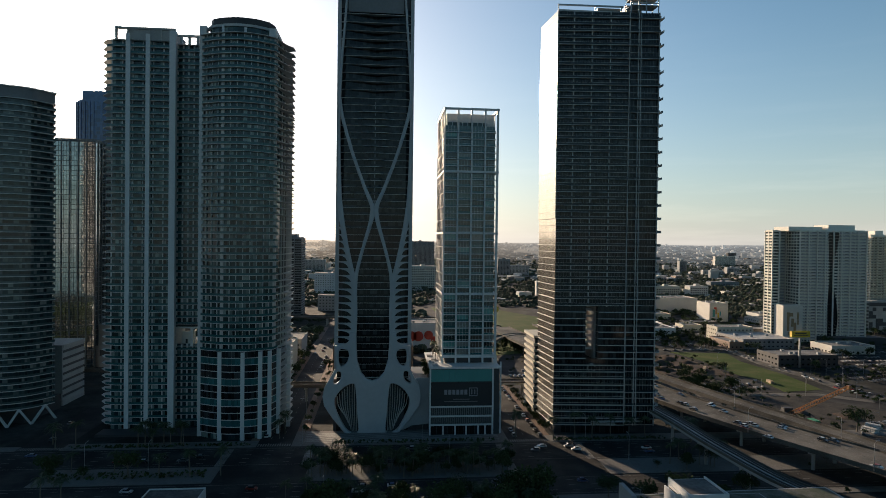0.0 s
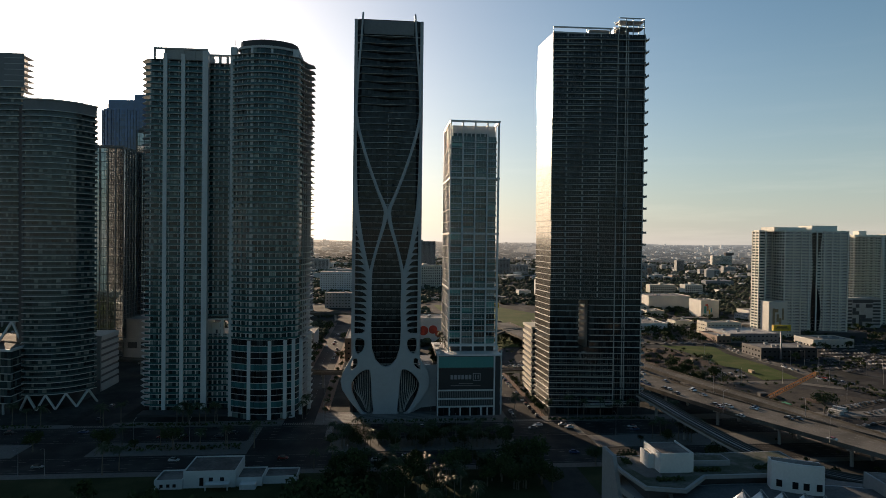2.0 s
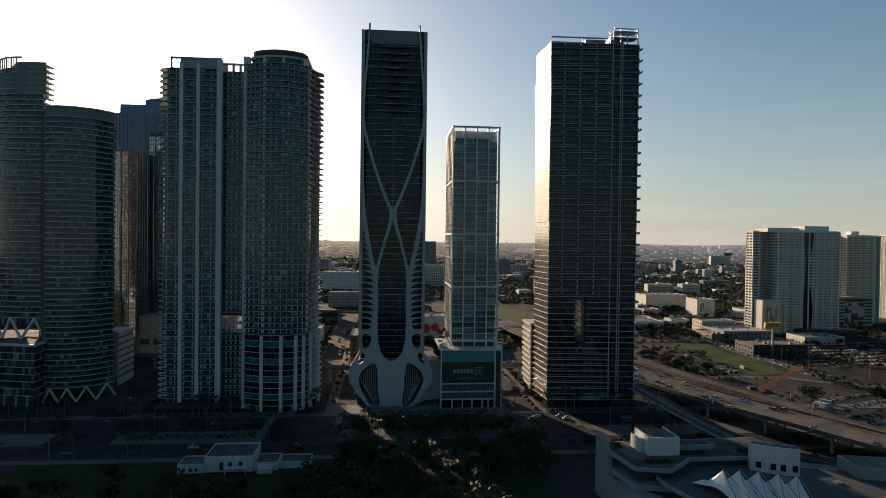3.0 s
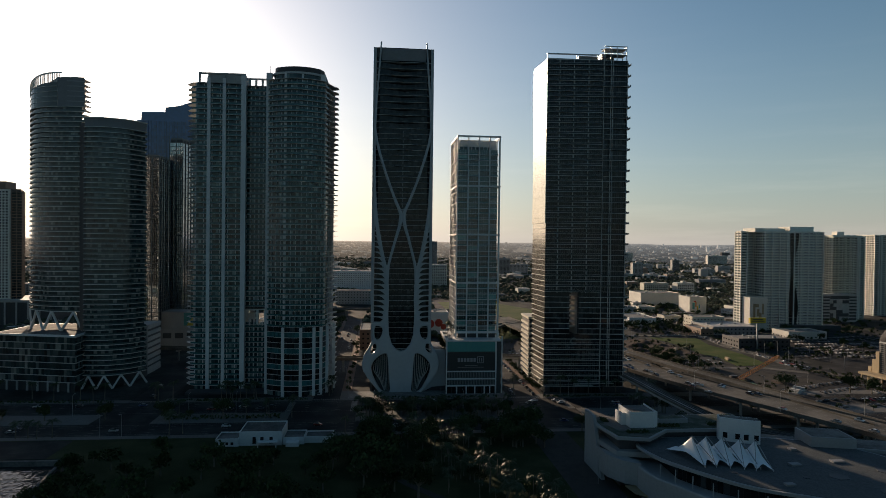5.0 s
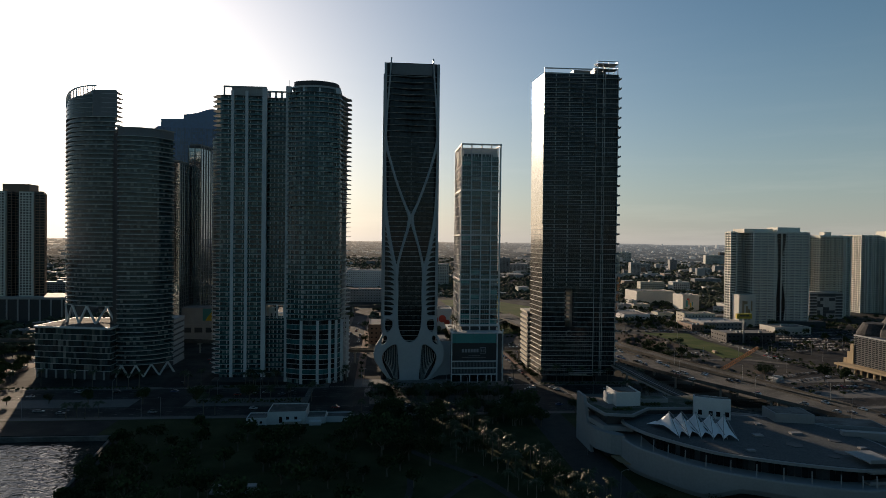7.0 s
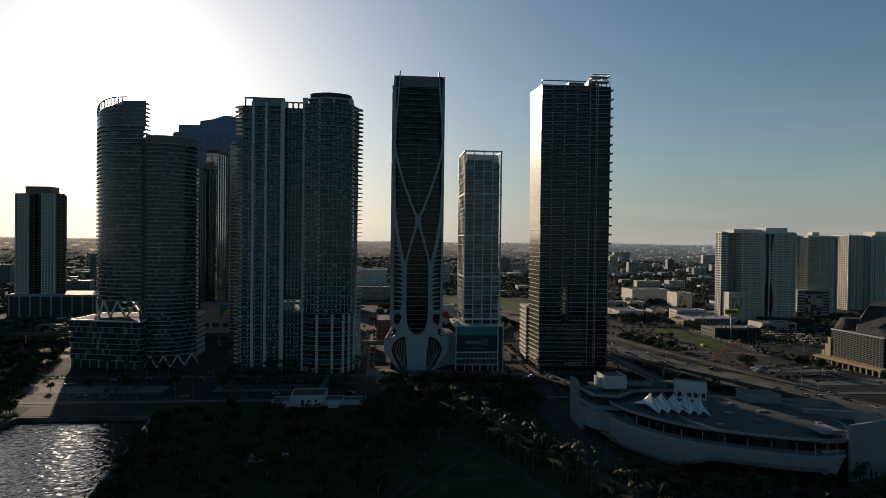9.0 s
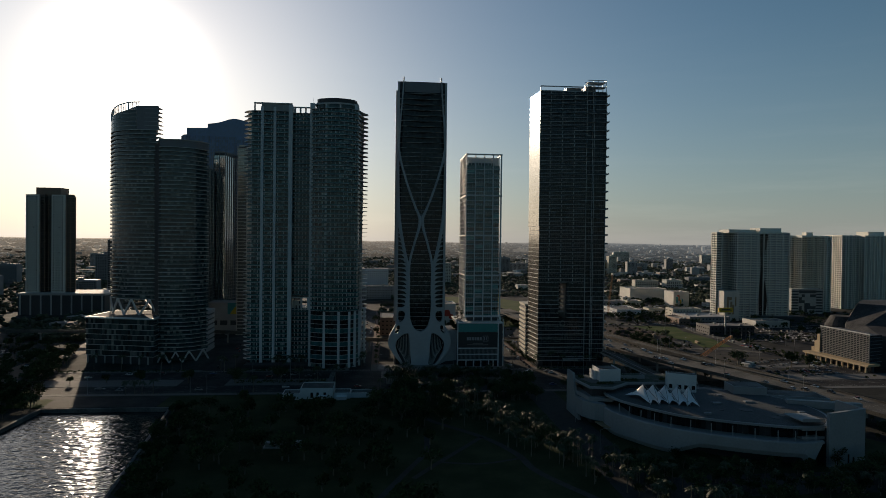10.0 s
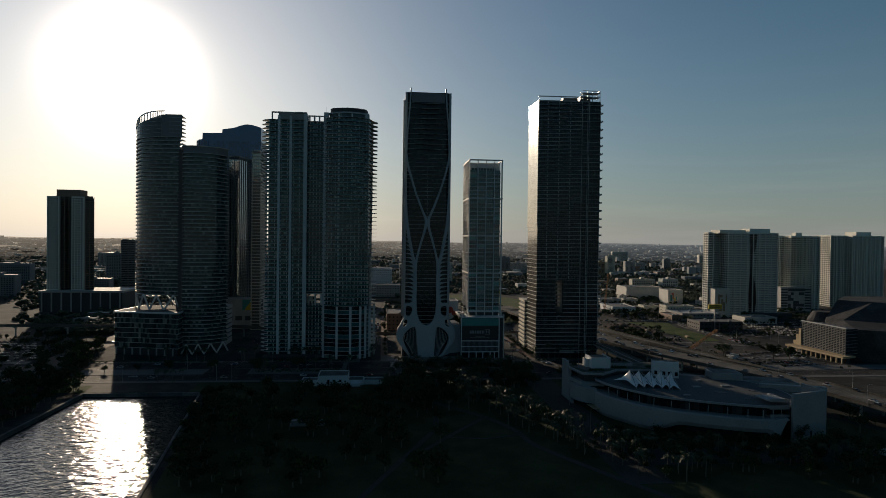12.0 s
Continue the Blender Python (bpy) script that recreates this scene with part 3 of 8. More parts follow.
for x0 in (-66, -30, 58, 96):
    y = 273
    while y < 296:
        box(lines, x0 - 3.5, x0, y, y + 0.5, 0.06, 0.08)
        y += 1.1
tagged(structure("road_markings", lines, "marking", "worn white lane lines and crossings", "road marking"), kind="stuff")

waves = bmesh.new()
for k in range(7):
    pts = [(x, 302.2 + k * 2.3 + 0.9 * math.sin(x * 0.33 + k * 1.1)) for x in range(-36, 60, 2)]
    rows = [(waves.verts.new((x, y, 0.215)), waves.verts.new((x, y + 0.9, 0.215))) for x, y in pts]
    for (a, b), (c, d) in zip(rows, rows[1:]):
        waves.faces.new((a, c, d, b))
tagged(structure("paving_waves", waves, "marking", "pale wavy bands set into the dark plaza paving", "paving"), kind="stuff")

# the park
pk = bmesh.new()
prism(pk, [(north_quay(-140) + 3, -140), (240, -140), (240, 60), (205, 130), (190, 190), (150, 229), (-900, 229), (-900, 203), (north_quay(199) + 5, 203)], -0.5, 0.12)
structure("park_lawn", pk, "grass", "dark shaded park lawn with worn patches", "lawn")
for pts, w in (([(-24, 212), (-10, 172), (16, 138), (28, 112), (33, 88), (57, 45), (72, 20), (100, -40)], 3.4),
               ([(16, 138), (-8, 104)], 2.4), ([(-8, 104), (10, 101), (29, 107)], 1.8),
               ([(-11, 140), (-13, 118), (-22, 95), (-47, 35), (-60, 0)], 2.6), ([(-8, 104), (-20, 86)], 2.4)):
    structure("path", strip(smooth_line(pts, 5), w, -0.3, 0.17), "dark_paving", "dark concrete park path between palms and lawn", "path")
structure("pavement", boxes((58, 77, 40, 229, -0.4, 0.16), (77, 190, 60, 82, -0.4, 0.16)), "dark_paving", "broad dark paved promenade beside the museum", "pavement")
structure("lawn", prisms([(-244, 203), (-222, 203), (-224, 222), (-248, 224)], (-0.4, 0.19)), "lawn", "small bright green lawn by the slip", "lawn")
structure("pavement", boxes((-270, -160, 203, 228, -0.4, 0.17)), "asphalt", "dark paved plaza beside the slip", "pavement")

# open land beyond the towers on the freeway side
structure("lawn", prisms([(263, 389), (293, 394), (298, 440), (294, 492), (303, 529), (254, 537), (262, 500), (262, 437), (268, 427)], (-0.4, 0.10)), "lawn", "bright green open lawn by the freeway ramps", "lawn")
structure("lawn", prisms([(85, 520), (190, 560), (240, 700), (150, 900), (70, 900)], (-0.4, 0.08)), "lawn", "rough yellowed grass field by the ramps", "lawn")
structure("parking_lot", prisms([(195, 330), (240, 250), (420, 250), (470, 330), (500, 560), (330, 520), (352, 395), (300, 376), (262, 390), (232, 450), (185, 440)], (-0.4, 0.07)),
          "asphalt", "worn dark lot with patches of gravel", "ground")
structure("bare_ground", prisms([(205, 372), (222, 300), (262, 292), (300, 330), (262, 384), (232, 440), (200, 430)], (-0.3, 0.11)), "soil", "bare earth of a building site", "ground")
structure("parking_lot", prisms([(352, 395), (480, 395), (520, 570), (335, 520)], (-0.3, 0.12)), "asphalt", "dark asphalt parking lot with rows of cars", "parking lot")
LAWN_STREET = [(190, 552), (254, 547), (298, 547), (312, 527), (307, 477), (311, 425), (310, 385), (332, 345), (400, 312), (620, 292)]
structure("street", strip([(200, 383), (243, 383), (280, 381), (304, 362)], 8, -0.4, 0.14), "freeway", "pale service road below the lawn", "road")
structure("bare_ground", prisms([(200, 442), (258, 440), (254, 520), (212, 530)], (-0.3, 0.115)), "red_soil", "reddish bare earth with heaps", "ground")
structure("street", strip(smooth_line(LAWN_STREET, 6), 10, -0.4, 0.16), "freeway", "pale street curving round the lawn", "road")
structure("street", strip(smooth_line([(200, 900), (240, 700), (262, 590), (290, 545)], 6), 16, -0.4, 0.15), "asphalt", "wide asphalt street between low buildings", "road")
structure("parking_lot", boxes((84, 150, 380, 520, -0.4, 0.09)), "asphalt", "asphalt parking lot behind the glass tower", "parking lot")
structure("parking_lot", boxes((-420, -306, 240, 400, -0.4, 0.09)), "asphalt", "dark parking lot full of cars beside the slip", "parking lot")


# ---- towers ----
def local(pts, o):
    return [(x - o[0], y - o[1]) for x, y in pts]


def balcony_tower():
    """Broad residential tower: a straight bay, a recess and a round drum, balconies on every floor."""
    o = (-92, 330)
    t = thing("balcony_tower", "broad teal-glass residential tower with white piers and balconies on every floor", "tower", (*o, 0))
    fh, n = 3.28, 59
    left = local([(-133, 364), (-133.5, 328), (-104, 328)], o)
    mid = local([(-103.5, 332.5), (-87.5, 332.5)], o)
    drum = local([(-87.5, 317.5), *smooth_line([(-86, 315), (-78, 310.4), (-69, 308.6), (-60, 310.4), (-53, 315)], 3), (-52.4, 318), (-51.0, 326), (-50.2, 338), (-50.8, 364)], o)
    core = local([(-133, 329), (-104, 329), (-103.5, 334), (-87.5, 334), (-86, 319), (-69, 311), (-54, 318), (-51, 340), (-52, 364), (-133, 364)], o)
    part("core", prisms(core, (0, 41), (51, 194)), "dark_grey", t)
    part("core", boxes((-41, -11.5, -1, 34, 41, 51), (4.5, 38, -12, 34, 41, 51)), "dark_grey", t)
    slab_l = local([(-134, 364), (-134.2, 339), (-140.4, 338), (-140.4, 334), (-136.5, 328.6), (-131, 326.2), (-104, 326.2), (-103.6, 334), (-104, 364)], o)
    slab_m = local([(-103.6, 331), (-87.4, 331), (-87.4, 364), (-103.6, 364)], o)
    slab_d = local([(-87.6, 364), (-87.6, 316.5), *smooth_line([(-86.5, 313.2), (-78, 308.8), (-69, 306.9), (-60, 308.6), (-52.2, 313.2)], 3),
                    (-50.8, 318), (-48.4, 325), (-45.6, 329), (-45.4, 335), (-49.4, 337), (-49.6, 364)], o)
    for name, slab, path, skip_to, lab in (("left", slab_l, left, 0, ""), ("mid", slab_m, mid, 1, ""), ("drum", slab_d, drum, 0, "")):
        zs = [fh * (i + 1) for i in range(n) if not (skip_to and 41 < fh * (i + 1) < 50.5)]
        sm = mesh_of(prisms(slab, (-0.22, 0.02)), "balcony_edge", "floor_slab")
        gm = mesh_of(panes(path, 0.0, fh - 0.38, 1.7, 0.09), "teal_glass", "window_row")
        edge = {"left": slab_l[4:8], "mid": slab_m[:2], "drum": slab_d[1:-5]}[name]
        rm = mesh_of(band(edge, 0.03, 1.08, out=-0.08), "rail_glass", "balcony_railing")
        fins = mesh_of(posts(path, 0, fh - 0.24, *{"left": (4.6, 0.5, 0.5), "mid": (2.7, 0.75, 0.5), "drum": (5.6, 0.3, 0.6)}[name]), "white_paint", "balcony_divider")
        repeat("floor_slab", sm, t, zs)
        joined("window_pane", gm, t, [0.0] + zs[:-1])
        open_zs = [z for z in zs[:-1] if not (name == "drum" and z < 41)]
        repeat("balcony_railing", rm, t, open_zs)
        joined("balcony_divider", fins, t, open_zs)
        if name == "drum":
            low = [z for z in zs if z < 41]
            rows_ = [mesh_of(panes(slab_d[1:-5], 0.06, fh - 0.26, 1.25, 0.10, out=-0.35), m, "window_row") for m in ("dark_glass", "rail_glass")]
            joined("window_pane", rows_[0], t, [z for i, z in enumerate(low) if i % 3 != 1])
            joined("window_pane", rows_[1], t, [z for i, z in enumerate(low) if i % 3 == 1], "teal glass band")
    for x, y, w, z in ((-125.4, 325.7, 2.1, 196.5), (-116.0, 325.7, 2.0, 196.5), (-104.2, 325.7, 3.0, 198.5), (-87.3, 315.5, 2.2, 198)):
        part("pier", boxes((x - w / 2 - o[0], x + w / 2 - o[0], y - o[1], y + 3 - o[1], 0, z)), "white_paint", t, "tall white pier")
    for x, y in ((-76.2, 308.0), (-65.4, 307.4), (-57.6, 309.2), (-53.6, 312.0), (-50.3, 317.5), (-47, 329)):
        part("pier", boxes((x - 0.9 - o[0], x + 0.9 - o[0], y - o[1], y + 2 - o[1], 0, 42)), "white_paint", t, "short white pier at the lower storeys")
    part("lobby_wall", boxes((-103.2 - o[0], -96.4 - o[0], 340 - o[1], 340.8 - o[1], 41.16, 47.6)), "bright_wall", t, "white wall in the open sky lobby")
    # white side liners, ceiling and floor added to bounce light onto the lobby wall
    part("lobby_side_wall", boxes((-103.5 - o[0], -103.25 - o[0], 331.4 - o[1], 346 - o[1], 41.16, 50.2)), "bright_wall", t)
    part("lobby_side_wall", boxes((-87.9 - o[0], -87.65 - o[0], 331.4 - o[1], 363.6 - o[1], 41.16, 50.2)), "bright_wall", t)
    part("lobby_ceiling", boxes((-103.3 - o[0], -87.6 - o[0], 331.2 - o[1], 363.8 - o[1], 50.25, 50.9)), "bright_wall", t, "white ceiling added to bounce light inside the lobby")
    part("lobby_floor", boxes((-103.3 - o[0], -87.6 - o[0], 331.2 - o[1], 363.8 - o[1], 41.02, 41.15)), "bright_wall", t, "pale floor added to bounce sunlight into the open sky lobby")
    for x in (-96.4, -91.6):
        part("lobby_column", boxes((x - o[0], x + 1.3 - o[0], 331.5 - o[1], 333 - o[1], 41.16, 50.2)), "bright_wall", t)
    for x, z in ((-101.2, 41.3), (-98.6, 41.3), (-98.6, 44.9)):
        part("lobby_door", boxes((x - o[0], x + 1.0 - o[0], 339.9 - o[1], 340 - o[1], z, z + 2.2)), "dark_grey", t)
    for x, y in ((-76.0, 309.6), (-65.6, 309.4), (-52.6, 316)):
        part("pier", boxes((x - 0.6 - o[0], x + 0.6 - o[0], y - o[1], y + 1.6 - o[1], 42, 197)), "white_paint", t, "slim pale pier between the balconies")
    # crown
    dr = grow(local([(-84, 352), (-84, 317), *smooth_line([(-82, 313.5), (-76, 310.5), (-69, 309), (-61, 310.6), (-55, 314.6)], 3), (-53, 320), (-53, 352)], o), -0.2)
    part("crown", prisms(grow(dr, -0.6), (193.5, 197.6)), "dark_grey", t, "rounded rooftop storey")
    part("crown_window", panes(dr, 193.7, 196.6, 2.6, 0.12), "teal_glass", t)
    part("crown_edge", prisms(grow(dr, 0.9), (196.6, 197.8)), "slab_edge", t, "pale roof edge")
    for x, y in ((-86.2, 313.6), (-53.8, 313.4)):
        part("crown_pier", boxes((x - 1.5 - o[0], x + 1.5 - o[0], y - o[1], y + 4 - o[1], 193.5, 197.7)), "white_paint", t)
    part("crown_band", prisms(grow(dr, -0.5), (197.8, 201.2)), "dark_grey", t, "dark curved rooftop screen")
    pf = bmesh.new()
    for x in (-131, -125.4, -116, -110, -104):
        box(pf, x - 0.5 - o[0], x + 0.5 - o[0], -4.2, -3.2, 193, 198.8)
    box(pf, -131.5 - o[0], -103 - o[0], -4.3, -3.0, 198.6, 199.6)
    box(pf, -124.8 - o[0], -116.6 - o[0], -3.8, -3.3, 193.2, 198.5)
    box(pf, -115.4 - o[0], -104.6 - o[0], -3.8, -3.3, 193.2, 198.5)
    box(pf, -123 - o[0], -104 - o[0], 2, 16, 193, 199.3)
    part("parapet_frame", pf, "concrete", t, "open concrete frame on the roof")
    pr = bmesh.new()
    for x in range(-102, -88, 4):
        box(pr, x - o[0], x + 1.2 - o[0], 0, 1.2, 193, 197.4)
    box(pr, -103 - o[0], -87 - o[0], -0.5, 1, 197.0, 197.9)
    part("parapet", pr, "slab_edge", t)
    mast = bmesh.new()
    for x, y, h in ((-86.5, 318, 203), (-112, 338, 201.5), (-118, 337, 201)):
        cyl(mast, x - o[0], y - o[1], 193, h, 0.12, 0.08, 5)
    box(mast, -124 - o[0], -119.5 - o[0], 3, 8, 199.3, 200.8)
    box(mast, -113 - o[0], -107.5 - o[0], 3, 8, 199.3, 201.2)
    part("mast", mast, "metal", t, "thin roof masts and plant")
    part("terrace", boxes((-44, 40, -14, -4, 0, 1.2)), "dark_grey", t, "low dark terrace at the foot")


balcony_tower()


def exo_tower():
    """Slender tower in a white exoskeleton: ribs cross on its front and swell into a shell at the foot."""
    o = (-4, 318)
    t = thing("exoskeleton_tower", "slender dark-glass tower with a flowing white exoskeleton", "tower", (*o, 0))
    fh = 3.41
    body = [(-17.6, 2.2), (-15.5, 1.3), (15.5, 1.3), (17.6, 2.2), (18, 8), (18, 26), (16, 33), (-16, 33), (-18, 26), (-18, 8)]
    part("core", prisms(grow(body, -0.5), (0, 165.5)), "dark_grey", t)
    notch = [(-17.3, 2.4), (-14.6, 1.9), (0, 5.2), (14.6, 1.9), (17.3, 2.4), (17.5, 26), (15.6, 32.5), (-15.6, 32.5), (-17.5, 26)]
    part("core", prisms(notch, (165.5, 214)), "dark_grey", t)
    glass = mesh_of(panes(grow(body, 0.0), 0.3, fh - 0.22, 1.75, 0.10, closed=True), "dark_glass", "window_row")
    slab = mesh_of(prisms(grow(body, 0.55), (-0.12, 0.12)), "slab_edge", "floor_slab")
    zs = [166.9 - fh * i for i in range(48, 0, -1)]
    high = [166.9 + 4.18 * i for i in range(11)]
    joined("window_pane", glass, t, [z for z in zs if z > 26])
    tall = mesh_of(panes([(-18, 26), (-18, 8), (-17.6, 2.2), (-14.8, 1.4), (0, 4.6), (14.8, 1.4), (17.6, 2.2), (18, 8), (18, 26)], 0.2, 4.0, 1.75, 0.10), "dark_glass", "window_row")
    joined("window_pane", tall, t, high)
    repeat("floor_slab", slab, t, [z for z in zs if z > 26] + high)
    band_mesh = mesh_of(panes([(-15.2, 0.62), (15.2, 0.62)], 0.12, 1.25, 3.0, 0.06), "rail_blue", "balcony_railing")
    joined("railing_pane", band_mesh, t, [z for z in zs if z > 100] + high[:-1])
    part("centre_mullion", boxes((-0.22, 0.22, -0.2, 1.2, 113, 165)), "slab_dark", t)
    rail = mesh_of(band([(-14, 0.75), (14, 0.75)], 0.1, 1.15), "dark_glass", "balcony_railing")
    repeat("balcony_railing", rail, t, [z for z in zs if 30 < z < 100])
    # bowed balconies between the upper ribs, angular boxes higher up
    for i, z in enumerate(zs):
        if 112 < z < 163:
            w = 1.2 + 15.2 * (1 - abs(z - 163) / 51) * 0.62
            bay = [(-w, 0.7), (-w * 0.6, -0.5), (w * 0.6, -0.5), (w, 0.7)]
            part("balcony", prisms(bay, (z - 0.16, z + 0.1)), "slab_edge", t)
            tagged(part("balcony_glass", panes(bay, 0.12 + z, 1.2 + z, 2.4, 0.06), "rail_blue", t), kind="stuff")
    part("crown", prisms(grow(body, 0.2), (211.5, 217.6)), "dark_grey", t, "dark louvred roof screen")
    part("crown_wall", boxes((-13.8, 13.8, 0.6, 1.2, 209.5, 217)), "grey_paint", t)
    # ribs of the front, mirrored about the middle
    for s in (-1, 1):
        for name, pts, ws in (
                ("upper_rib", [(14.3, 220.6), (15.4, 203), (16.9, 184), (17.8, 166)], [0.9, 1.0, 1.1, 1.5]),
                ("diagonal_rib", [(17.8, 166), (16.2, 157), (11.0, 139), (5.0, 122.5), (1.2, 113.5), (1.0, 109)], [1.9, 1.7, 1.6, 1.7, 2.2, 2.4]),
                ("diagonal_rib", [(1.0, 109.5), (2.0, 104), (5.2, 93), (8.4, 80), (9.3, 70)], [2.4, 2.0, 1.6, 1.7, 2.3]),
                ("outer_rib", [(17.9, 167), (17.6, 150), (17.5, 130), (16.9, 113), (14.4, 97), (11.6, 84), (9.9, 76), (9.4, 66)], [0.7, 0.8, 1.5, 2.5, 2.3, 2.0, 2.4, 2.6]),
                ("column_rib", [(9.4, 68), (9.3, 58), (9.5, 50), (9.6, 44)], [2.7, 2.8, 2.6, 2.6])):
            line = smooth_line([(s * u, z) for u, z in pts], 5)
            k = len(line)
            wid = [ws[min(int(i / 5), len(ws) - 1)] * (1 - (i % 5) / 5) + ws[min(int(i / 5) + 1, len(ws) - 1)] * (i % 5) / 5 for i in range(k)]
            bm = bmesh.new()
            ribbon(bm, line, wid, -1.3, 1.8)
            part(name, bm, "shell", t)
        # fins that reach from the column to the corner, one a floor
        for z in [z for z in zs if 42 < z < 106]:
            reach = 10.6 + max(0, (z - 76) * 0.21)
            if reach > 16.6:
                continue
            d = 17.9 - reach
            fin = [(reach, z - 3.0), (reach, z + 0.4), (18.2, z + 0.3), (18.2, z - 0.1)] + [
                (reach + d * a, z - 0.1 - 2.6 * b) for a, b in ((0.72, 0.04), (0.5, 0.12), (0.33, 0.27), (0.2, 0.48), (0.1, 0.75))]
            fin = [(s * u, w) for u, w in (fin if s > 0 else fin[::-1])]
            me = flat_shape(fin, [], 1.5)
            me.materials.append(M["shell"])
            ob = part("fin", me, None, t)
            ob.location = (0, -0.6, 0)
        side = bmesh.new()
        for y0, y1 in ((0.5, 2.3), (30, 33)):
            beam(side, (s * 18.3, (y0 + y1) / 2, 30), (s * 18.1, (y0 + y1) / 2, 217.5), 0.7, y1 - y0)
        part("corner_rib", side, "shell", t)
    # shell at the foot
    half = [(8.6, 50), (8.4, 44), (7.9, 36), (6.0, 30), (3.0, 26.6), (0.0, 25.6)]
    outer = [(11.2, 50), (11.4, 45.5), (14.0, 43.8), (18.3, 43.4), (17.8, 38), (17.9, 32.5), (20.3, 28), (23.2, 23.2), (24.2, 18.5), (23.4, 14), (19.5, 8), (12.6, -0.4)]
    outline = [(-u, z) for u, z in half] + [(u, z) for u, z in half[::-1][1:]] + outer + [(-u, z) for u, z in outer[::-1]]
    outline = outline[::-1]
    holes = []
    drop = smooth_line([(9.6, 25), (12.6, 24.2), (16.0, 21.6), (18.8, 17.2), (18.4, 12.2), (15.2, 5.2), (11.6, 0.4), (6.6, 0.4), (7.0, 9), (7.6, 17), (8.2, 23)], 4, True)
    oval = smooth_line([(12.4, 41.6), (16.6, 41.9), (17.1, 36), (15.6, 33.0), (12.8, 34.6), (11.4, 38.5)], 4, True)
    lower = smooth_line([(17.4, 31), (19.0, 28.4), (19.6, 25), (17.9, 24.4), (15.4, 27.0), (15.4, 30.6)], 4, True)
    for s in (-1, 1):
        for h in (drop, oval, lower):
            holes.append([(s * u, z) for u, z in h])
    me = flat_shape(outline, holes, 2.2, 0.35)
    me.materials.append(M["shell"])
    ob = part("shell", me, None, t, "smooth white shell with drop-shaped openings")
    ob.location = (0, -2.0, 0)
    tagged(part("lobby_glass", panes([(-18, 2.0), (18, 2.0)], 0.2, 46, 2.2, 0.1), "dark_glass", t), kind="stuff")
    part("podium", boxes((-19.5, 28.5, 2.4, 33, 0, 26)), "dark_grey", t)
    for s in (-1, 1):
        for i in range(9):
            u = 7.6 + i * 1.25
            top = 24.5 - max(0, (u - 10.5)) * 0.95
            low = max(0.4, (u - 11.8) * 1.35)
            rib = bmesh.new()
            ribbon(rib, smooth_line([(s * (u * 0.55 + 3.6), low), (s * (u * 0.9 + 0.9), (low + top) / 2), (s * u, top)], 4), [0.35] * 9, 0.5, 1.4)
            part("louvre", rib, "slab_edge", t)
    part("side_wall", flat_side(), "shell", t, "smooth white podium wall")


def flat_side():
    bm = bmesh.new()
    pts = [(17, 26.5)] + [(17 + i, 26.5) for i in range(2, 12, 3)] + [(28.6, 26.5), (28.6, 3.4), (20, 2.6), (15.5, 0.2), (14, 0.2), (20.5, 8), (23.6, 15), (22.5, 22)]
    f = [bm.verts.new((u, 1.0, z)) for u, z in pts]
    b = [bm.verts.new((u, 2.3, z)) for u, z in pts]
    bm.faces.new(f)
    bm.faces.new(b[::-1])
    for i in range(len(pts)):
        j = (i + 1) % len(pts)
        bm.faces.new((f[i], b[i], b[j], f[j]))
    bmesh.ops.recalc_face_normals(bm, faces=bm.faces[:])
    return bm


exo_tower()


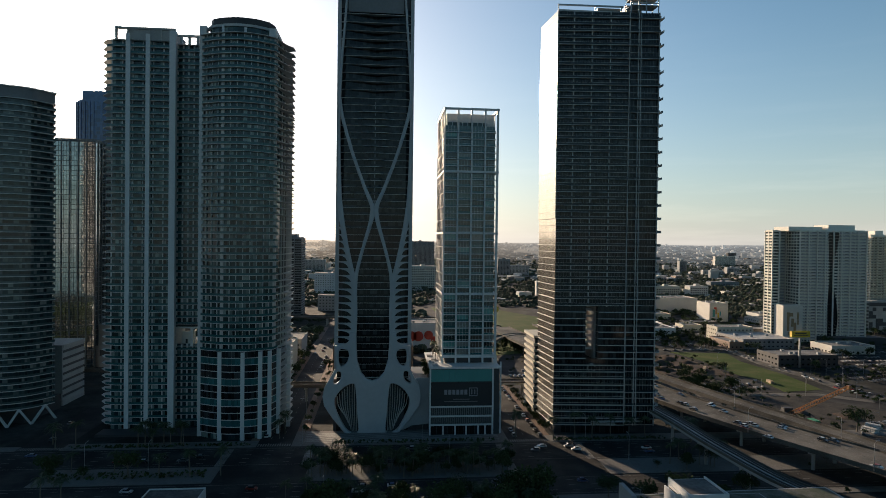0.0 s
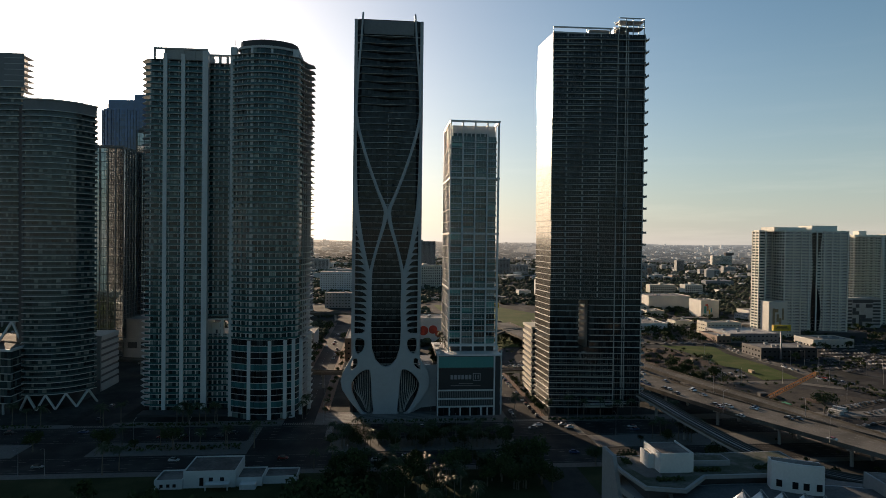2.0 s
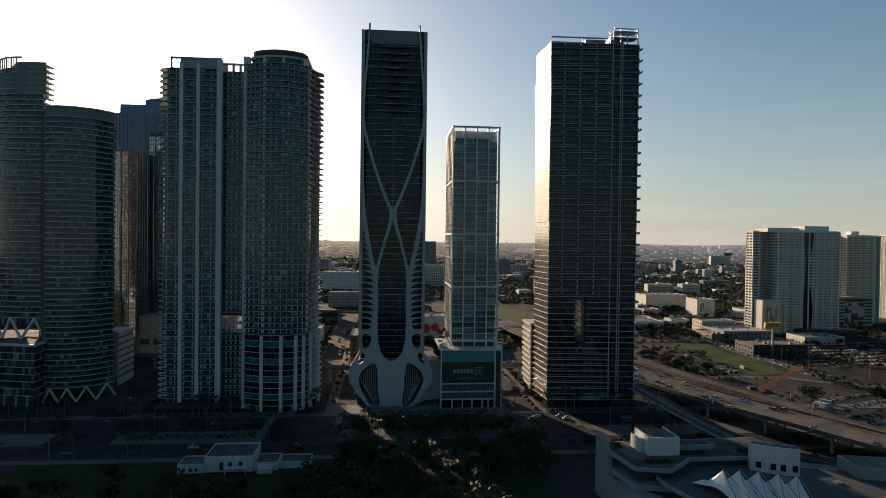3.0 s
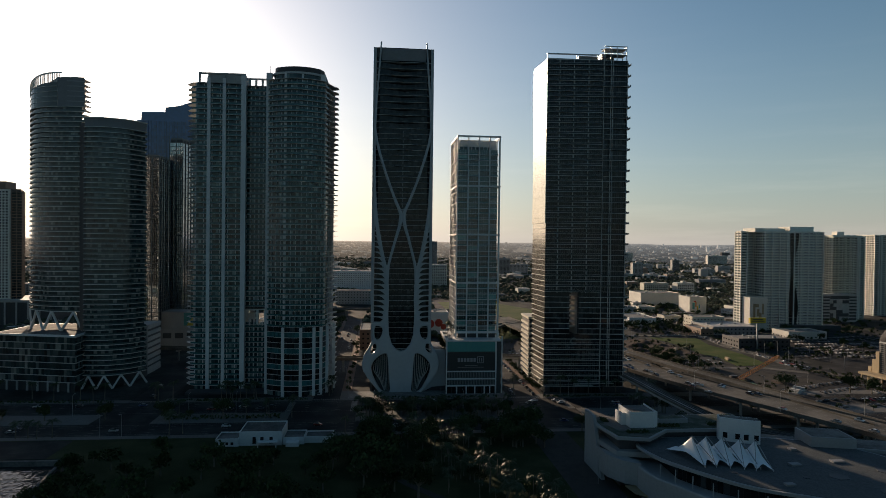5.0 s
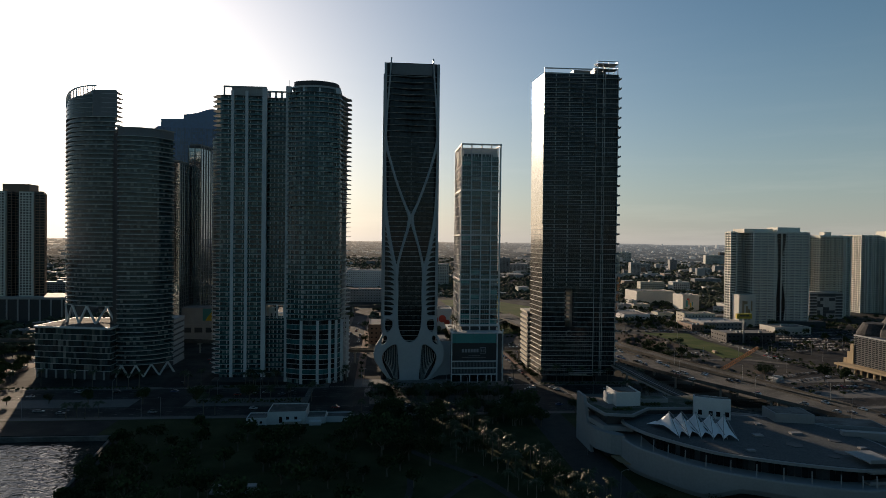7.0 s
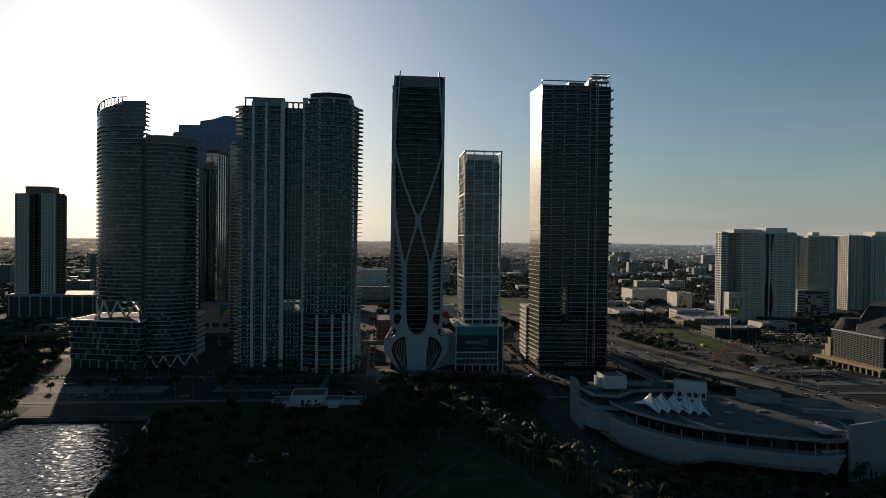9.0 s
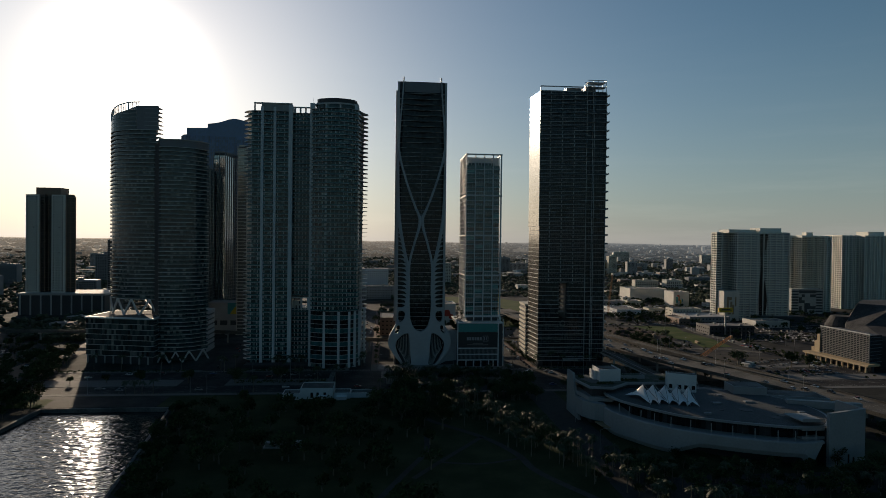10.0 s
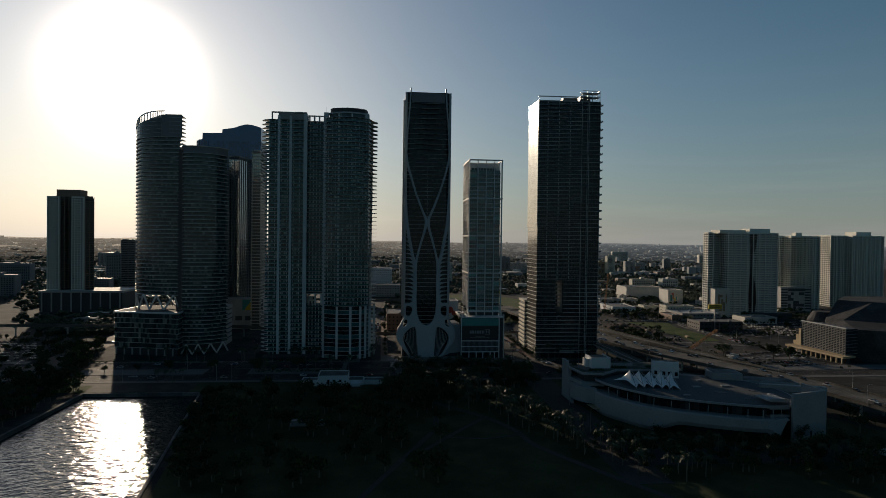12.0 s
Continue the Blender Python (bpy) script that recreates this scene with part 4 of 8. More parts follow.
def grid_tower():
    """Slim tower in a white square frame, standing on a podium with a dark screen."""
    o = (45, 320)
    t = thing("grid_tower", "slim tower with a white square frame and blue-green glass", "tower", (*o, 0))
    x0, x1, y0, y1 = -13.9, 13.9, 0.0, 38.0
    part("core", boxes((x0 + 1.5, x1 - 2.0, y0 + 1.6, y1 - 1, 33, 153)), "dark_grey", t)
    cols = [x0, -7.0, 0.0, 6.9]
    fh = 3.45
    rows = [38.0 + fh * i for i in range(34)]
    # single panes of each bay
    for b in range(4):
        bx0 = cols[b] + 0.45
        bx1 = (cols[b + 1] if b < 3 else 12.6) - 0.45
        me = mesh_of(boxes((bx0, bx1, 1.2, 1.26, 0.2, fh - 0.25)), "bay_glass", "window_bay")
        repeat("window_bay", me, t, rows)
        mu = mesh_of(posts([(bx0, 1.2), (bx1, 1.2)], 0.2, fh - 0.25, 1.5, 0.09, 0.1), "slab_edge", "mullions")
        joined("mullion", mu, t, rows)
        rm = mesh_of(boxes((bx0, bx1, 0.35, 0.45, 0.95, 1.05), *[(bx0 + i * (bx1 - bx0) / 4, bx0 + i * (bx1 - bx0) / 4 + 0.08, 0.36, 0.44, 0, 1) for i in range(5)]), "white_paint", "balcony_rail")
        gm = mesh_of(boxes((bx0, bx1, 0.37, 0.42, 0.1, 0.93)), "rail_glass", "balcony_glass")
        repeat("balcony_rail", rm, t, [z for i, z in enumerate(rows) if (i * 3 + b * 5) % 7 < 5])
        repeat("balcony_glass", gm, t, [z for i, z in enumerate(rows) if (i + b) % 2 == 0])
    slab = mesh_of(boxes((x0, x1 - 1.3, 0.1, y1, -0.3, 0.1)), "white_paint", "floor_slab")
    repeat("floor_slab", slab, t, rows)
    sg = mesh_of(panes([(x0 + 1.0, y1), (x0 + 1.0, 0.8)], 0.2, fh - 0.25, 1.7, 0.08), "mirror_glass", "side_window_row")
    joined("side_pane", sg, t, rows)
    for x in (*cols, 13.2):
        part("frame_column", boxes((x - 0.42, x + 0.42, -0.35, 0.65, 33.5, 164)), "white_paint", t)
    for z in (37.2, 69.2, 100.3, 131.5, 163.4):
        part("frame_beam", boxes((x0 - 0.4, x1 + 0.2, -0.45, 0.7, z - 0.5, z + 0.5)), "white_paint", t)
        part("side_beam", boxes((x0 - 0.45, x0 + 0.7, 0.75, y1, z - 0.5, z + 0.5)), "white_paint", t)
        part("side_beam", boxes((x1 - 0.7, x1 + 0.2, 0.75, y1, z - 0.5, z + 0.5)), "white_paint", t)
    for y in (8, 15.5, 23, 30.5, 37.8):
        part("side_column", boxes((x0 - 0.4, x0 + 0.5, y - 0.4, y + 0.4, 33.5, 163)), "white_paint", t)
    for y in (1.0, 12.5, 25, 37.5):
        part("side_column", boxes((x1 - 0.35, x1 + 0.15, y - 0.3, y + 0.3, 33.5, 163)), "white_paint", t)
    sm = mesh_of(boxes((x0 - 0.3, x0 + 0.6, 0.7, y1, -0.12, 0.12)), "white_paint", "side_rail")
    repeat("side_rail", sm, t, rows[::2])
    part("penthouse", boxes((x0 + 1.2, x1 - 2.2, 3.0, y1 - 3, 153, 161.4)), "white_paint", t, "white set-back penthouse wall")
    for i in range(8):
        part("penthouse_window", boxes((x0 + 1.8 + i * 2.6, x0 + 3.9 + i * 2.6, 2.85, 2.98, 154.6, 157)), "teal_glass", t)
    # podium
    part("podium", boxes((-20.4, 14, -9.4, 30, 0, 33)), "dark_grey", t)
    part("podium_deck", boxes((-21, 14.6, -10.2, 32, 33, 33.8)), "white_paint", t)
    for i in range(10):
        part("green_panel", boxes((-20.2 + i * 3.05, -17.2 + i * 3.05, -9.85, -9.45, 26.6, 32.6)), "teal_paint", t, "green glass panel")
    scr = part("screen", boxes((-20.2, 10.3, -10.0, -9.5, 14.6, 26.2)), "screen", t, "large dark media screen")
    for k in range(6):
        part("sign_bar", boxes((-13.6 + k * 2.0, -12.1 + k * 2.0, -10.08, -10.02, 20.2, 22.6)), "sign_text", t, "pale grey lettering block")
    lg = bmesh.new()
    for a, b, c, d in ((0, 4.2, 0, 0.35), (0, 4.2, 3.85, 4.2), (0, 0.35, 0.35, 3.85), (3.85, 4.2, 0.35, 3.85), (1.1, 1.6, 0.9, 3.3), (2.6, 3.1, 0.9, 3.3)):
        box(lg, -1.2 + a, -1.2 + b, -10.1, -10.02, 19.4 + c, 19.4 + d)
    part("emblem", lg, "sign_text", t, "square emblem beside the lettering")
    bars = bmesh.new()
    for z, a, b in ((16.6, -13.5, 3), (17.7, -9, -1)):
        box(bars, a, b, -10.08, -10.02, z, z + 0.35)
    part("small_print", bars, "slab_dark", t)
    lv = bmesh.new()
    for i in range(30):
        box(lv, -19.6 + i, -19.3 + i, -10.0, -9.4, 5.6, 9.0)
        box(lv, -19.6 + i, -19.3 + i, -10.0, -9.4, 10, 13.6)
    tagged(part("louvre", lv, "grey_paint", t), kind="stuff")
    part("podium_frame", boxes((-20.6, 10.8, -10.3, -9.4, 13.8, 14.5), (-20.6, 10.8, -10.3, -9.4, 9.1, 9.8), (-20.6, 10.8, -10.3, -9.4, 4.8, 5.5), (-20.9, -20.2, -10.4, -9.4, 0, 33),
                               (10.3, 11.1, -10.4, -9.4, 0, 33)), "white_paint", t)
    for x in (-14, -8, -2.5, 3.5, 7):
        part("shopfront_column", boxes((x - 0.35, x + 0.35, -10.2, -9.45, 0, 4.8)), "white_paint", t)
    tagged(part("shopfront", panes([(-20, -9.6), (10, -9.6)], 0.3, 4.6, 2.8, 0.2), "dark_glass", t), kind="stuff")
    for z in (6, 12.5, 19, 25.5, 31):
        part("side_balcony", boxes((11.2, 15.2, -8.5, 4, z - 0.3, z), (14.9, 15.2, -8.5, 4, z, z + 1.1)), "white_paint", t)
    part("stair_frame", boxes((14.5, 15.2, -8.6, -7.9, 0, 36), (14.5, 15.2, 3.5, 4.2, 0, 36)), "white_paint", t)
    for x, y in ((-18, -6), (-19, 2), (-17.5, 10), (-19, 20)):
        part("planter", boxes((x - 1.2, x + 1.2, y - 2, y + 2, 33.8, 34.7)), "concrete", t)


grid_tower()


def slab_tower():
    """Tall glass slab: thin floor edges, deep balconies at one end, a bright glazed flank and a slot through the lower storeys."""
    o = (112, 320)
    t = thing("glass_slab_tower", "tall dark glass tower with thin pale floor edges and shining flank", "tower", (*o, 0))
    fh, n = 3.36, 63
    A, B, C, D = [(86.9 - o[0], 311.5 - o[1]), (138.0 - o[0], 307.2 - o[1]), (136.5 - o[0], 337 - o[1]), (85.0 - o[0], 338.0 - o[1])]

    def on(x):                                             # depth of the front at a given x
        return A[1] + (B[1] - A[1]) * (x - A[0]) / (B[0] - A[0])
    sl0, sl1 = 103.0 - o[0], 109.2 - o[0]
    inner = [(A[0] + 1.6, A[1] + 1.6), (B[0] - 0.5, B[1] + 2.4), (C[0] - 1, C[1] - 1), (D[0] + 1.6, D[1] - 1)]
    part("core", prisms([(A[0] + 1.2, A[1] + 1.4), (sl0, on(sl0) + 1.4), (sl0, 10), (D[0] + 1.2, D[1] - 1)], (0, 64)), "dark_grey", t)
    part("core", prisms([(sl1, on(sl1) + 1.4), (B[0] - 0.5, B[1] + 2.4), (C[0] - 1, C[1] - 1), (sl1, 10)], (0, 64)), "dark_grey", t)
    part("core", boxes((D[0] + 1.4, sl0, 10.2, 16, 0, 64), (sl1, C[0] - 1.2, 10.2, 16, 0, 64), (sl0, sl1, 10.2, 16, 0, 40)), "dark_grey", t)
    part("core", prisms(inner, (64, 212.5)), "dark_grey", t)
    part("slot_floor", boxes((sl0, sl1, -5, 10, 0, 36)), "dark_grey", t)
    xm = 122.5 - o[0]
    outline = [A, B, C, D]
    slab_full = mesh_of(prisms(grow(outline, 0.40), (-0.26, 0.0)), "slab_edge", "floor_slab")
    short = [(A[0] - .3, A[1] - .35), (xm, on(xm) - .35), (xm, on(xm) + 1.2), (B[0] + 0.1, B[1] + 1.2), (C[0] + .3, C[1]), (D[0] - .3, D[1])]
    slab_short = mesh_of(prisms(short, (-0.26, 0.0)), "slab_edge", "floor_slab")
    slab_cut = bmesh.new()
    prism(slab_cut, [(A[0] - .3, A[1] - .35), (sl0, on(sl0) - .35), (sl0, 10), (D[0] - .3, D[1])], -0.28, 0)
    prism(slab_cut, [(sl1, on(sl1) - .35), (B[0] + .35, B[1] - .35), (C[0] + .3, C[1]), (sl1, 10)], -0.28, 0)
    slab_cut = mesh_of(slab_cut, "slab_edge", "floor_slab")
    zs = [4.2 + fh * i for i in range(n - 1)]
    for i, z in enumerate(zs):
        me = slab_cut if 36 < z < 64 else (slab_full if i % 2 else slab_short)
        part("floor_slab", me, None, t).location = (0, 0, z)
    flat = mesh_of(panes([(A[0] + .5, A[1] + 1.0), (xm, on(xm) + 1.0)], 0.0, fh - 0.28, 1.35, 0.08), "dark_glass", "window_row")
    flat_cut = mesh_of(panes([(A[0] + .5, A[1] + 1.0), (sl0, on(sl0) + 1.0)], 0.0, fh - 0.28, 1.35, 0.08), "dark_glass", "window_row")
    flat_cut2 = mesh_of(panes([(sl1, on(sl1) + 1.0), (xm, on(xm) + 1.0)], 0.0, fh - 0.28, 1.35, 0.08), "dark_glass", "window_row")
    flat_low = mesh_of(panes([(A[0] + .5, A[1] + 1.0), (xm, on(xm) + 1.0)], 0.0, fh - 0.28, 1.35, 0.08), "dark_glass", "window_row")
    deep = mesh_of(panes([(xm, on(xm) + 1.5), (B[0] - 0.1, B[1] + 1.5), (C[0] + 0.1, C[1] - 1)], 0.0, fh - 0.28, 1.35, 0.08), "dark_glass", "window_row")
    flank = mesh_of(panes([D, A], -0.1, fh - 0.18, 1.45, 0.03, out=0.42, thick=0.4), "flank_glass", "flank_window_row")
    cut = [z for z in zs if 36 < z < 62]
    joined("window_pane", flat_cut, t, cut)
    joined("window_pane", flat_cut2, t, cut)
    joined("window_pane", flat_low, t, [z for z in zs if z <= 36])
    joined("window_pane", flat, t, [z for z in zs if z >= 62])
    joined("window_pane", deep, t, zs)
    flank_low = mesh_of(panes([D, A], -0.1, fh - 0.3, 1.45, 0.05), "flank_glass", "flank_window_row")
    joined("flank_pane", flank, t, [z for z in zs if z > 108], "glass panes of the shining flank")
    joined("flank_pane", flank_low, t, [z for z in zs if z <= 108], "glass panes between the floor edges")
    rail = mesh_of(band([(A[0], A[1] - 0.2), (xm - .5, on(xm) - 0.2)], 0.0, 1.05), "rail_blue", "balcony_railing")
    rail2 = mesh_of(band([(xm, on(xm) - 0.2), (B[0] + .2, B[1] - 0.2)], 0.0, 1.05), "rail_blue", "balcony_railing")
    repeat("balcony_railing", rail, t, [z for z in zs if z > 64])
    repeat("balcony_railing", rail2, t, zs[1::2])
    cap = mesh_of(band([(A[0], A[1] - 0.22), (xm - .5, on(xm) - 0.22)], 1.02, 1.14, 0.0, 0.1), "slab_edge", "railing_cap")
    joined("railing_cap", cap, t, [z for z in zs if not 33 < z < 64])
    mul = mesh_of(posts([(A[0] + .5, A[1] + 0.9), (xm, on(xm) + 0.9), (B[0], B[1] + 1.4)], 0.0, fh - 0.28, 1.35, 0.07, 0.10), "grey_paint", "mullion")
    joined("mullion", mul, t, [z for z in zs if not 33 < z < 64])
    tip = mesh_of(boxes((B[0], B[0] + 1.9, B[1] - 0.2, B[1] + 5, -0.26, 0.0), (B[0] + 1.8, B[0] + 1.9, B[1] - 0.2, B[1] + 5, 0.0, 1.0)), "slab_edge", "balcony_tip")
    repeat("balcony_tip", tip, t, zs[1::2])
    for x in (122.7, 127.2, 128.4, 137.6):
        u = x - o[0]
        part("fin", boxes((u - 0.14, u + 0.14, on(u) - 0.3, on(u) + 0.6, 4, 212)), "slab_edge", t)
    for x in (94.8, 103.9, 113.2):
        u = x - o[0]
        part("fin", boxes((u - 0.16, u + 0.16, on(u) - 0.15, on(u) + 1.0, 64, 212)), "slab_edge", t)
    # pale colour here stands for the highlights inside the slot
    part("slot_wall", boxes((sl1 - 0.1, sl1 + 0.15, -6, 10, 36.3, 64), (sl0 - 0.15, sl0 + 0.1, -6, 10, 36.3, 64)), "slab_edge", t, "side walls of the slot, coloured pale as if lit")
    # slot: cross walks between side walls whose pale colour suggests a lit inside
    for z in [z for z in zs if 38 < z < 63]:
        part("slot_walk", boxes((sl0, sl1, -3.5 + (z % 3), -1.5 + (z % 3), z - 0.2, z + 0.1), (sl0, sl1, -3.6 + (z % 3), -3.5 + (z % 3), z, z + 1.0)), "slab_edge", t)
    for z in [z for z in zs if 38 < z < 63]:
        part("slot_back", boxes((sl0, sl1, 8.6, 8.9, z + 0.05, z + 2.75)), "dark_grey", t)
    # crown
    part("crown_frame", boxes((A[0], C[0] - 1, A[1] + 0.5, 16, 212.3, 213.2)), "slab_edge", t)
    cf = bmesh.new()
    beam(cf, (A[0] + 1, A[1] + 6, 217.5), (122 - o[0], -3.5, 217.5), 0.6, 0.8)
    for x in (88, 107, 121):
        beam(cf, (x - o[0], -3.5, 213), (x - o[0], -3.5, 217.5), 0.4)
    for x in (123, 127, 131, 137.4):
        for y in (308.5, 316):
            beam(cf, (x - o[0], y - o[1], 212), (x - o[0], y - o[1], 221 if x > 124 else 218.5), 0.45)
    for y in (308.5, 316):
        beam(cf, (123 - o[0], y - o[1], 221), (137.6 - o[0], y - o[1], 221), 0.5)
        beam(cf, (123 - o[0], y - o[1], 217), (137.6 - o[0], y - o[1], 217), 0.4)
    beam(cf, (137.4 - o[0], 308.5 - o[1], 221), (137.4 - o[0], 316 - o[1], 221), 0.5)
    part("crown_slab", boxes((123.2 - o[0], 137.4 - o[0], -11.4, -4.2, 219.3, 219.7), (123.2 - o[0], 137.4 - o[0], -11.4, -4.2, 215.8, 216.1)), "slab_edge", t)
    part("roof_gantry", cf, "metal", t, "steel gantry on the roof")
    part("roof_plant", boxes((-3, 9, -2, 12, 213.2, 217), (12, 20, -3, 10, 213.2, 218.6)), "mullion", t)
    tagged(part("entrance_pane", panes([(A[0] + 4, A[1] - 0.4), (sl0 + 22, on(sl0 + 22) - 0.4)], 0.3, 4.0, 2.4, 0.2), "dark_glass", t), kind="stuff")
    part("entrance_sign", boxes((-6, 6, A[1] - 4.4, A[1] - 1.9, 4.6, 5.2), (-6, 20, A[1] - 4.3, A[1] - 1.9, 6.0, 6.3)), "slab_edge", t)
    em = bmesh.new()
    for i in range(12):
        a0, a1 = math.pi * (0.1 + 1.75 * i / 12), math.pi * (0.1 + 1.75 * (i + 1) / 12)
        beam(em, (-6 + 2 * math.cos(a0), A[1] - 1.3, 33 + 2 * math.sin(a0)), (-6 + 2 * math.cos(a1), A[1] - 1.3, 33 + 2 * math.sin(a1)), 0.5)
    part("emblem", em, "slab_dark", t, "faint round emblem above the entrance")
    # lower block behind
    g = [(83.2 - o[0], 339 - o[1]), (126 - o[0], 339 - o[1]), (126 - o[0], 362 - o[1]), (83.2 - o[0], 362 - o[1])]
    part("garage_core", prisms(grow(g, -0.8), (0, 43)), "dark_grey", t)
    me = mesh_of(prisms(g, (-1.5, 0)), "cream", "garage_band")
    repeat("garage_band", me, t, [3.4 * i for i in range(1, 13)] + [45])


slab_tower()


def curved_towers():
    """Curved twin-height glass tower on zigzag columns, with its own podium."""
    o = (-215, 350)
    t = thing("curved_tower", "curved grey-glass residential tower with thin floor bands and zigzag columns", "tower", (*o, 0))
    fh = 3.2
    right = local(smooth_line([(-203.6, 334.2), (-195, 333.2), (-186, 335.0), (-177.5, 340.5), (-171.0, 351)], 4) + [(-175.5, 358), (-185, 376), (-214, 406), (-233, 406)], o)
    left = local(smooth_line([(-256.5, 392), (-254.5, 372), (-246, 356), (-234, 347), (-221, 342.8), (-206.6, 342)], 4) + [(-216, 358), (-242, 402)], o)
    part("core", prisms(grow(right, -1.6), (8, 165)), "dark_grey", t)
    part("core", prisms([(min(x, 6.0), y) for x, y in grow(left, -1.6)], (48, 184)), "dark_grey", t)
    # added filler that keeps bright sky from showing between the wings
    part("core", prisms([(10.8, -13.0), (14, -12.6), (14, 0), (3, 4), (3, -5)], (36, 168)), "dark_grey", t, "dark filler added in the fold between the two wings")
    part("base_core", prisms(local([(-204, 345), (-182, 343), (-178, 372), (-204, 372)], o), (0, 8)), "dark_grey", t)
    for outline, z0, n, k in ((right, 8.5, 49, 21), (left, 48.0, 41, 22)):
        sm = mesh_of(prisms(outline, (-0.34, 0.05)), "balcony_edge", "floor_slab")
        gm = mesh_of(panes(grow(outline, -1.3)[:k], 0.05, fh - 0.3, 1.6, 0.09), "smoke_glass", "window_row")
        rm = mesh_of(band(outline[:k], 0.05, 1.05, out=-0.1), "smoke_rail", "balcony_railing")
        zs = [z0 + fh * i for i in range(n + 1)]
        repeat("floor_slab", sm, t, zs)
        joined("window_pane", gm, t, zs[:-1])
        repeat("balcony_railing", rm, t, zs[:-1])
    # crowns
    part("roof_screen", prisms(grow(right, -0.5), (165.4, 170.6)), "grey_paint", t, "grey band round the roof")
    part("roof_edge", prisms(grow(right, 0.2), (170.6, 171.2)), "slab_edge", t)
    # the facade rises along a curved upper edge, with an open frame over it and a solid block at its high end
    ring = grow(left, -0.4)[:21]
    rise = [math.sin(min(1.0, max(0.0, (i - 1) / 13)) * math.pi / 2) for i in range(21)]
    screen = bmesh.new()
    rows = []
    for i, (x, y) in enumerate(ring):
        a, b = Vector(ring[max(i - 1, 0)]), Vector(ring[min(i + 1, 20)])
        n = Vector((b.y - a.y, a.x - b.x)).normalized() * 0.8
        top = 183.5 + 11.0 * rise[i] if i < 16 else 197.8
        rows.append([screen.verts.new(v) for v in ((x, y, 179.3), (x, y, top), (x - n.x, y - n.y, top), (x - n.x, y - n.y, 179.3))])
    for r, q in zip(rows, rows[1:]):
        for i in range(4):
            screen.faces.new((r[i], q[i], q[(i + 1) % 4], r[(i + 1) % 4]))
    screen.faces.new(rows[0])
    screen.faces.new(rows[-1][::-1])
    bmesh.ops.recalc_face_normals(screen, faces=screen.faces[:])
    part("roof_screen", screen, "smoke_rail", t, "curved glazed parapet rising to one end")
    lines_ = bmesh.new()
    for z in (182.4, 185.6, 188.8, 192.0, 195.2):
        for i in range(20):
            if (183.5 + 11.0 * rise[i] if i < 15 else 197.8) > z + 0.4:
                beam(lines_, (*ring[i], z), (*ring[i + 1], z), 0.5, 0.35)
    tagged(part("parapet_band", lines_, "slab_edge", t), kind="stuff")
    cr = bmesh.new()
    for i in range(1, 16):
        lo, hi = 183.5 + 11.0 * rise[i], 187.5 + 13.0 * rise[i]
        beam(cr, (*ring[i], hi), (*ring[i + 1], 187.5 + 13.0 * rise[i + 1]), 0.5, 0.9)
        beam(cr, (*ring[i], lo), (*ring[i], hi), 0.6)
        c = Vector(ring[i]).lerp(Vector(ring[i + 1]), 0.5)
        beam(cr, (*c, lo), (*c, hi - 0.3), 0.35)
    part("roof_frame", cr, "balcony_edge", t, "open curved frame on the roof")
    part("roof_plant", prisms([(-8, -7.4), (8.2, -7.6), (2, 8), (-16, 20), (-24, 12)], (179.3, 197.4)), "grey_paint", t, "solid rooftop block")
    side = mesh_of(boxes((5.5, 8.6, -7.0, 2, -0.3, 0.05)), "slab_edge", "side_balcony")
    repeat("side_balcony", side, t, [174 + 3.2 * i for i in range(8)])
    # zigzag columns
    def zigzag(pts, z0, z1, w):
        for i, (a, b) in enumerate(zip(pts, pts[1:])):
            bm = bmesh.new()
            up = i % 2 == 0
            beam(bm, (*a, z0 if up else z1), (*b, z1 if up else z0), w)
            part("zigzag_column", bm, "white_paint", t, "slanting white column")
    zigzag([p for p in grow(right, 0.3)[:17:2]], 0.0, 8.3, 1.0)
    zigzag([p for p in grow(left, -0.4)[4:25:2]], 35.2, 47.8, 1.1)
    part("zigzag_column", boxes((7.0, 8.2, -8, -6.5, 35, 48)), "white_paint", t)
    # podium
    p = local([(-258, 336.5), (-203, 323.5), (-203, 334), (-208, 378), (-252, 382)], o)
    part("podium_core", prisms(grow(p, -1.2), (0, 34)), "dark_grey", t)
    me = mesh_of(prisms(p, (-0.35, 0)), "slab_edge", "podium_slab")
    repeat("podium_slab", me, t, [6.2 + 4.0 * i for i in range(7)])
    me = mesh_of(panes(grow(p, -0.5)[:3], 0, 3.65, 1.9, 0.1), "smoke_glass", "podium_window_row")
    joined("podium_pane", me, t, [6.2 + 4.0 * i for i in range(7)])
    part("podium_roof", prisms(grow(p, 0.3), (34.0, 35.2)), "white_paint", t, "white podium roof edge")
    part("podium_deck", prisms(grow(p, -1.5), (35.2, 35.35)), "roof_dark", t, "dark podium roof deck")
    for i in range(8):
        a = Vector(p[0]).lerp(Vector(p[1]), (i + 0.3) / 8)
        part("podium_column", boxes((a.x - 0.5, a.x + 0.5, a.y + 0.2, a.y + 1.2, 0, 6)), "concrete", t)


curved_towers()


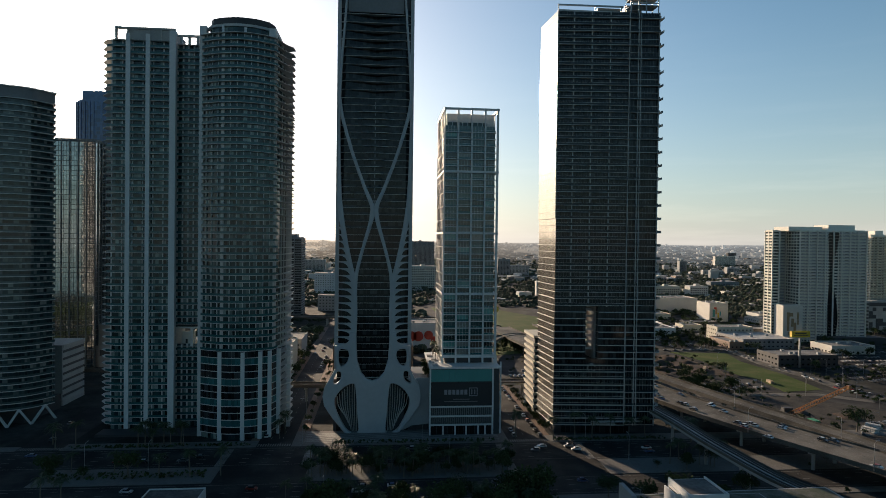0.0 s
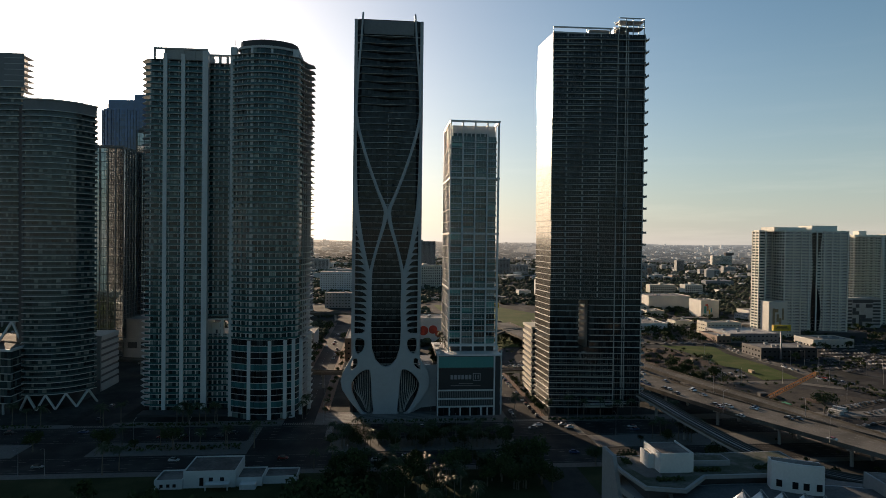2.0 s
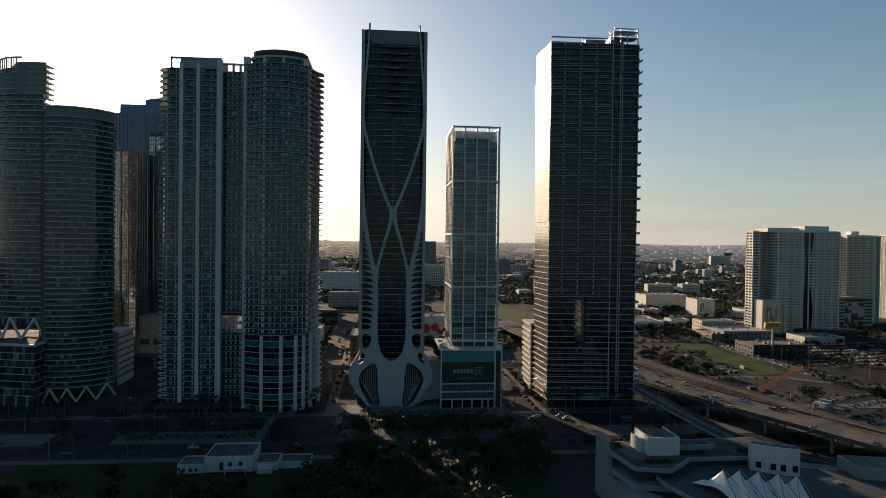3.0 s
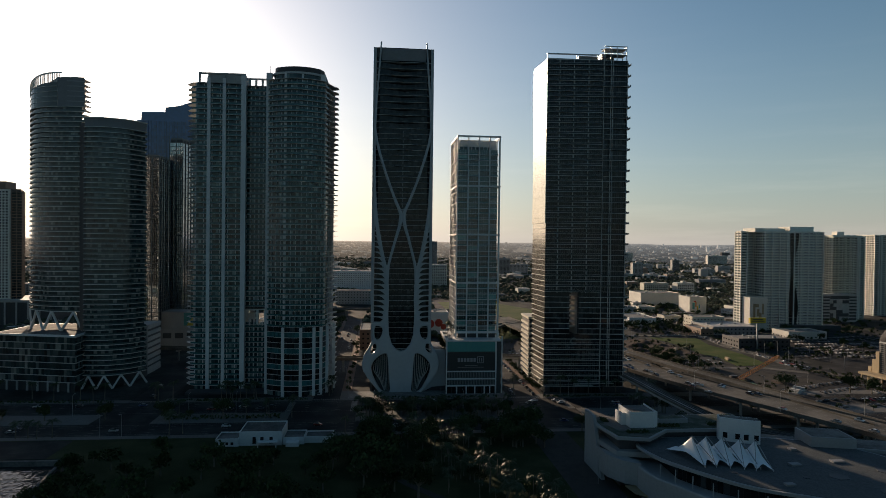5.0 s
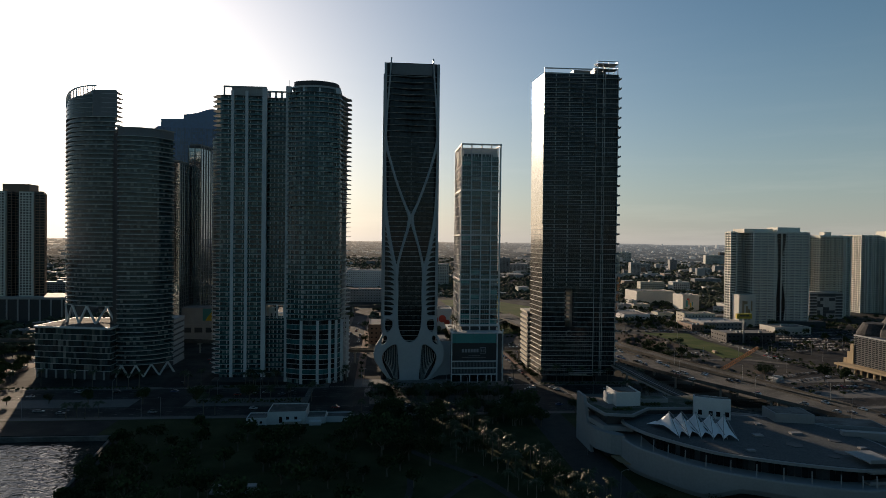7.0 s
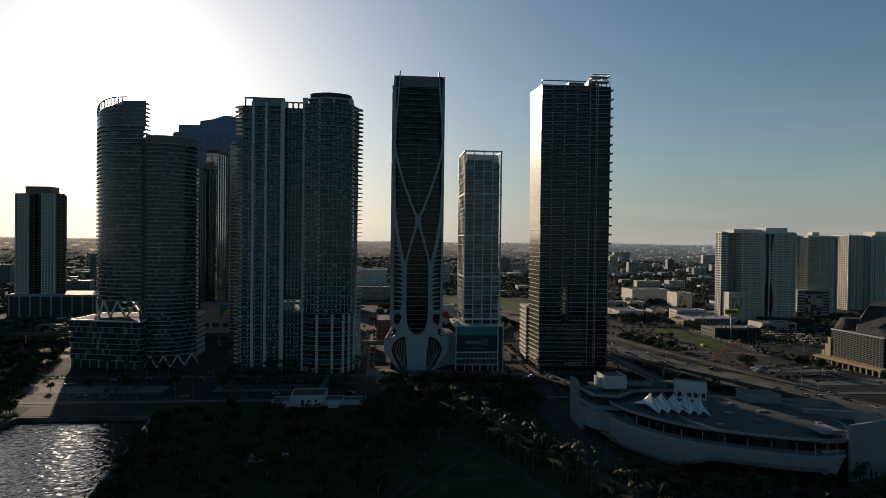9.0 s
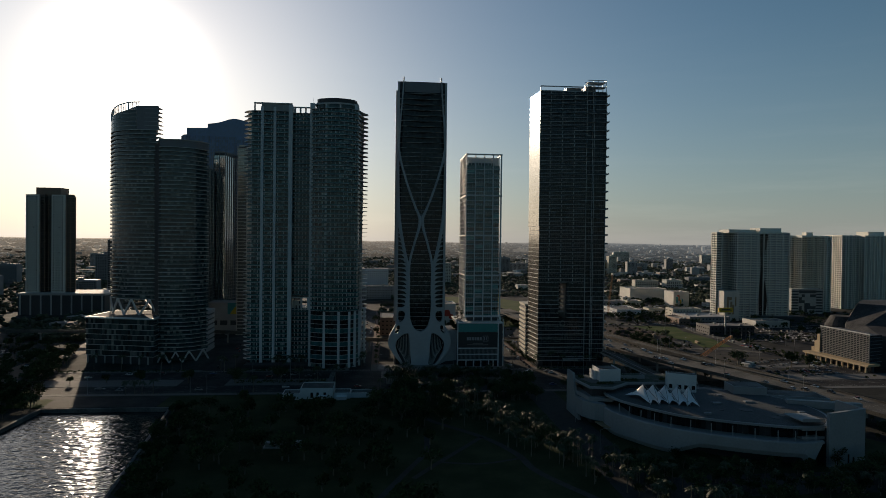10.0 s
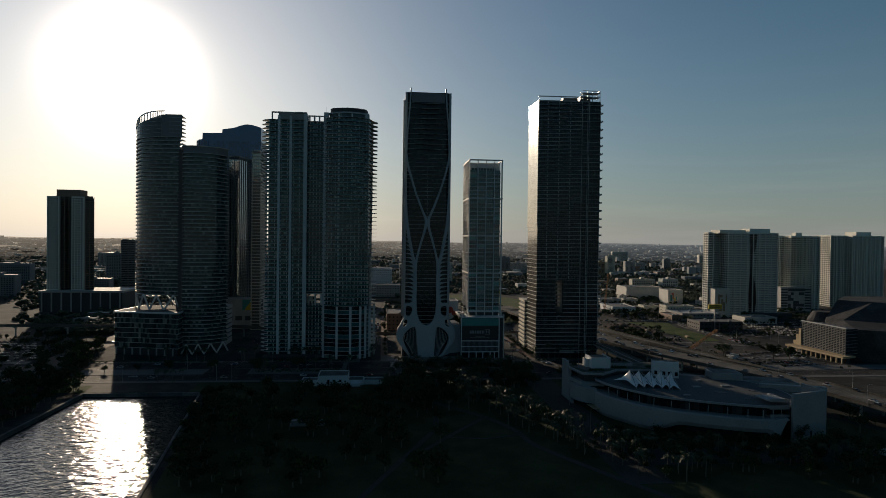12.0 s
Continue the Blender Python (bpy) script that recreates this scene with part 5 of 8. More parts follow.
def floor_tower(name, label, outline, top, fh, wall, glass, band=0.9, step=2.2, z0=0.0, front=None, edge="slab_edge", balconies=False, crown=None, pier=(3, 0.7)):
    """A farther tower: a core, and on every floor a row of windows and a spandrel band."""
    cx, cy = sum(p[0] for p in outline) / len(outline), sum(p[1] for p in outline) / len(outline)
    t = thing(name, label, "tower", (cx, cy, 0))
    p = local(outline, (cx, cy))
    part("core", prisms(grow(p, -0.7), (0, top - 0.4)), "dark_grey", t)
    n = int((top - z0) / fh)
    zs = [z0 + fh * i for i in range(n + 1)]
    gm = mesh_of(panes(grow(p, -0.15), 0, fh, step, 0.25, closed=True), glass, "window_row")
    sm = mesh_of(prisms(grow(p, 0.9 if balconies else 0.15), (-band / 2, band / 2)), wall, "spandrel")
    joined("window_pane", gm, t, zs[:-1])
    repeat("spandrel", sm, t, zs)
    if z0 > 0:
        part("base", prisms(p, (0, z0)), wall, t)
    pm = posts(p, z0, top, step * pier[0], pier[1], 0.4, closed=True)
    tagged(part("facade_pier", pm, wall, t), kind="stuff")
    part("roof", prisms(grow(p, -1), (top - 0.4, top + 1.2)), wall, t)
    if crown:
        part("crown", boxes(*[(a - cx, b - cx, c - cy, d - cy, e, f) for a, b, c, d, e, f in crown]), wall, t)
    return t


def rect(x0, x1, y0, y1):
    return [(x0, y0), (x1, y0), (x1, y1), (x0, y1)]


blue = floor_tower("blue_tower", "deep blue glass tower with a curved stepped roof", smooth_line([(-257, 572), (-256, 558), (-249, 551), (-238, 549)], 3) + [(-182, 549), (-182, 590), (-257, 590)],
                   208, 3.4, "blue_glass", "blue_glass", 0.5, 2.4)
sail = bmesh.new()
prof = [(-248, 211), (-247.8, 216.4), (-226, 216.8), (-225.6, 221)] + smooth_line([(-225, 221.3), (-213, 223.2), (-200, 227.3), (-190, 226.5), (-182, 224)], 4)
outline = [(x - blue.location.x, z) for x, z in prof] + [(-182 - blue.location.x, 207.5), (-248 - blue.location.x, 207.5)]
fr_, bk_ = [sail.verts.new((x, 551 - blue.location.y, z)) for x, z in outline], [sail.verts.new((x, 586 - blue.location.y, z)) for x, z in outline]
sail.faces.new(fr_)
sail.faces.new(bk_[::-1])
for i in range(len(outline)):
    sail.faces.new((fr_[i], bk_[i], bk_[(i + 1) % len(outline)], fr_[(i + 1) % len(outline)]))
bmesh.ops.recalc_face_normals(sail, faces=sail.faces[:])
part("roof_sail", sail, "blue_glass", blue, "curved blue roof sail")
floor_tower("mirror_tower", "square glass tower mirroring the lit city", rect(-236, -207, 480, 508), 165.5, 3.5, "mullion", "sky_mirror", 0.3, 1.8)
floor_tower("mirror_tower", "tall glass tower with bright reflections beside the blue one", [(-209, 512), (-197.4, 512), (-190, 547), (-209, 548)], 185, 3.5, "mullion", "sky_mirror", 0.3, 1.8)
# bright warm glass colour stands in for the light these windows reflect
floor_tower("stepped_tower", "pale residential tower with stacked balconies", rect(-176.5, -168, 476, 505), 187, 3.3, "warm_white", "flank_glass", 0.7, 2.0, balconies=True)
hl = floor_tower("brown_tower", "brown and grey residential tower with vertical bays", [(-468, 660), (-446, 652), (-444, 657), (-428, 657), (-426, 652), (-412, 656), (-428, 692), (-466, 692)], 146, 3.1,
                 "brown", "dark_glass", 0.7, 1.8, z0=26, crown=[(-458, -429, 656, 676, 146, 155.4)])
for x0, x1, k in ((-467, -452, 4), (-437, -422, 4)):
    u = x0 - hl.location.x
    part("white_bay", boxes((u, u + x1 - x0, 650.2 - hl.location.y, 653.5 - hl.location.y, 26.5, 146.4)), "apartment_wall", hl, "pale bay with small windows")
    row = mesh_of(boxes(*[(u + 1.3 + j * 3.4, u + 3.3 + j * 3.4, 650.08 - hl.location.y, 650.2 - hl.location.y, 0, 1.8) for j in range(k)]), "dark_glass", "bay_window_row")
    joined("bay_window", row, hl, [28 + 3.1 * j for j in range(38)])
part("podium", boxes((-30, 70, -26, 30, 0, 24)), "dark_grey", hl, "long dark podium")
part("podium_cornice", boxes((-31, 71, -27, 31, 24, 26.5)), "concrete", hl)
for i in range(9):
    part("podium_pier", boxes((-28 + i * 11.8, -26.4 + i * 11.8, -26.8, -26.02, 0, 24)), "concrete", hl)
floor_tower("thin_tower", "slim grey tower in the haze", rect(-474, -452, 900, 925), 90, 3.0, "grey_paint", "dark_glass", 1.2, 3)
floor_tower("ribbed_tower", "grey hotel tower with ribbed balconies", rect(-133, -99, 795, 830), 97, 3.0, "grey_paint", "dark_glass", 1.2, 3, balconies=True, crown=[(-125, -105, 800, 820, 97, 102)])


# parking garage with louvred flank, and the mural building behind it
g = thing("parking_garage", "white parking garage with dark louvred side openings", "garage", (-190, 389, 0))
part("body", boxes((-10, 10.4, -13, 13, 0, 33)), "dark_grey", g)
part("front_wall", boxes((-10.4, 10.8, -13.6, -13, 0, 34.5)), "concrete", g)
for i in range(8):
    part("side_band", boxes((10.4, 11, -12.9, 13, 2 + i * 4.2, 4.6 + i * 4.2)), "concrete", g)
part("side_base", boxes((10.4, 11.1, -12.9, 13, 0, 1.9)), "concrete", g)
part("roof_edge", boxes((-10.4, 11.2, -12.9, 13.4, 33, 34.4)), "concrete", g)
mb = thing("mural_building", "pale low building with a yellow and green wall painting", "building", (-188, 490, 0))
part("body", boxes((-30, 26, -8, 20, 0, 16), (-30, 21.6, -4, 20, 16, 31)), "concrete", mb)
part("mural", boxes((0.2, 10.4, -4.15, -4.0, 19.4, 30.6)), "teal_paint", mb, "green part of the mural")
part("mural", flat_shape([(2.6, 19.4), (16.6, 19.4), (16.6, 30.6), (12.4, 29.8), (8.6, 27.6), (5.0, 23.6)], [], 0.15), None, mb, "yellow part of the mural")
mb.children[-1].data.materials.append(M["yellow"])
mb.children[-1].location = (0, -4.32, 0)
part("mural", boxes((16.7, 21.4, -4.15, -4.0, 19.4, 30.6)), "dark_grey", mb, "dark part of the mural")
part("cornice", boxes((-30.4, 26.4, -8.6, -8, 14.6, 16.6), (-30.4, 26.4, -8.6, -8, 6.6, 7.6)), "concrete", mb)
for i in range(5):
    part("opening", boxes((-26 + i * 10, -19 + i * 10, -8.15, -8.0, 9, 13.5)), "dark_grey", mb)


# apartment towers on the freeway side
def apartment(name, label, outline, top, wall, tall, dark_bay=None, crown=None):
    t = floor_tower(name, label, outline, top, 3.05, wall, "smoke_glass", 1.45, 2.4, crown=crown, pier=(2.0, 1.0))
    cx, cy = t.location.x, t.location.y
    for a, b in zip(outline, outline[1:] + outline[:1]):
        a, b = Vector(a), Vector(b)
        d = b - a
        n = Vector((d.y, -d.x)).normalized()
        if n.y > -0.4 or d.length < 5:
            continue
        k = max(1, round(d.length / 7.5))
        for i in range(k + 1):
            c, e = a + d * (i / k), d.normalized() * 0.5
            pts = [c - e + n * 1.9, c + e + n * 1.9, c + e, c - e]
            part("pier", prisms(local([tuple(p) for p in pts], (cx, cy)), (0, top + 0.8)), wall, t)
    return t


a1 = apartment("apartment_tower", "cream apartment tower with a dark wavy glass bay", [(391, 614), (391, 602), (397, 600), (397, 616), (412, 612), (412, 590), (428, 587), (472, 577), (478, 600), (410, 628)], 110, "apartment_wall", 1,
               crown=[(404, 440, 596, 620, 110, 114.5), (442, 470, 590, 612, 110, 116.5)])
cx, cy = a1.location.x, a1.location.y
wave = bmesh.new()
fr = Vector((44, -11)).normalized()
for i in range(36):
    z = 3 + i * 2.95
    w = 3.2 + 1.8 * math.sin(i * 0.22)
    c = Vector((442, 584.5)) + fr * (0.8 * math.sin(i * 0.22))
    n = Vector((fr.y, -fr.x)) * 1.2
    p, q = c - fr * w + n, c + fr * w + n
    bm = bmesh.new()
    prism(bm, local([tuple(p), tuple(q), tuple(q - n), tuple(p - n)], (cx, cy)), z, z + 2.7)
    part("glass_bay", bm, "dark_glass", a1, "dark glass bay")
for i in range(35):
    z = 4 + i * 3.05
    for a, b in (((398, 615.6), (411, 612.2)), ((413, 589.8), (427, 587)), ((429, 586.6), (438, 584.6)), ((448, 582.3), (471, 577))):
        d = (Vector(b) - Vector(a)).normalized()
        n = Vector((d.y, -d.x)) * 1.5
        bm = bmesh.new()
        prism(bm, local([tuple(Vector(a) + n), tuple(Vector(b) + n), b, a], (cx, cy)), z - 0.2, z)
        part("balcony_slab", bm, "slab_edge", a1)
        bm = bmesh.new()
        prism(bm, local([tuple(Vector(a) + n), tuple(Vector(b) + n), tuple(Vector(b) + n * 0.9), tuple(Vector(a) + n * 0.9)], (cx, cy)), z, z + 1)
        part("balcony_parapet", bm, "slab_edge", a1)
pod = bmesh.new()
box(pod, 392 - cx, 412.5 - cx, 584 - cy, 599 - cy, 0, 37)
part("podium", pod, "warm_white", a1, "pale podium block")
for x, z, w, h in ((396, 12, 2.2, 18), (398, 26, 4, 3.5), (400.5, 16, 2.4, 8), (403, 8, 2.4, 12), (397, 8, 4.5, 3), (406.5, 18, 1.6, 12)):
    part("panel", boxes((x - cx, x + w - cx, 583.4 - cy, 584 - cy, z, z + h)), "timber", a1, "brown relief panel")
part("garage_base", boxes((428 - cx, 490 - cx, 570 - cy, 585 - cy, 0, 7)), "dark_grey", a1)
a2 = apartment("apartment_tower", "pale apartment tower with rows of balconies behind a chequered garage", [(541, 720), (541, 690), (556, 688), (556, 674), (588, 670), (588, 684), (608, 684), (608, 720)], 108, "apartment_wall", 1,
               crown=[(575, 585, 690, 700, 108, 114)])
cx, cy = a2.location.x, a2.location.y
part("garage", boxes((530 - cx, 576 - cx, 655 - cy, 669 - cy, 0, 35)), "concrete", a2, "pale garage front with dark square panels")
rng = random.Random(4)
for i in range(6):
    for j in range(6):
        if rng.random() < 0.36:
            part("panel", boxes((541 + i * 4.1 - cx, 545 + i * 4.1 - cx, 654.4 - cy, 655 - cy, 3 + j * 4.1, 7 + j * 4.1)), "dark_grey", a2)
for j in range(8):
    part("louvre_band", boxes((530 - cx, 540 - cx, 654.4 - cy, 655 - cy, 3 + j * 3.9, 5 + j * 3.9)), "dark_grey", a2)
    part("louvre_band", boxes((566.5 - cx, 576 - cx, 654.4 - cy, 655 - cy, 3 + j * 3.9, 5 + j * 3.9)), "dark_grey", a2)
part("roof_band", boxes((541 - cx, 566 - cx, 654.3 - cy, 655 - cy, 29, 33)), "dark_grey", a2)
for i in range(30):
    bm = boxes((554.4 - cx, 586 - cx, 668 - cy, 690 - cy, 14 + i * 3.05 + 3, 15.1 + i * 3.05 + 3))
    part("balcony_slab", bm, "cream", a2)
apartment("apartment_tower", "grey-green apartment tower with a sunlit edge and balconies", [(655, 760), (655, 722), (660, 720), (660, 728), (683, 722), (683, 712), (691, 712), (738, 716), (742, 760)], 110, "apartment_wall", 1,
          crown=[(700, 725, 725, 750, 110, 117)])


# concert hall: a slatted glass wall over a sandy terrace, and a faceted roof behind it
def hall():
    o = (345, 305)
    t = thing("concert_hall", "grey concert hall with a slatted glass wall and faceted roof", "concert hall", (*o, 0))
    L = lambda pts: local(pts, o)
    x0, x1, y0, y1 = 335.8 - o[0], 338.4 - o[0], 331 - o[1], 281 - o[1]     # far and near end of the wall
    on = lambda y, out=0.0: (x0 + (x1 - x0) * (y - y0) / (y1 - y0) - out, y)
    part("hall_core", prisms([on(y0), on(y1), *L([(352, 287), (352, 331)])], (5, 27)), "dark_grey", t)
    part("prow_glass", prisms([on(y0, 0.3), on(y1, 0.3), on(y1), on(y0)], (6, 27.4)), "mirror_glass", t, "dark glass behind slats")
    for i in range(15):
        z = 6.6 + i * 1.42
        part("slat", prisms([on(y0 + 0.2, 0.9), on(y1 - 0.2, 0.9), on(y1 - 0.2, 0.32), on(y0 + 0.2, 0.32)], (z, z + 0.42)), "hall_slat", t)
    for i in range(17):
        y = y0 + (y1 - y0) * i / 16
        part("mullion", prisms([on(y + 0.15, 0.75), on(y - 0.15, 0.75), on(y - 0.15, 0.31), on(y + 0.15, 0.31)], (6, 27.6)), "hall_slat", t)
    part("wall_cap", prisms([on(y0 + 1, 1.0), on(y1 - 0.8, 1.0), on(y1 - 0.8, -0.6), on(y0 + 1, -0.6)], (27.6, 28.4)), "slab_edge", t, "pale cap along the wall")
    part("side_glass", prisms(L([(338.6, 281), (352, 285.5), (352, 286.2), (338.6, 281.8)]), (5, 27.2)), "mirror_glass", t)
    for i in range(8):
        z = 6.6 + i * 2.7
        part("side_slat", prisms(L([(338.6, 280.6), (352, 285.1), (352, 285.5), (338.6, 281)]), (z, z + 0.3)), "hall_slat", t)
    part("terrace", prisms([on(y0 + 9, 10), on(y1 - 7, 8), on(y1 - 3, -6), on(y0 + 9, -4)], (4.4, 6.0)), "tan_screen", t, "sandy stone terrace")
    for i in range(12):
        y = y0 + 8 + (y1 - y0 - 13) * i / 11
        part("arcade_column", prisms([on(y + 0.5, 8), on(y - 0.5, 8), on(y - 0.5, 7), on(y + 0.5, 7)], (0, 4.4)), "tan_screen", t)
    part("arcade_back", prisms([on(y0 + 8, 3), on(y1 - 4, 2), on(y1 - 4, 0), on(y0 + 8, 0)], (0, 4.4)), "dark_grey", t)
    for k, (d, h) in enumerate(((2.0, 21), (5.0, 15), (8.5, 9.5))):
        part("stepped_block", prisms([on(y0 + 1.2 + d, 1.5), on(y0 + 1.2 + d - 3, 1.5), on(y0 + 1.2 + d - 3, -6), on(y0 + 1.2 + d, -6)], (6.0, h)), "tan_screen", t, "sandy stepped block")
    # faceted roof
    rings = ((L([(364, 340), (352.5, 287), (400, 262), (478, 300), (478, 410), (408, 400)]), 0), (L([(364, 340), (352.5, 288), (400, 264), (478, 300), (478, 410), (408, 400)]), 26.0),
             (L([(368, 344), (369, 324), (404, 290), (476, 305), (476, 404), (412, 396)]), 29.5), (L([(384, 352), (402, 330), (428, 310), (470, 322), (468, 390), (418, 388)]), 45))
    bm = bmesh.new()
    vs = [[bm.verts.new((x, y, z)) for x, y in pts] for pts, z in rings]
    for r, q in zip(vs, vs[1:]):
        for i in range(6):
            bm.faces.new((r[i], r[(i + 1) % 6], q[(i + 1) % 6], q[i]))
    bm.faces.new(vs[-1])
    bmesh.ops.recalc_face_normals(bm, faces=bm.faces[:])
    part("roof", bm, "hall_roof", t, "grey faceted roof")
    dome = bmesh.new()
    cyl(dome, 378 - o[0], 362 - o[1], 0, 25, 14, 13.5, 20)
    cyl(dome, 378 - o[0], 362 - o[1], 25, 33, 13.5, 9, 20)
    part("drum", dome, "hall_roof", t, "dark rounded drum")


hall()


def glazing(bm, material, parent):
    return tagged(part("window_pane", bm, material, parent), kind="stuff")


def low_building(name, label, x0, x1, y0, y1, h, wall="warm_white", top="roof", windows=True, turn=0.0):
    cx, cy = (x0 + x1) / 2, (y0 + y1) / 2
    t = thing(name, label, "building", (cx, cy, 0), turn)
    w, d = (x1 - x0) / 2, (y1 - y0) / 2
    part("wall", boxes((-w, w, -d, d, 0, h)), wall, t)
    part("roof", boxes((-w + 0.4, w - 0.4, -d + 0.4, d - 0.4, h, h + 0.15)), top, t)
    part("parapet", boxes((-w, w, -d, -d + 0.4, h, h + 0.9), (-w, w, d - 0.4, d, h, h + 0.9), (-w, -w + 0.4, -d + 0.4, d - 0.4, h, h + 0.9), (w - 0.4, w, -d + 0.4, d - 0.4, h, h + 0.9)), wall, t)
    r = random.Random(int(x0 * 7 + y0))
    for i in range(2 + int(w * d / 160)):
        ux, uy = r.uniform(-w * 0.7, w * 0.7), r.uniform(-d * 0.7, d * 0.7)
        part("roof_unit", boxes((ux - 1.4, ux + 1.4, uy - 1, uy + 1, h + 0.15, h + 1.7)), "metal", t)
    if windows:
        for k in range(max(1, int(h / 4))):
            glazing(panes([(-w + 1, -d - 0.02), (w - 1, -d - 0.02)], 1.4 + k * 4, 2.7 + k * 4, 4.2, 2.6, thick=0.04), "dark_glass", t)
            glazing(panes([(-w - 0.02, d - 1), (-w - 0.02, -d + 1)], 1.4 + k * 4, 2.7 + k * 4, 4.2, 2.6, thick=0.04), "dark_glass", t)
    return t


low_building("theatre_block", "tall blank white theatre block with a faded mural", 404, 428, 746, 778, 22, "warm_white", windows=False)
th = bpy.data.objects["theatre_block"]
for x, z, w, h, m in ((-8, 6, 3.2, 9, "teal_paint"), (-4.4, 9, 2.4, 7, "crane"), (-1.6, 5, 2.0, 6, "yellow"), (-6.2, 15.6, 3.4, 2.2, "red_paint"), (1.2, 7.5, 1.6, 5, "teal_paint")):
    part("mural", boxes((x, x + w, -16.12, -16.02, z, z + h)), m, th, "faded patch of the wall painting")
low_building("warehouse", "long white warehouse with a flat pale roof", 372, 434, 834, 880, 20, "warm_white", windows=False)
low_building("shop_building", "two-storey cream building with a flat roof", 334, 372, 601, 622, 12.5, "cream")
low_building("shop_building", "low wide building with a pale gravel roof", 332, 382, 552, 600, 8, "grey_paint", "bright_roof")
low_building("store", "long dark-walled store with a pale flat roof", 311, 361, 468, 497, 8.5, "dark_grey")
low_building("shop_building", "small brick-red shop front at the corner", 317, 331, 549, 584, 6, "brown")
low_building("shop_building", "small white flat-roofed building by the street", 395, 436, 520, 548, 7, "warm_white")
low_building("office_block", "white office block beyond the street", 268, 300, 620, 668, 9, "white_paint")
for x0, x1, y0, y1, h, wl_ in ((300, 322, 650, 672, 5, "concrete"), (330, 352, 664, 684, 6, "cream"), (352, 390, 700, 716, 5, "roof_dark"), (296, 318, 690, 712, 5, "warm_white"), (300, 334, 760, 780, 7, "concrete"),
                                (342, 366, 770, 800, 6, "cream"), (262, 290, 690, 720, 5, "grey_paint"), (440, 470, 700, 730, 8, "concrete"), (478, 512, 760, 790, 7, "warm_white"), (396, 424, 640, 664, 5, "roof_dark")):
    low_building("shop_building", "small flat-roofed shop among trees and parked cars", x0, x1, y0, y1, h, wl_)
low_building("office_block", "brick-coloured office building behind the towers", -35, 24, 470, 520, 17, "brown")
low_building("red_mural_shed", "low pale shed with a bright red wall painting", 20, 52, 560, 590, 22, "white_paint", windows=False)
ms = bpy.data.objects["red_mural_shed"]
for x, z, r in ((-9, 11, 4.5), (-3, 11, 4.5), (6, 12, 4), (11, 8, 3)):
    bm = bmesh.new()
    cyl(bm, 0, 0, 0, 0.2, r, r, 14)
    bm.transform(Matrix.Translation((x, -15.05, z)) @ Matrix.Rotation(radians(90), 4, 'X'))
    part("mural", bm, "red_paint", ms, "red painted roundel")
low_building("office_block", "cream mid-rise block beside the side street", -98, -62, 440, 480, 22, "cream")
low_building("office_block", "pale block with rows of windows", -100, -64, 520, 560, 14, "concrete")
low_building("apartment_block", "long pale block at the end of the street", -85, -10, 860, 884, 20, "concrete")
low_building("office_block", "long white office building in the distance", -120, -20, 1150, 1200, 34, "white_paint")

# billboard on a mast
bb = thing("billboard", "yellow billboard on a tall steel mast", "billboard", (327, 466, 0))
part("mast", boxes((-0.6, 0.6, -0.6, 0.6, 0, 24)), "metal", bb)
part("panel", boxes((-7.6, 7.6, -1.4, 1.4, 24, 28.8)), "yellow", bb, "yellow panel")
part("panel_text", boxes((-6, 6, -1.5, -1.4, 25.4, 26.1), (-5, 4.5, -1.5, -1.4, 26.8, 27.8)), "dark_grey", bb)
part("catwalk", boxes((-7.6, 7.6, -2.4, -1.4, 23.6, 23.9)), "metal", bb)
b2 = copy_thing(bb, pose(112, 640, 0, 0, 0, 10))
tagged(b2, "billboard on a mast beside the grass field")


# mobile crane with a lattice boom
def crane(name, base, foot, tip, label):
    t = thing(name, label, "crane", base)
    part("chassis", boxes((-3, 3, -2, 2, 0.9, 2.2)), "dark_grey", t)
    for s in (-1, 1):
        part("track", boxes((-3.6, 3.6, s * 2.4 - 0.5, s * 2.4 + 0.5, 0, 1.1)), "rubber", t)
    part("cab", boxes((-2.5, 2.6, -1.6, 1.6, 2.2, 4.2)), "dark_grey", t)
    a, b = Vector(foot), Vector(tip)
    d = (b - a).normalized()
    side = d.cross(Vector((0, 0, 1))).normalized()
    up = side.cross(d).normalized()
    bm = bmesh.new()
    k = 22
    w = 1.0
    c = [(s * w, u * w) for s, u in ((-1, -1), (1, -1), (1, 1), (-1, 1))]
    for i in range(4):
        beam(bm, a + side * c[i][0] + up * c[i][1], b + side * c[i][0] * 0.7 + up * c[i][1] * 0.7, 0.26)
    for i in range(k):
        p, q = a.lerp(b, i / k), a.lerp(b, (i + 1) / k)
        for j in range(4):
            m, e = c[j], c[(j + 1) % 4]
            beam(bm, p + side * m[0] + up * m[1], q + side * e[0] + up * e[1], 0.13)
    part("boom", bm, "crane", t, "orange lattice boom")
    part("jib_head", boxes((b.x - 0.8, b.x + 0.8, b.y - 0.8, b.y + 0.8, b.z - 0.8, b.z + 0.8)), "crane", t)


crane("crawler_crane", (229.5, 337, 0), (0.8, -2.5, 1.2), (8.5, -36.5, 24.0), "orange crawler crane with its lattice boom lowered over bare ground")
crane("crawler_crane", (262, 640, 0), (1, -1, 3), (9, 6, 52), "orange crawler crane with its boom raised")


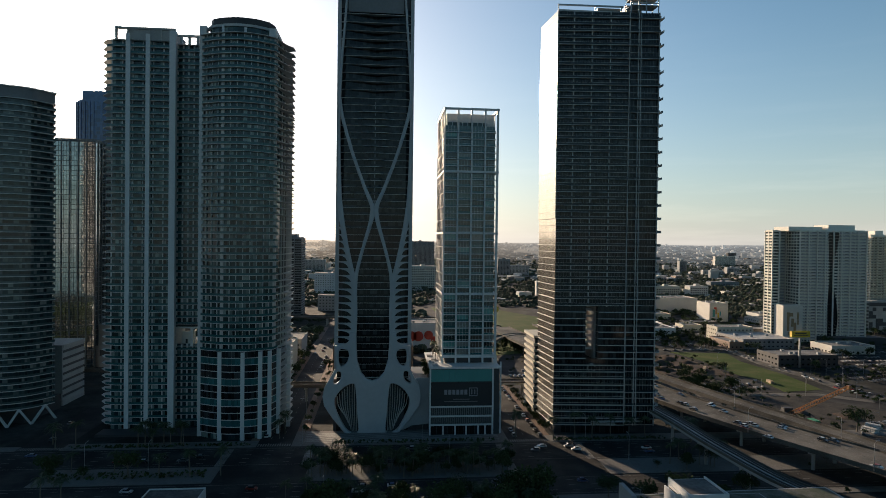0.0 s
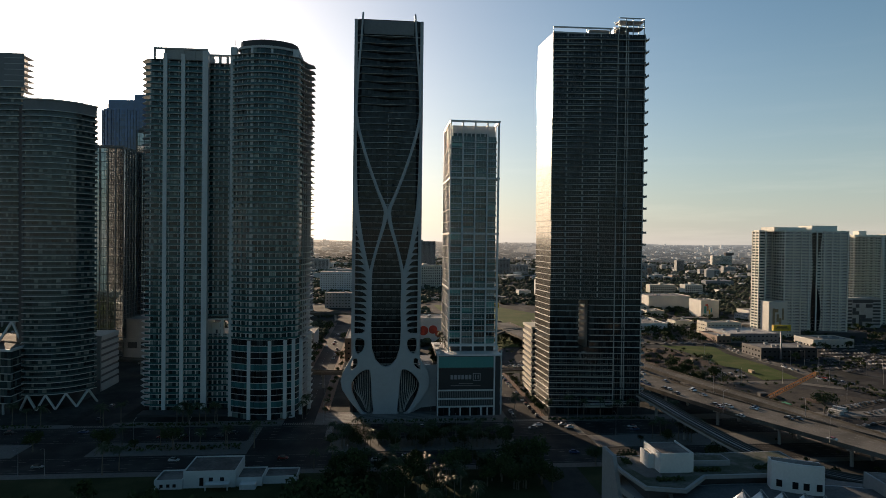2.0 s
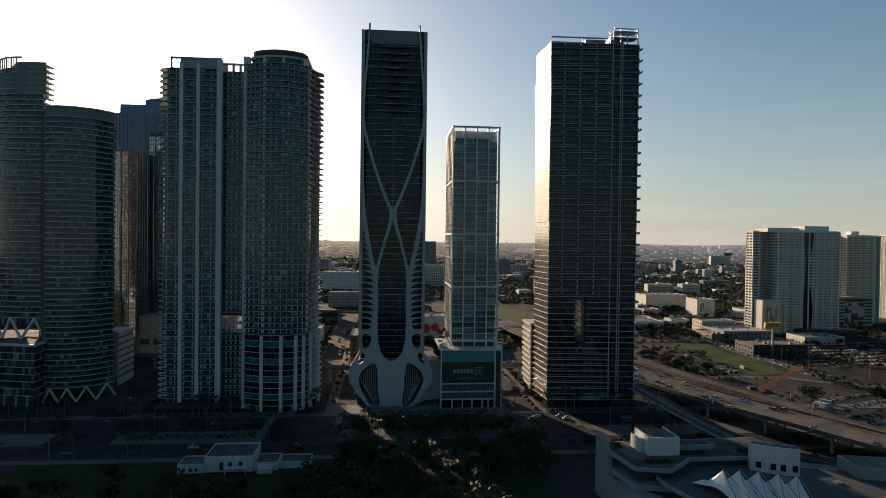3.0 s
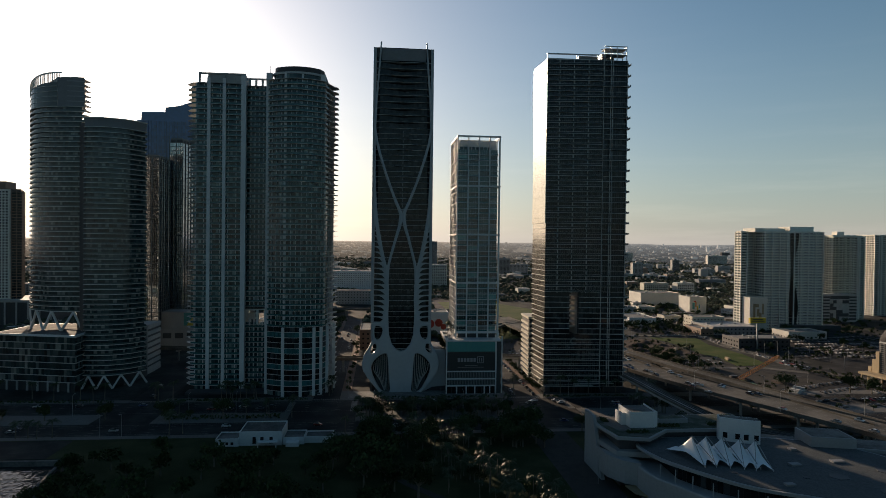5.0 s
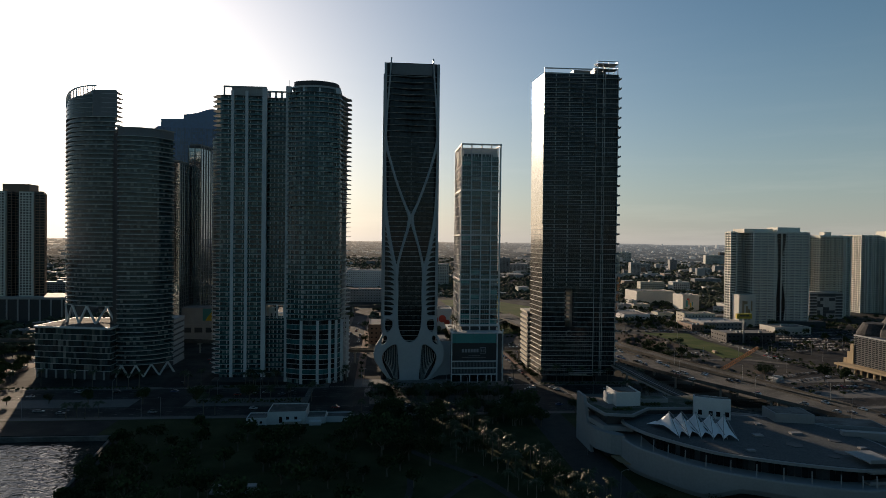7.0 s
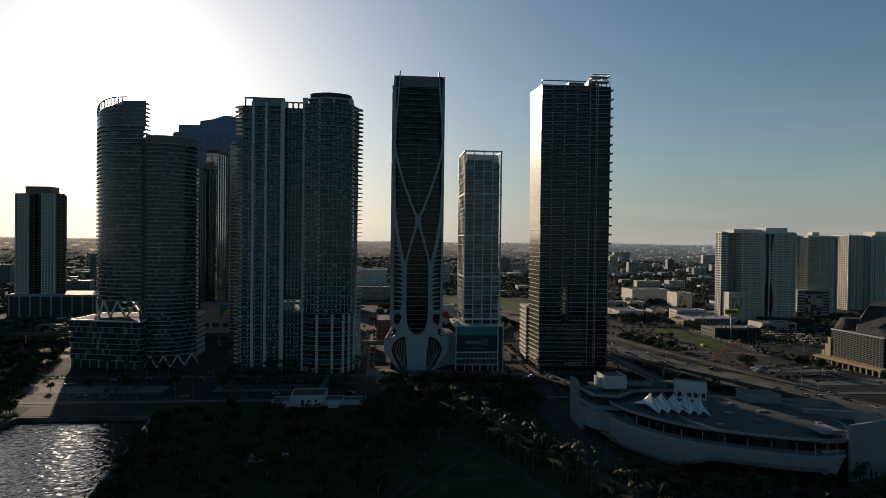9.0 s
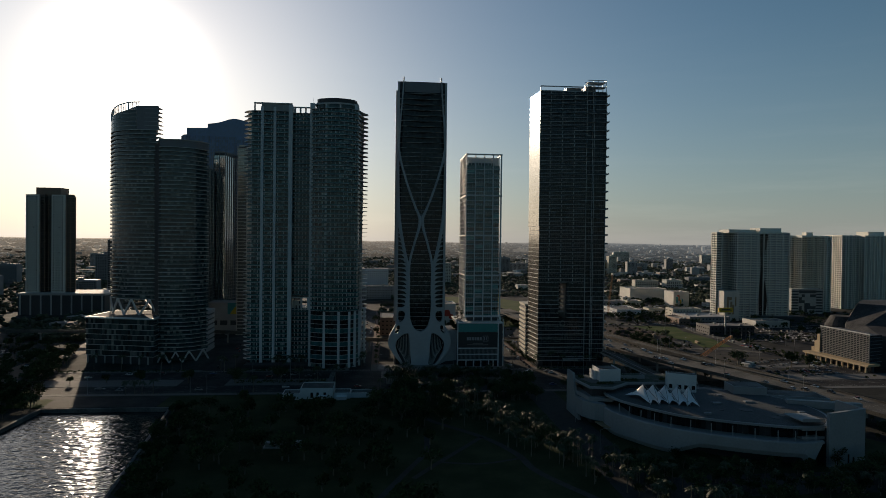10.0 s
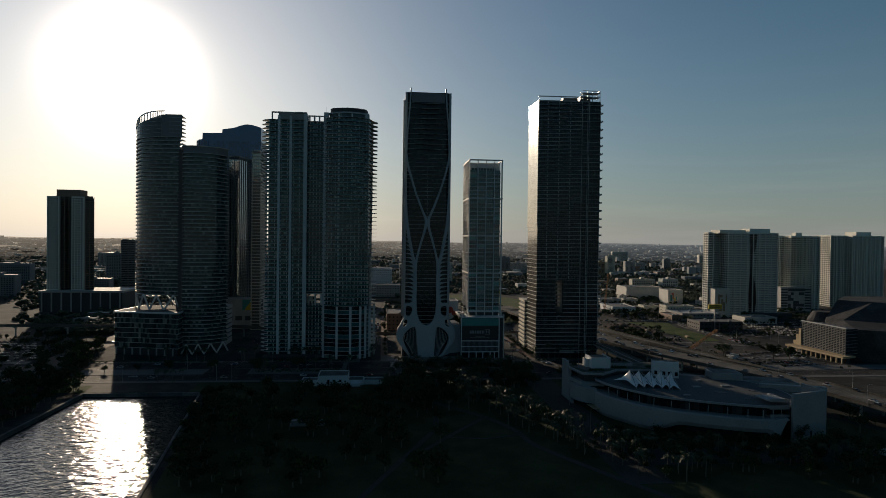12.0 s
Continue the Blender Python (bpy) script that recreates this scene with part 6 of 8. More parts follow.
# ---- museum in the park ----
def slanted_fin():
    bm = bmesh.new()
    prof = [(56, 0), (34, 0), (46, 23.2), (56, 23.2)]
    a, b = [bm.verts.new((-47.2, y, z)) for y, z in prof], [bm.verts.new((-45.8, y, z)) for y, z in prof]
    bm.faces.new(a)
    bm.faces.new(b[::-1])
    for i in range(4):
        bm.faces.new((a[i], a[(i + 1) % 4], b[(i + 1) % 4], b[i]))
    bmesh.ops.recalc_face_normals(bm, faces=bm.faces[:])
    return bm


def museum():
    o = (120, 130)
    t = thing("museum", "white museum with a curved terrace wall and disc roof", "museum", (*o, 0))
    L = lambda pts: local(pts, o)
    front = smooth_line([(81, 152), (81.8, 138), (87.2, 126), (95, 113), (108, 101.8), (123, 93), (139, 86.2), (149, 85.0), (157.5, 87.6)], 4)
    # swelling white wall of the terrace
    wall = bmesh.new()
    rows = []
    for i, (x, y) in enumerate(front):
        s = i / (len(front) - 1)
        low = 0.0 if s < 0.42 else min(5.2, (s - 0.42) * 60)
        if s > 0.9:
            low = max(0.0, 5.2 - (s - 0.9) * 90)
        a, b = Vector(front[max(i - 1, 0)]), Vector(front[min(i + 1, len(front) - 1)])
        d = (b - a).normalized()
        n = Vector((d.y, -d.x))
        p = Vector((x, y)) - Vector(o)
        q = p - n * 1.4
        back = d * max(0.0, (s - 0.8) / 0.2) * 9.0           # the far end leans out like a prow
        f = p - back
        rows.append([wall.verts.new(v) for v in ((*(f - n * 1.0), low), (*(f + back * 0.2), low + 2.0), (*p, 11.2), (*(p - n * 0.25), 11.7), (*q, 11.7), (*(q - back), low))])
    for r, q in zip(rows, rows[1:]):
        for i in range(6):
            wall.faces.new((r[i], r[(i + 1) % 6], q[(i + 1) % 6], q[i]))
    wall.faces.new(rows[0][::-1])
    wall.faces.new(rows[-1])
    bmesh.ops.recalc_face_normals(wall, faces=wall.faces[:])
    part("terrace_wall", wall, "museum_wall", t, "curved white terrace wall", smooth=False)
    body = L([(90, 160), *[(x + 3, y + 9) for x, y in front[6:]], (158, 100), (178, 104), (190, 150), (178, 168), (140, 176), (90, 184)])
    part("body", prisms(body, (0, 10.6)), "dark_grey", t)
    part("terrace_floor", prisms(L([(82, 160), *[(x + 1.3, y + 1) for x, y in front[2:]], (158, 104), (140, 150), (90, 178)]), (10.0, 10.8)), "museum_wall", t)
    inner = L([(92, 158), *[(x + 4, y + 10) for x, y in front[8:]], (160, 104)])
    tagged(part("terrace_pane", panes(inner, 10.8, 16, 2.4, 0.12), "dark_glass", t), kind="stuff")
    part("upper_core", prisms(L([(93, 160), *[(x + 5, y + 11) for x, y in front[8:]], (160, 106), (176, 106), (186, 150), (140, 172), (93, 172)]), (10.6, 16.0)), "dark_grey", t)
    # disc roof
    disc = smooth_line([(83.8, 156), (85, 144), (89.5, 133), (102.5, 114), (114, 105.8), (127, 98.6), (147, 90.8), (160, 91.2), (166, 96), (172, 104), (176, 118), (172, 140), (158, 156), (135, 163), (108, 165), (90, 163)], 4, True)
    part("roof_disc", prisms(L(disc), (15.9, 16.9)), "museum_wall", t, "pale disc roof over the terrace")
    part("roof_bed", prisms(grow(L(disc), -1.2), (16.9, 17.05)), "slate_roof", t, "dull grey roof surface")
    for i, (x, y) in enumerate(front[5:30:2]):
        bm = bmesh.new()
        beam(bm, (x + 1.8 - o[0], y + 1.2 - o[1], 10.8), (x + 2.4 - o[0], y + 2.2 - o[1], 15.9), 0.35)
        part("terrace_column", bm, "museum_wall", t)
    for x, y, r in ((140, 118, 3.4), (152, 108, 3.0), (160, 122, 2.6), (146, 104, 2.2), (128, 118, 1.2), (106, 124, 1.0)):
        bm = bmesh.new()
        cyl(bm, x - o[0], y - o[1], 17.0, 17.25, r, r * 0.96, 6)
        part("skylight", bm, "dark_grey", t)
    for x, y, w, d in ((118, 112, 1.6, 1.0), (132, 130, 2, 1.4), (150, 132, 2.4, 1.2), (164, 112, 1.5, 1.0), (126, 150, 2.2, 1.5), (142, 146, 1.2, 1.2)):
        part("roof_unit", boxes((x - w - o[0], x + w - o[0], y - d - o[1], y + d - o[1], 17.0, 17.7)), "grey_paint", t)
    # left fin wall and layered wing
    part("fin_wall", slanted_fin(), "museum_wall", t, "thin tall white wall")
    lw = L([(74.6, 184), (73.6, 171.8), (76, 156), (88, 153), (100, 164), (140, 164), (140, 186)])
    part("wing_slab", prisms(lw, (19.0, 20.2)), "museum_wall", t)
    part("wing_slab", prisms(lw, (12.6, 14.6)), "museum_wall", t)
    part("wing_roof", prisms(grow(lw, -1.0), (20.2, 20.38)), "green_roof", t, "dark planted roof of the wing")
    # core coloured dark to stand for the shaded recess between the slabs
    part("wing_core", prisms(L([(78, 183), (78, 158), (90, 158), (100, 166), (139, 166), (139, 184)]), (0, 19)), "dark_grey", t)
    part("wing_front", prisms(L([(71.8, 170), (72.6, 157.5), (77, 150), (82, 147), (82.6, 151), (76, 160)]), (4.0, 12.6)), "museum_wall", t, "white curved panel")
    part("timber_shelf", prisms(L([(77, 150), (78, 142), (83, 138), (84, 150)]), (3.0, 3.4)), "timber", t)
    # box rooms on the roof
    for x0, x1, y0, y1, z0, z1, lab in ((85.5, 97, 166.5, 180, 20.2, 26.2, "white box room on the roof"), (83.4, 85.4, 171, 178, 20.2, 24.6, "white lower box room")):
        part("roof_room", boxes((x0 - o[0], x1 - o[0], y0 - o[1], y1 - o[1], z0, z1)), "white_paint", t, lab)
        part("room_roof", boxes((x0 + 0.4 - o[0], x1 - 0.4 - o[0], y0 + 0.4 - o[1], y1 - 0.4 - o[1], z1, z1 + 0.08)), "roof_dark", t)
        part("room_parapet", boxes((x0 - o[0], x1 - o[0], y0 - o[1], y0 + 0.4 - o[1], z1, z1 + 0.7), (x0 - o[0], x0 + 0.4 - o[0], y0 + 0.4 - o[1], y1 - o[1], z1, z1 + 0.7),
                                   (x1 - 0.4 - o[0], x1 - o[0], y0 + 0.4 - o[1], y1 - o[1], z1, z1 + 0.7)), "white_paint", t)
    bow = smooth_line([(119.8, 159.6), (124, 156.4), (129, 153.8), (133.2, 152.6)], 3)
    part("roof_room", prisms(L(bow + [(134.2, 157), (121, 163.5)]), (17.05, 26.3)), "white_paint", t, "white bowed box room with dark windows")
    part("room_cap", prisms(L([(x + 0.5, y + 0.7) for x, y in bow] + [(133.6, 156.6), (121.4, 162.8)]), (26.3, 26.36)), "roof_dark", t)
    for u in (0.12, 0.38, 0.56, 0.8):
        k = u * (len(bow) - 1)
        a, b = Vector(bow[int(k)]), Vector(bow[int(k) + 1])
        c, d = a.lerp(b, k % 1), (b - a).normalized()
        n = Vector((d.y, -d.x)) * 0.1
        part("room_window", prisms(L([tuple(c + n), tuple(c + d * 1.7 + n), tuple(c + d * 1.7 - n * 3), tuple(c - n * 3)]), (18.4, 20.6)), "dark_glass", t)
    for x, y, w, d in ((86, 160, 9, 1.6), (101, 167.5, 12, 2.0), (126, 169, 12, 3.0), (78, 177, 2.5, 5.0)):
        bed = bmesh.new()
        r = random.Random(int(x))
        for _ in range(int(w * d * 9)):
            c = Vector((x + r.uniform(-w, w) / 2 - o[0], y + r.uniform(-d, d) / 2 - o[1], 20.4 + r.uniform(0, 1.1)))
            u = Vector((r.gauss(0, 1), r.gauss(0, 1), r.gauss(0, 1))).normalized() * r.uniform(0.25, 0.55)
            v = u.orthogonal().normalized() * u.length
            bed.faces.new([bed.verts.new(c + q) for q in (u, v, -u, -v)])
        tagged(part("roof_planting", bed, "leaf", t, "dark planting on the roof"), kind="stuff")
    part("terrace_paving", prisms(L([(77.5, 182), (77, 172), (79.5, 163), (85.3, 163.2), (85.3, 182)]), (20.38, 20.44)), "pavement", t, "pale paved roof terrace")
    part("planter", boxes((100 - o[0], 113 - o[0], 172 - o[1], 178 - o[1], 20.2, 22.2)), "museum_wall", t)
    part("planter_bed", boxes((100.6 - o[0], 112.4 - o[0], 172.6 - o[1], 177.4 - o[1], 22.2, 22.3)), "green_roof", t)
    # tall end block
    part("end_block", prisms(L([(159.6, 87.2), (182.2, 94.4), (180.6, 110), (179.4, 110), (180.8, 95.4), (159.4, 88.6)]), (0, 23.4)), "museum_wall", t, "tall plain white end wall")
    part("end_core", prisms(L([(160.5, 89.2), (180.4, 95.6), (179, 108), (162, 108)]), (0, 15.9)), "dark_grey", t)
    part("end_deck", prisms(L([(160.5, 89.2), (180.4, 95.6), (179, 108), (162, 108)]), (15.9, 16.1)), "green_roof", t)
    for u, h in ((0.22, 3.4), (0.52, 4.2), (0.66, 2.6)):
        x, y = 159.6 + 22.6 * u, 87.2 + 7.2 * u
        part("end_slit", prisms(L([(x, y - 0.08), (x + 0.9, y + 0.2), (x + 0.9, y + 0.5), (x, y + 0.3)]), (0.3, h)), "dark_glass", t)
    for z in (11.5, 15.4, 19.2):
        part("end_balcony", boxes((150 - o[0], 160.4 - o[0], 91 - o[1], 104 - o[1], z - 0.4, z), (150 - o[0], 160.4 - o[0], 91 - o[1], 91.15 - o[1], z, z + 0.9)), "museum_wall", t)
    # rear walls and beds
    part("rear_wall", prisms(L([(168, 128), (200, 118), (201, 121), (169, 131)]), (0, 19)), "museum_wall", t, "long low white rear wall")
    part("rear_block", prisms(L([(152, 149), (168, 145), (170, 158), (154, 162)]), (0, 21)), "museum_wall", t)
    part("rear_block", prisms(L([(168.2, 145), (196, 135), (198, 149), (170.2, 158)]), (0, 17.4)), "museum_wall", t)
    part("rear_roof", prisms(L([(152.8, 149.6), (167.4, 146), (169.2, 157.4), (154.6, 161.2)]), (21.0, 21.1)), "roof_dark", t)
    part("rear_roof", prisms(L([(168.8, 145.6), (195.4, 136), (197.2, 148.4), (170.8, 157.2)]), (17.4, 17.5)), "roof_dark", t)
    part("rear_bed", prisms(L([(150, 128), (186, 118), (192, 135), (150, 148)]), (0, 15.6)), "green_roof", t)


museum()


def tent(at, w, d, h, turn):
    """A stretched white tent with one peak, scalloped edges, and two struts."""
    t = thing("roof_tent", "pointed white tensile tent on the museum roof", "tent", at, turn, "tents on the museum roof")
    bm = bmesh.new()
    k, m = 24, 6
    rows = []
    for j in range(m + 1):
        s = j / m
        ring = []
        for i in range(k):
            a = 2 * math.pi * i / k
            q = abs(math.cos(2 * a))
            ex = max(abs(math.cos(a)), abs(math.sin(a)))
            r = s / ex * (0.80 + 0.20 * (1 - q))
            z = h * (1 - s) ** 1.7 + 1.9 * s * q * (0.75 if abs(math.sin(a)) > 0.7 else 1.0)
            ring.append(bm.verts.new((w * r * math.cos(a), d * r * math.sin(a), 0.5 + z)))
        rows.append(ring)
        if j == 0:
            bmesh.ops.pointmerge(bm, verts=ring, merge_co=(0, 0, h + 0.5))
            rows[0] = [v for v in bm.verts][:1] * k
    for r, q in zip(rows, rows[1:]):
        for i in range(k):
            a, b, c, e = r[i], r[(i + 1) % k], q[(i + 1) % k], q[i]
            bm.faces.new([a, c, e] if a is b else [a, b, c, e])
    bmesh.ops.recalc_face_normals(bm, faces=bm.faces[:])
    part("canopy", bm, "tent", t, smooth=True)
    for sx in (-1, 1):
        for sy in (-1, 1):
            st = bmesh.new()
            beam(st, (sx * w, sy * d, 0), (sx * w * 0.98, sy * d * 0.98, 0.9), 0.2)
            part("anchor", st, "metal", t)
        st = bmesh.new()
        beam(st, (sx * w, -d, 0.2), (0.15 * sx, -0.3, h + 1.1), 0.2)
        part("strut", st, "museum_wall", t)
    return t


t0 = tent((98.0, 139.8, 17.0), 2.9, 10.0, 7.2, 16)
for x, y, a in ((103.4, 139.6, 9), (109.0, 138.2, 3), (114.6, 136.4, -4), (119.4, 134.4, -12)):
    copy_thing(t0, pose(x, y, 17.0, 0, 0, a))


# small white pavilion by the boulevard
pv = thing("park_pavilion", "small white pavilion with dark flat roofs behind parapets", "building", (-66, 220, 0.12))
part("wall", boxes((-26, -15.7, -5, 6, 0, 3.1)), "white_paint", pv)
part("wall", boxes((-15.5, 4, -4.2, 13, 0, 6.0)), "white_paint", pv)
part("wall", boxes((4.2, 14, -3.5, 8, 0, 2.9), (14, 27, -1.5, 8, 0, 2.4)), "white_paint", pv)
for x0, x1, y0, y1, z in ((-26, -15.7, -5, 6, 3.1), (-15.5, 4, -4.2, 13, 6.0), (4.2, 14, -3.5, 8, 2.9), (14.2, 27, -1.5, 8, 2.4)):
    part("roof", boxes((x0 + 0.3, x1 - 0.3, y0 + 0.3, y1 - 0.3, z, z + 0.1)), "roof_dark", pv, "dark gravel roof")
    part("parapet", boxes((x0, x1, y0, y0 + 0.3, z, z + 0.6), (x0, x1, y1 - 0.3, y1, z, z + 0.6), (x0, x0 + 0.3, y0 + 0.3, y1 - 0.3, z, z + 0.6), (x1 - 0.3, x1, y0 + 0.3, y1 - 0.3, z, z + 0.6)), "white_paint", pv)
for x in (-9.5, -6.0, -1.8):
    part("window", boxes((x, x + 1.5, -4.28, -4.2, 2.2 if x == -6.0 else 0.9, 4.0)), "dark_glass", pv)
for x in (-24, -21.5, -19.2):
    part("window", boxes((x, x + 1.2, -5.08, -5.0, 0.8, 2.0)), "dark_glass", pv)
part("porch", boxes((-7, 2, -7.6, -4.3, 2.2, 2.5), (-6.8, -6.4, -7.4, -7.0, 0, 2.2), (1.4, 1.8, -7.4, -7.0, 0, 2.2)), "white_paint", pv)
part("annex", boxes((6, 12, -7, -3.6, 0, 2.0)), "white_paint", pv)
# entrance pavilion beyond the museum and low kiosks
kp = thing("glass_kiosk", "low kiosk with a pale blue slanting roof", "kiosk", (196, 62, 0.1), 12)
part("roof", boxes((-18, 18, -5, 5, 4.2, 4.8)), "museum_wall", kp)
part("wall", boxes((-2, 16, -3.5, 3.5, 0, 4.2)), "museum_wall", kp)
part("window_row", panes([(-1, -3.6), (15, -3.6)], 0.6, 3.4, 2.4, 0.2), "dark_glass", kp)
part("post", boxes((-16, -15.6, -4, -3.6, 0, 4.2), (-10, -9.6, -4, -3.6, 0, 4.2)), "metal", kp)
mo = thing("monument", "low pale stone bandstand in the dark park", "bandstand", (-78, 128, 0.1))
part("slab", boxes((-9, 9, -2.2, 2.2, 0, 0.6), (-8, 8, -1.6, 1.6, 0.6, 2.6)), "museum_wall", mo)


# ---- elevated roads ----
def elevated(name, label, line, width, z, material, pier_step, rails=True, lanes=3):
    t = thing(name, label, "overpass", (line[0][0], line[0][1], 0))
    t["kind"] = "structure"
    o = line[0]
    pts = smooth_line([tuple(p) for p in line], 8)
    loc = [(p[0] - o[0], p[1] - o[1], p[2] if len(p) > 2 else z) for p in pts]
    part("deck", strip(loc, width, -1.1, 0.0), material, t)
    for side in (-1, 1):
        off = []
        for i in range(len(loc)):
            a, b = Vector(loc[max(i - 1, 0)][:2]), Vector(loc[min(i + 1, len(loc) - 1)][:2])
            d = (b - a).normalized()
            off.append((loc[i][0] + d.y * side * (width / 2 - 0.2), loc[i][1] - d.x * side * (width / 2 - 0.2), loc[i][2]))
        part("barrier", strip(off, 0.4, 0.0, 0.95), "freeway", t)
    mk = bmesh.new()
    for k in range(1, lanes):
        f = -0.5 + k / lanes
        for i in range(0, len(loc) - 1, 1):
            a, b = Vector(loc[i]), Vector(loc[i + 1])
            d = (b - a)
            s = Vector((d.y, -d.x, 0)).normalized() * width * f * 0.92
            m = a + d * 0.3
            steps = max(1, int(d.length / 10))
            for q in range(steps):
                p0 = a + d * (q / steps) + s + Vector((0, 0, 0.03))
                beam(mk, p0, p0 + d.normalized() * 3.2, 0.16, 0.03)
    tagged(part("lane_lines", mk, "marking", t), kind="stuff")
    acc = 0.0
    for i in range(1, len(loc)):
        a, b = Vector(loc[i - 1]), Vector(loc[i])
        acc += (b - a).length
        if acc > pier_step and b.z > 3:
            acc = 0.0
            d = (b - a).normalized()
            s = Vector((d.y, -d.x, 0)).normalized() * (width * 0.32)
            bm = bmesh.new()
            c = b
            beam(bm, c - s * 1.35 + Vector((0, 0, -1.7)), c + s * 1.35 + Vector((0, 0, -1.7)), 1.5, 1.2)
            for q in (c - s, c + s) if width > 9 else (c,):
                cyl(bm, q.x, q.y, 0, c.z - 1.6, 0.75, 0.75, 8)
            part("pier", bm, "concrete", t)
    return t


FWY = [(118, 640, 8), (132, 520, 9), (148, 420, 9.5), (163, 340, 9.5), (182, 282, 9.5), (203, 232, 9.5), (223, 180, 9.5), (236, 120, 9.5), (243, 60, 9.5), (250, -80, 9.5)]
elevated("freeway", "pale concrete elevated freeway sweeping past the towers", FWY, 25, 9.5, "freeway", 30, lanes=6)
RAMP = [(175, 700, 3), (172, 560, 7), (172, 470, 9), (180, 400, 9.2), (194, 335, 9.3), (207, 285, 9.35), (217, 240, 9.4), (226, 200, 9.4)]
elevated("ramp", "pale freeway ramp joining the elevated road", RAMP, 11, 9, "freeway", 30, lanes=2)
GUIDE = [(60, 383, 10), (104, 377, 10.5), (134, 350, 11), (141, 300, 11), (142, 250, 11), (147, 205, 11), (168, 178, 11), (205, 160, 11)]
gw = elevated("guideway", "grey double track guideway of the people mover", GUIDE, 8.5, 11, "concrete", 26, lanes=1)
gp = smooth_line(GUIDE, 8)
for off in (-2.9, -1.2, 1.2, 2.9):
    pts = []
    for i in range(len(gp)):
        a, b = Vector(gp[max(i - 1, 0)][:2]), Vector(gp[min(i + 1, len(gp) - 1)][:2])
        d = (b - a).normalized()
        pts.append((gp[i][0] + d.y * off - GUIDE[0][0], gp[i][1] - d.x * off - GUIDE[0][1], gp[i][2]))
    part("running_beam", strip(pts, 0.5, 0.0, 0.5), "dark_grey", gw)
LINK = [(-420, 436, 10), (-250, 434, 10), (-165, 424, 10), (-115, 398, 10), (-58, 381, 10), (0, 380, 10), (60, 383, 10)]
elevated("guideway", "pale concrete guideway crossing the side street", LINK, 7, 10, "freeway", 30, lanes=1)
FAR = [(-420, 700, 8), (-150, 720, 9), (60, 700, 9), (118, 640, 8)]
elevated("freeway", "distant elevated road behind the towers", FAR, 14, 9, "freeway", 34, lanes=2)
LOOP = [(84, 470, 6), (88, 520, 7), (104, 566, 8), (132, 590, 8), (150, 560, 8.6), (152, 500, 9.2)]
elevated("ramp", "curved loop ramp behind the glass tower", LOOP, 9, 8, "freeway", 24, lanes=1)


# ---- street lamps ----
def lamp_post(at, turn, h=11.0, name="street_lamp"):
    t = thing(name, "tall grey street lamp with a curved arm", "street lamp", at, turn, "street lamps")
    bm = bmesh.new()
    cyl(bm, 0, 0, 0, h, 0.13, 0.08, 6)
    part("pole", bm, "metal", t)
    bm = bmesh.new()
    beam(bm, (0, 0, h - 0.2), (1.4, 0, h + 0.5), 0.1)
    beam(bm, (1.4, 0, h + 0.5), (2.6, 0, h + 0.6), 0.1)
    part("arm", bm, "metal", t)
    lan = part("lantern", boxes((2.4, 3.2, -0.16, 0.16, h + 0.5, h + 0.65)), "metal", t)
    part("diffuser", boxes((2.5, 3.1, -0.12, 0.12, h + 0.42, h + 0.5)), "slab_edge", lan)
    return t


lp = lamp_post((-120, 270, 0.2), 90)
for x, y, a in ((-180, 270, 90), (-95, 270, 90), (-20, 270, 90), (30, 270, 90), (110, 270, 90), (-210, 232, -90), (-140, 232, -90), (20, 299, 90), (-36, 300, 0), (-39, 340, 180),
                (100, 300, 90), (-150, 232, -90), (90, 210, 180), (70, 160, 0), (66, 110, 0), (-20, 230, -90), (85, 330, 180), (84, 300, 180)):
    copy_thing(lp, pose(x, y, 0.2, 0, 0, a))
fp = smooth_line(FWY, 8)
for i in range(20, len(fp) - 8, 4):
    d = (Vector(fp[i + 1][:2]) - Vector(fp[i][:2])).normalized()
    s = -1 if (i // 4) % 2 else 1
    copy_thing(lp, pose(fp[i][0] + d.y * 12.8 * s, fp[i][1] - d.x * 12.8 * s, 9.0 if s > 0 else 9.0, 0, 0, math.degrees(math.atan2(-d.x * -s, d.y * -s))))
for x, y in ((240, 420), (262, 470), (300, 372), (340, 372), (330, 440), (280, 330), (310, 300), (250, 300), (370, 350), (230, 520), (318, 500), (316, 470), (318, 440), (320, 410), (300, 384), (270, 378), (240, 378), (350, 400), (380, 420), (410, 440), (360, 440), (222, 372), (335, 520), (296, 540)):
    copy_thing(lp, pose(x, y, 0.1, 0, 0, x * 7 % 360))


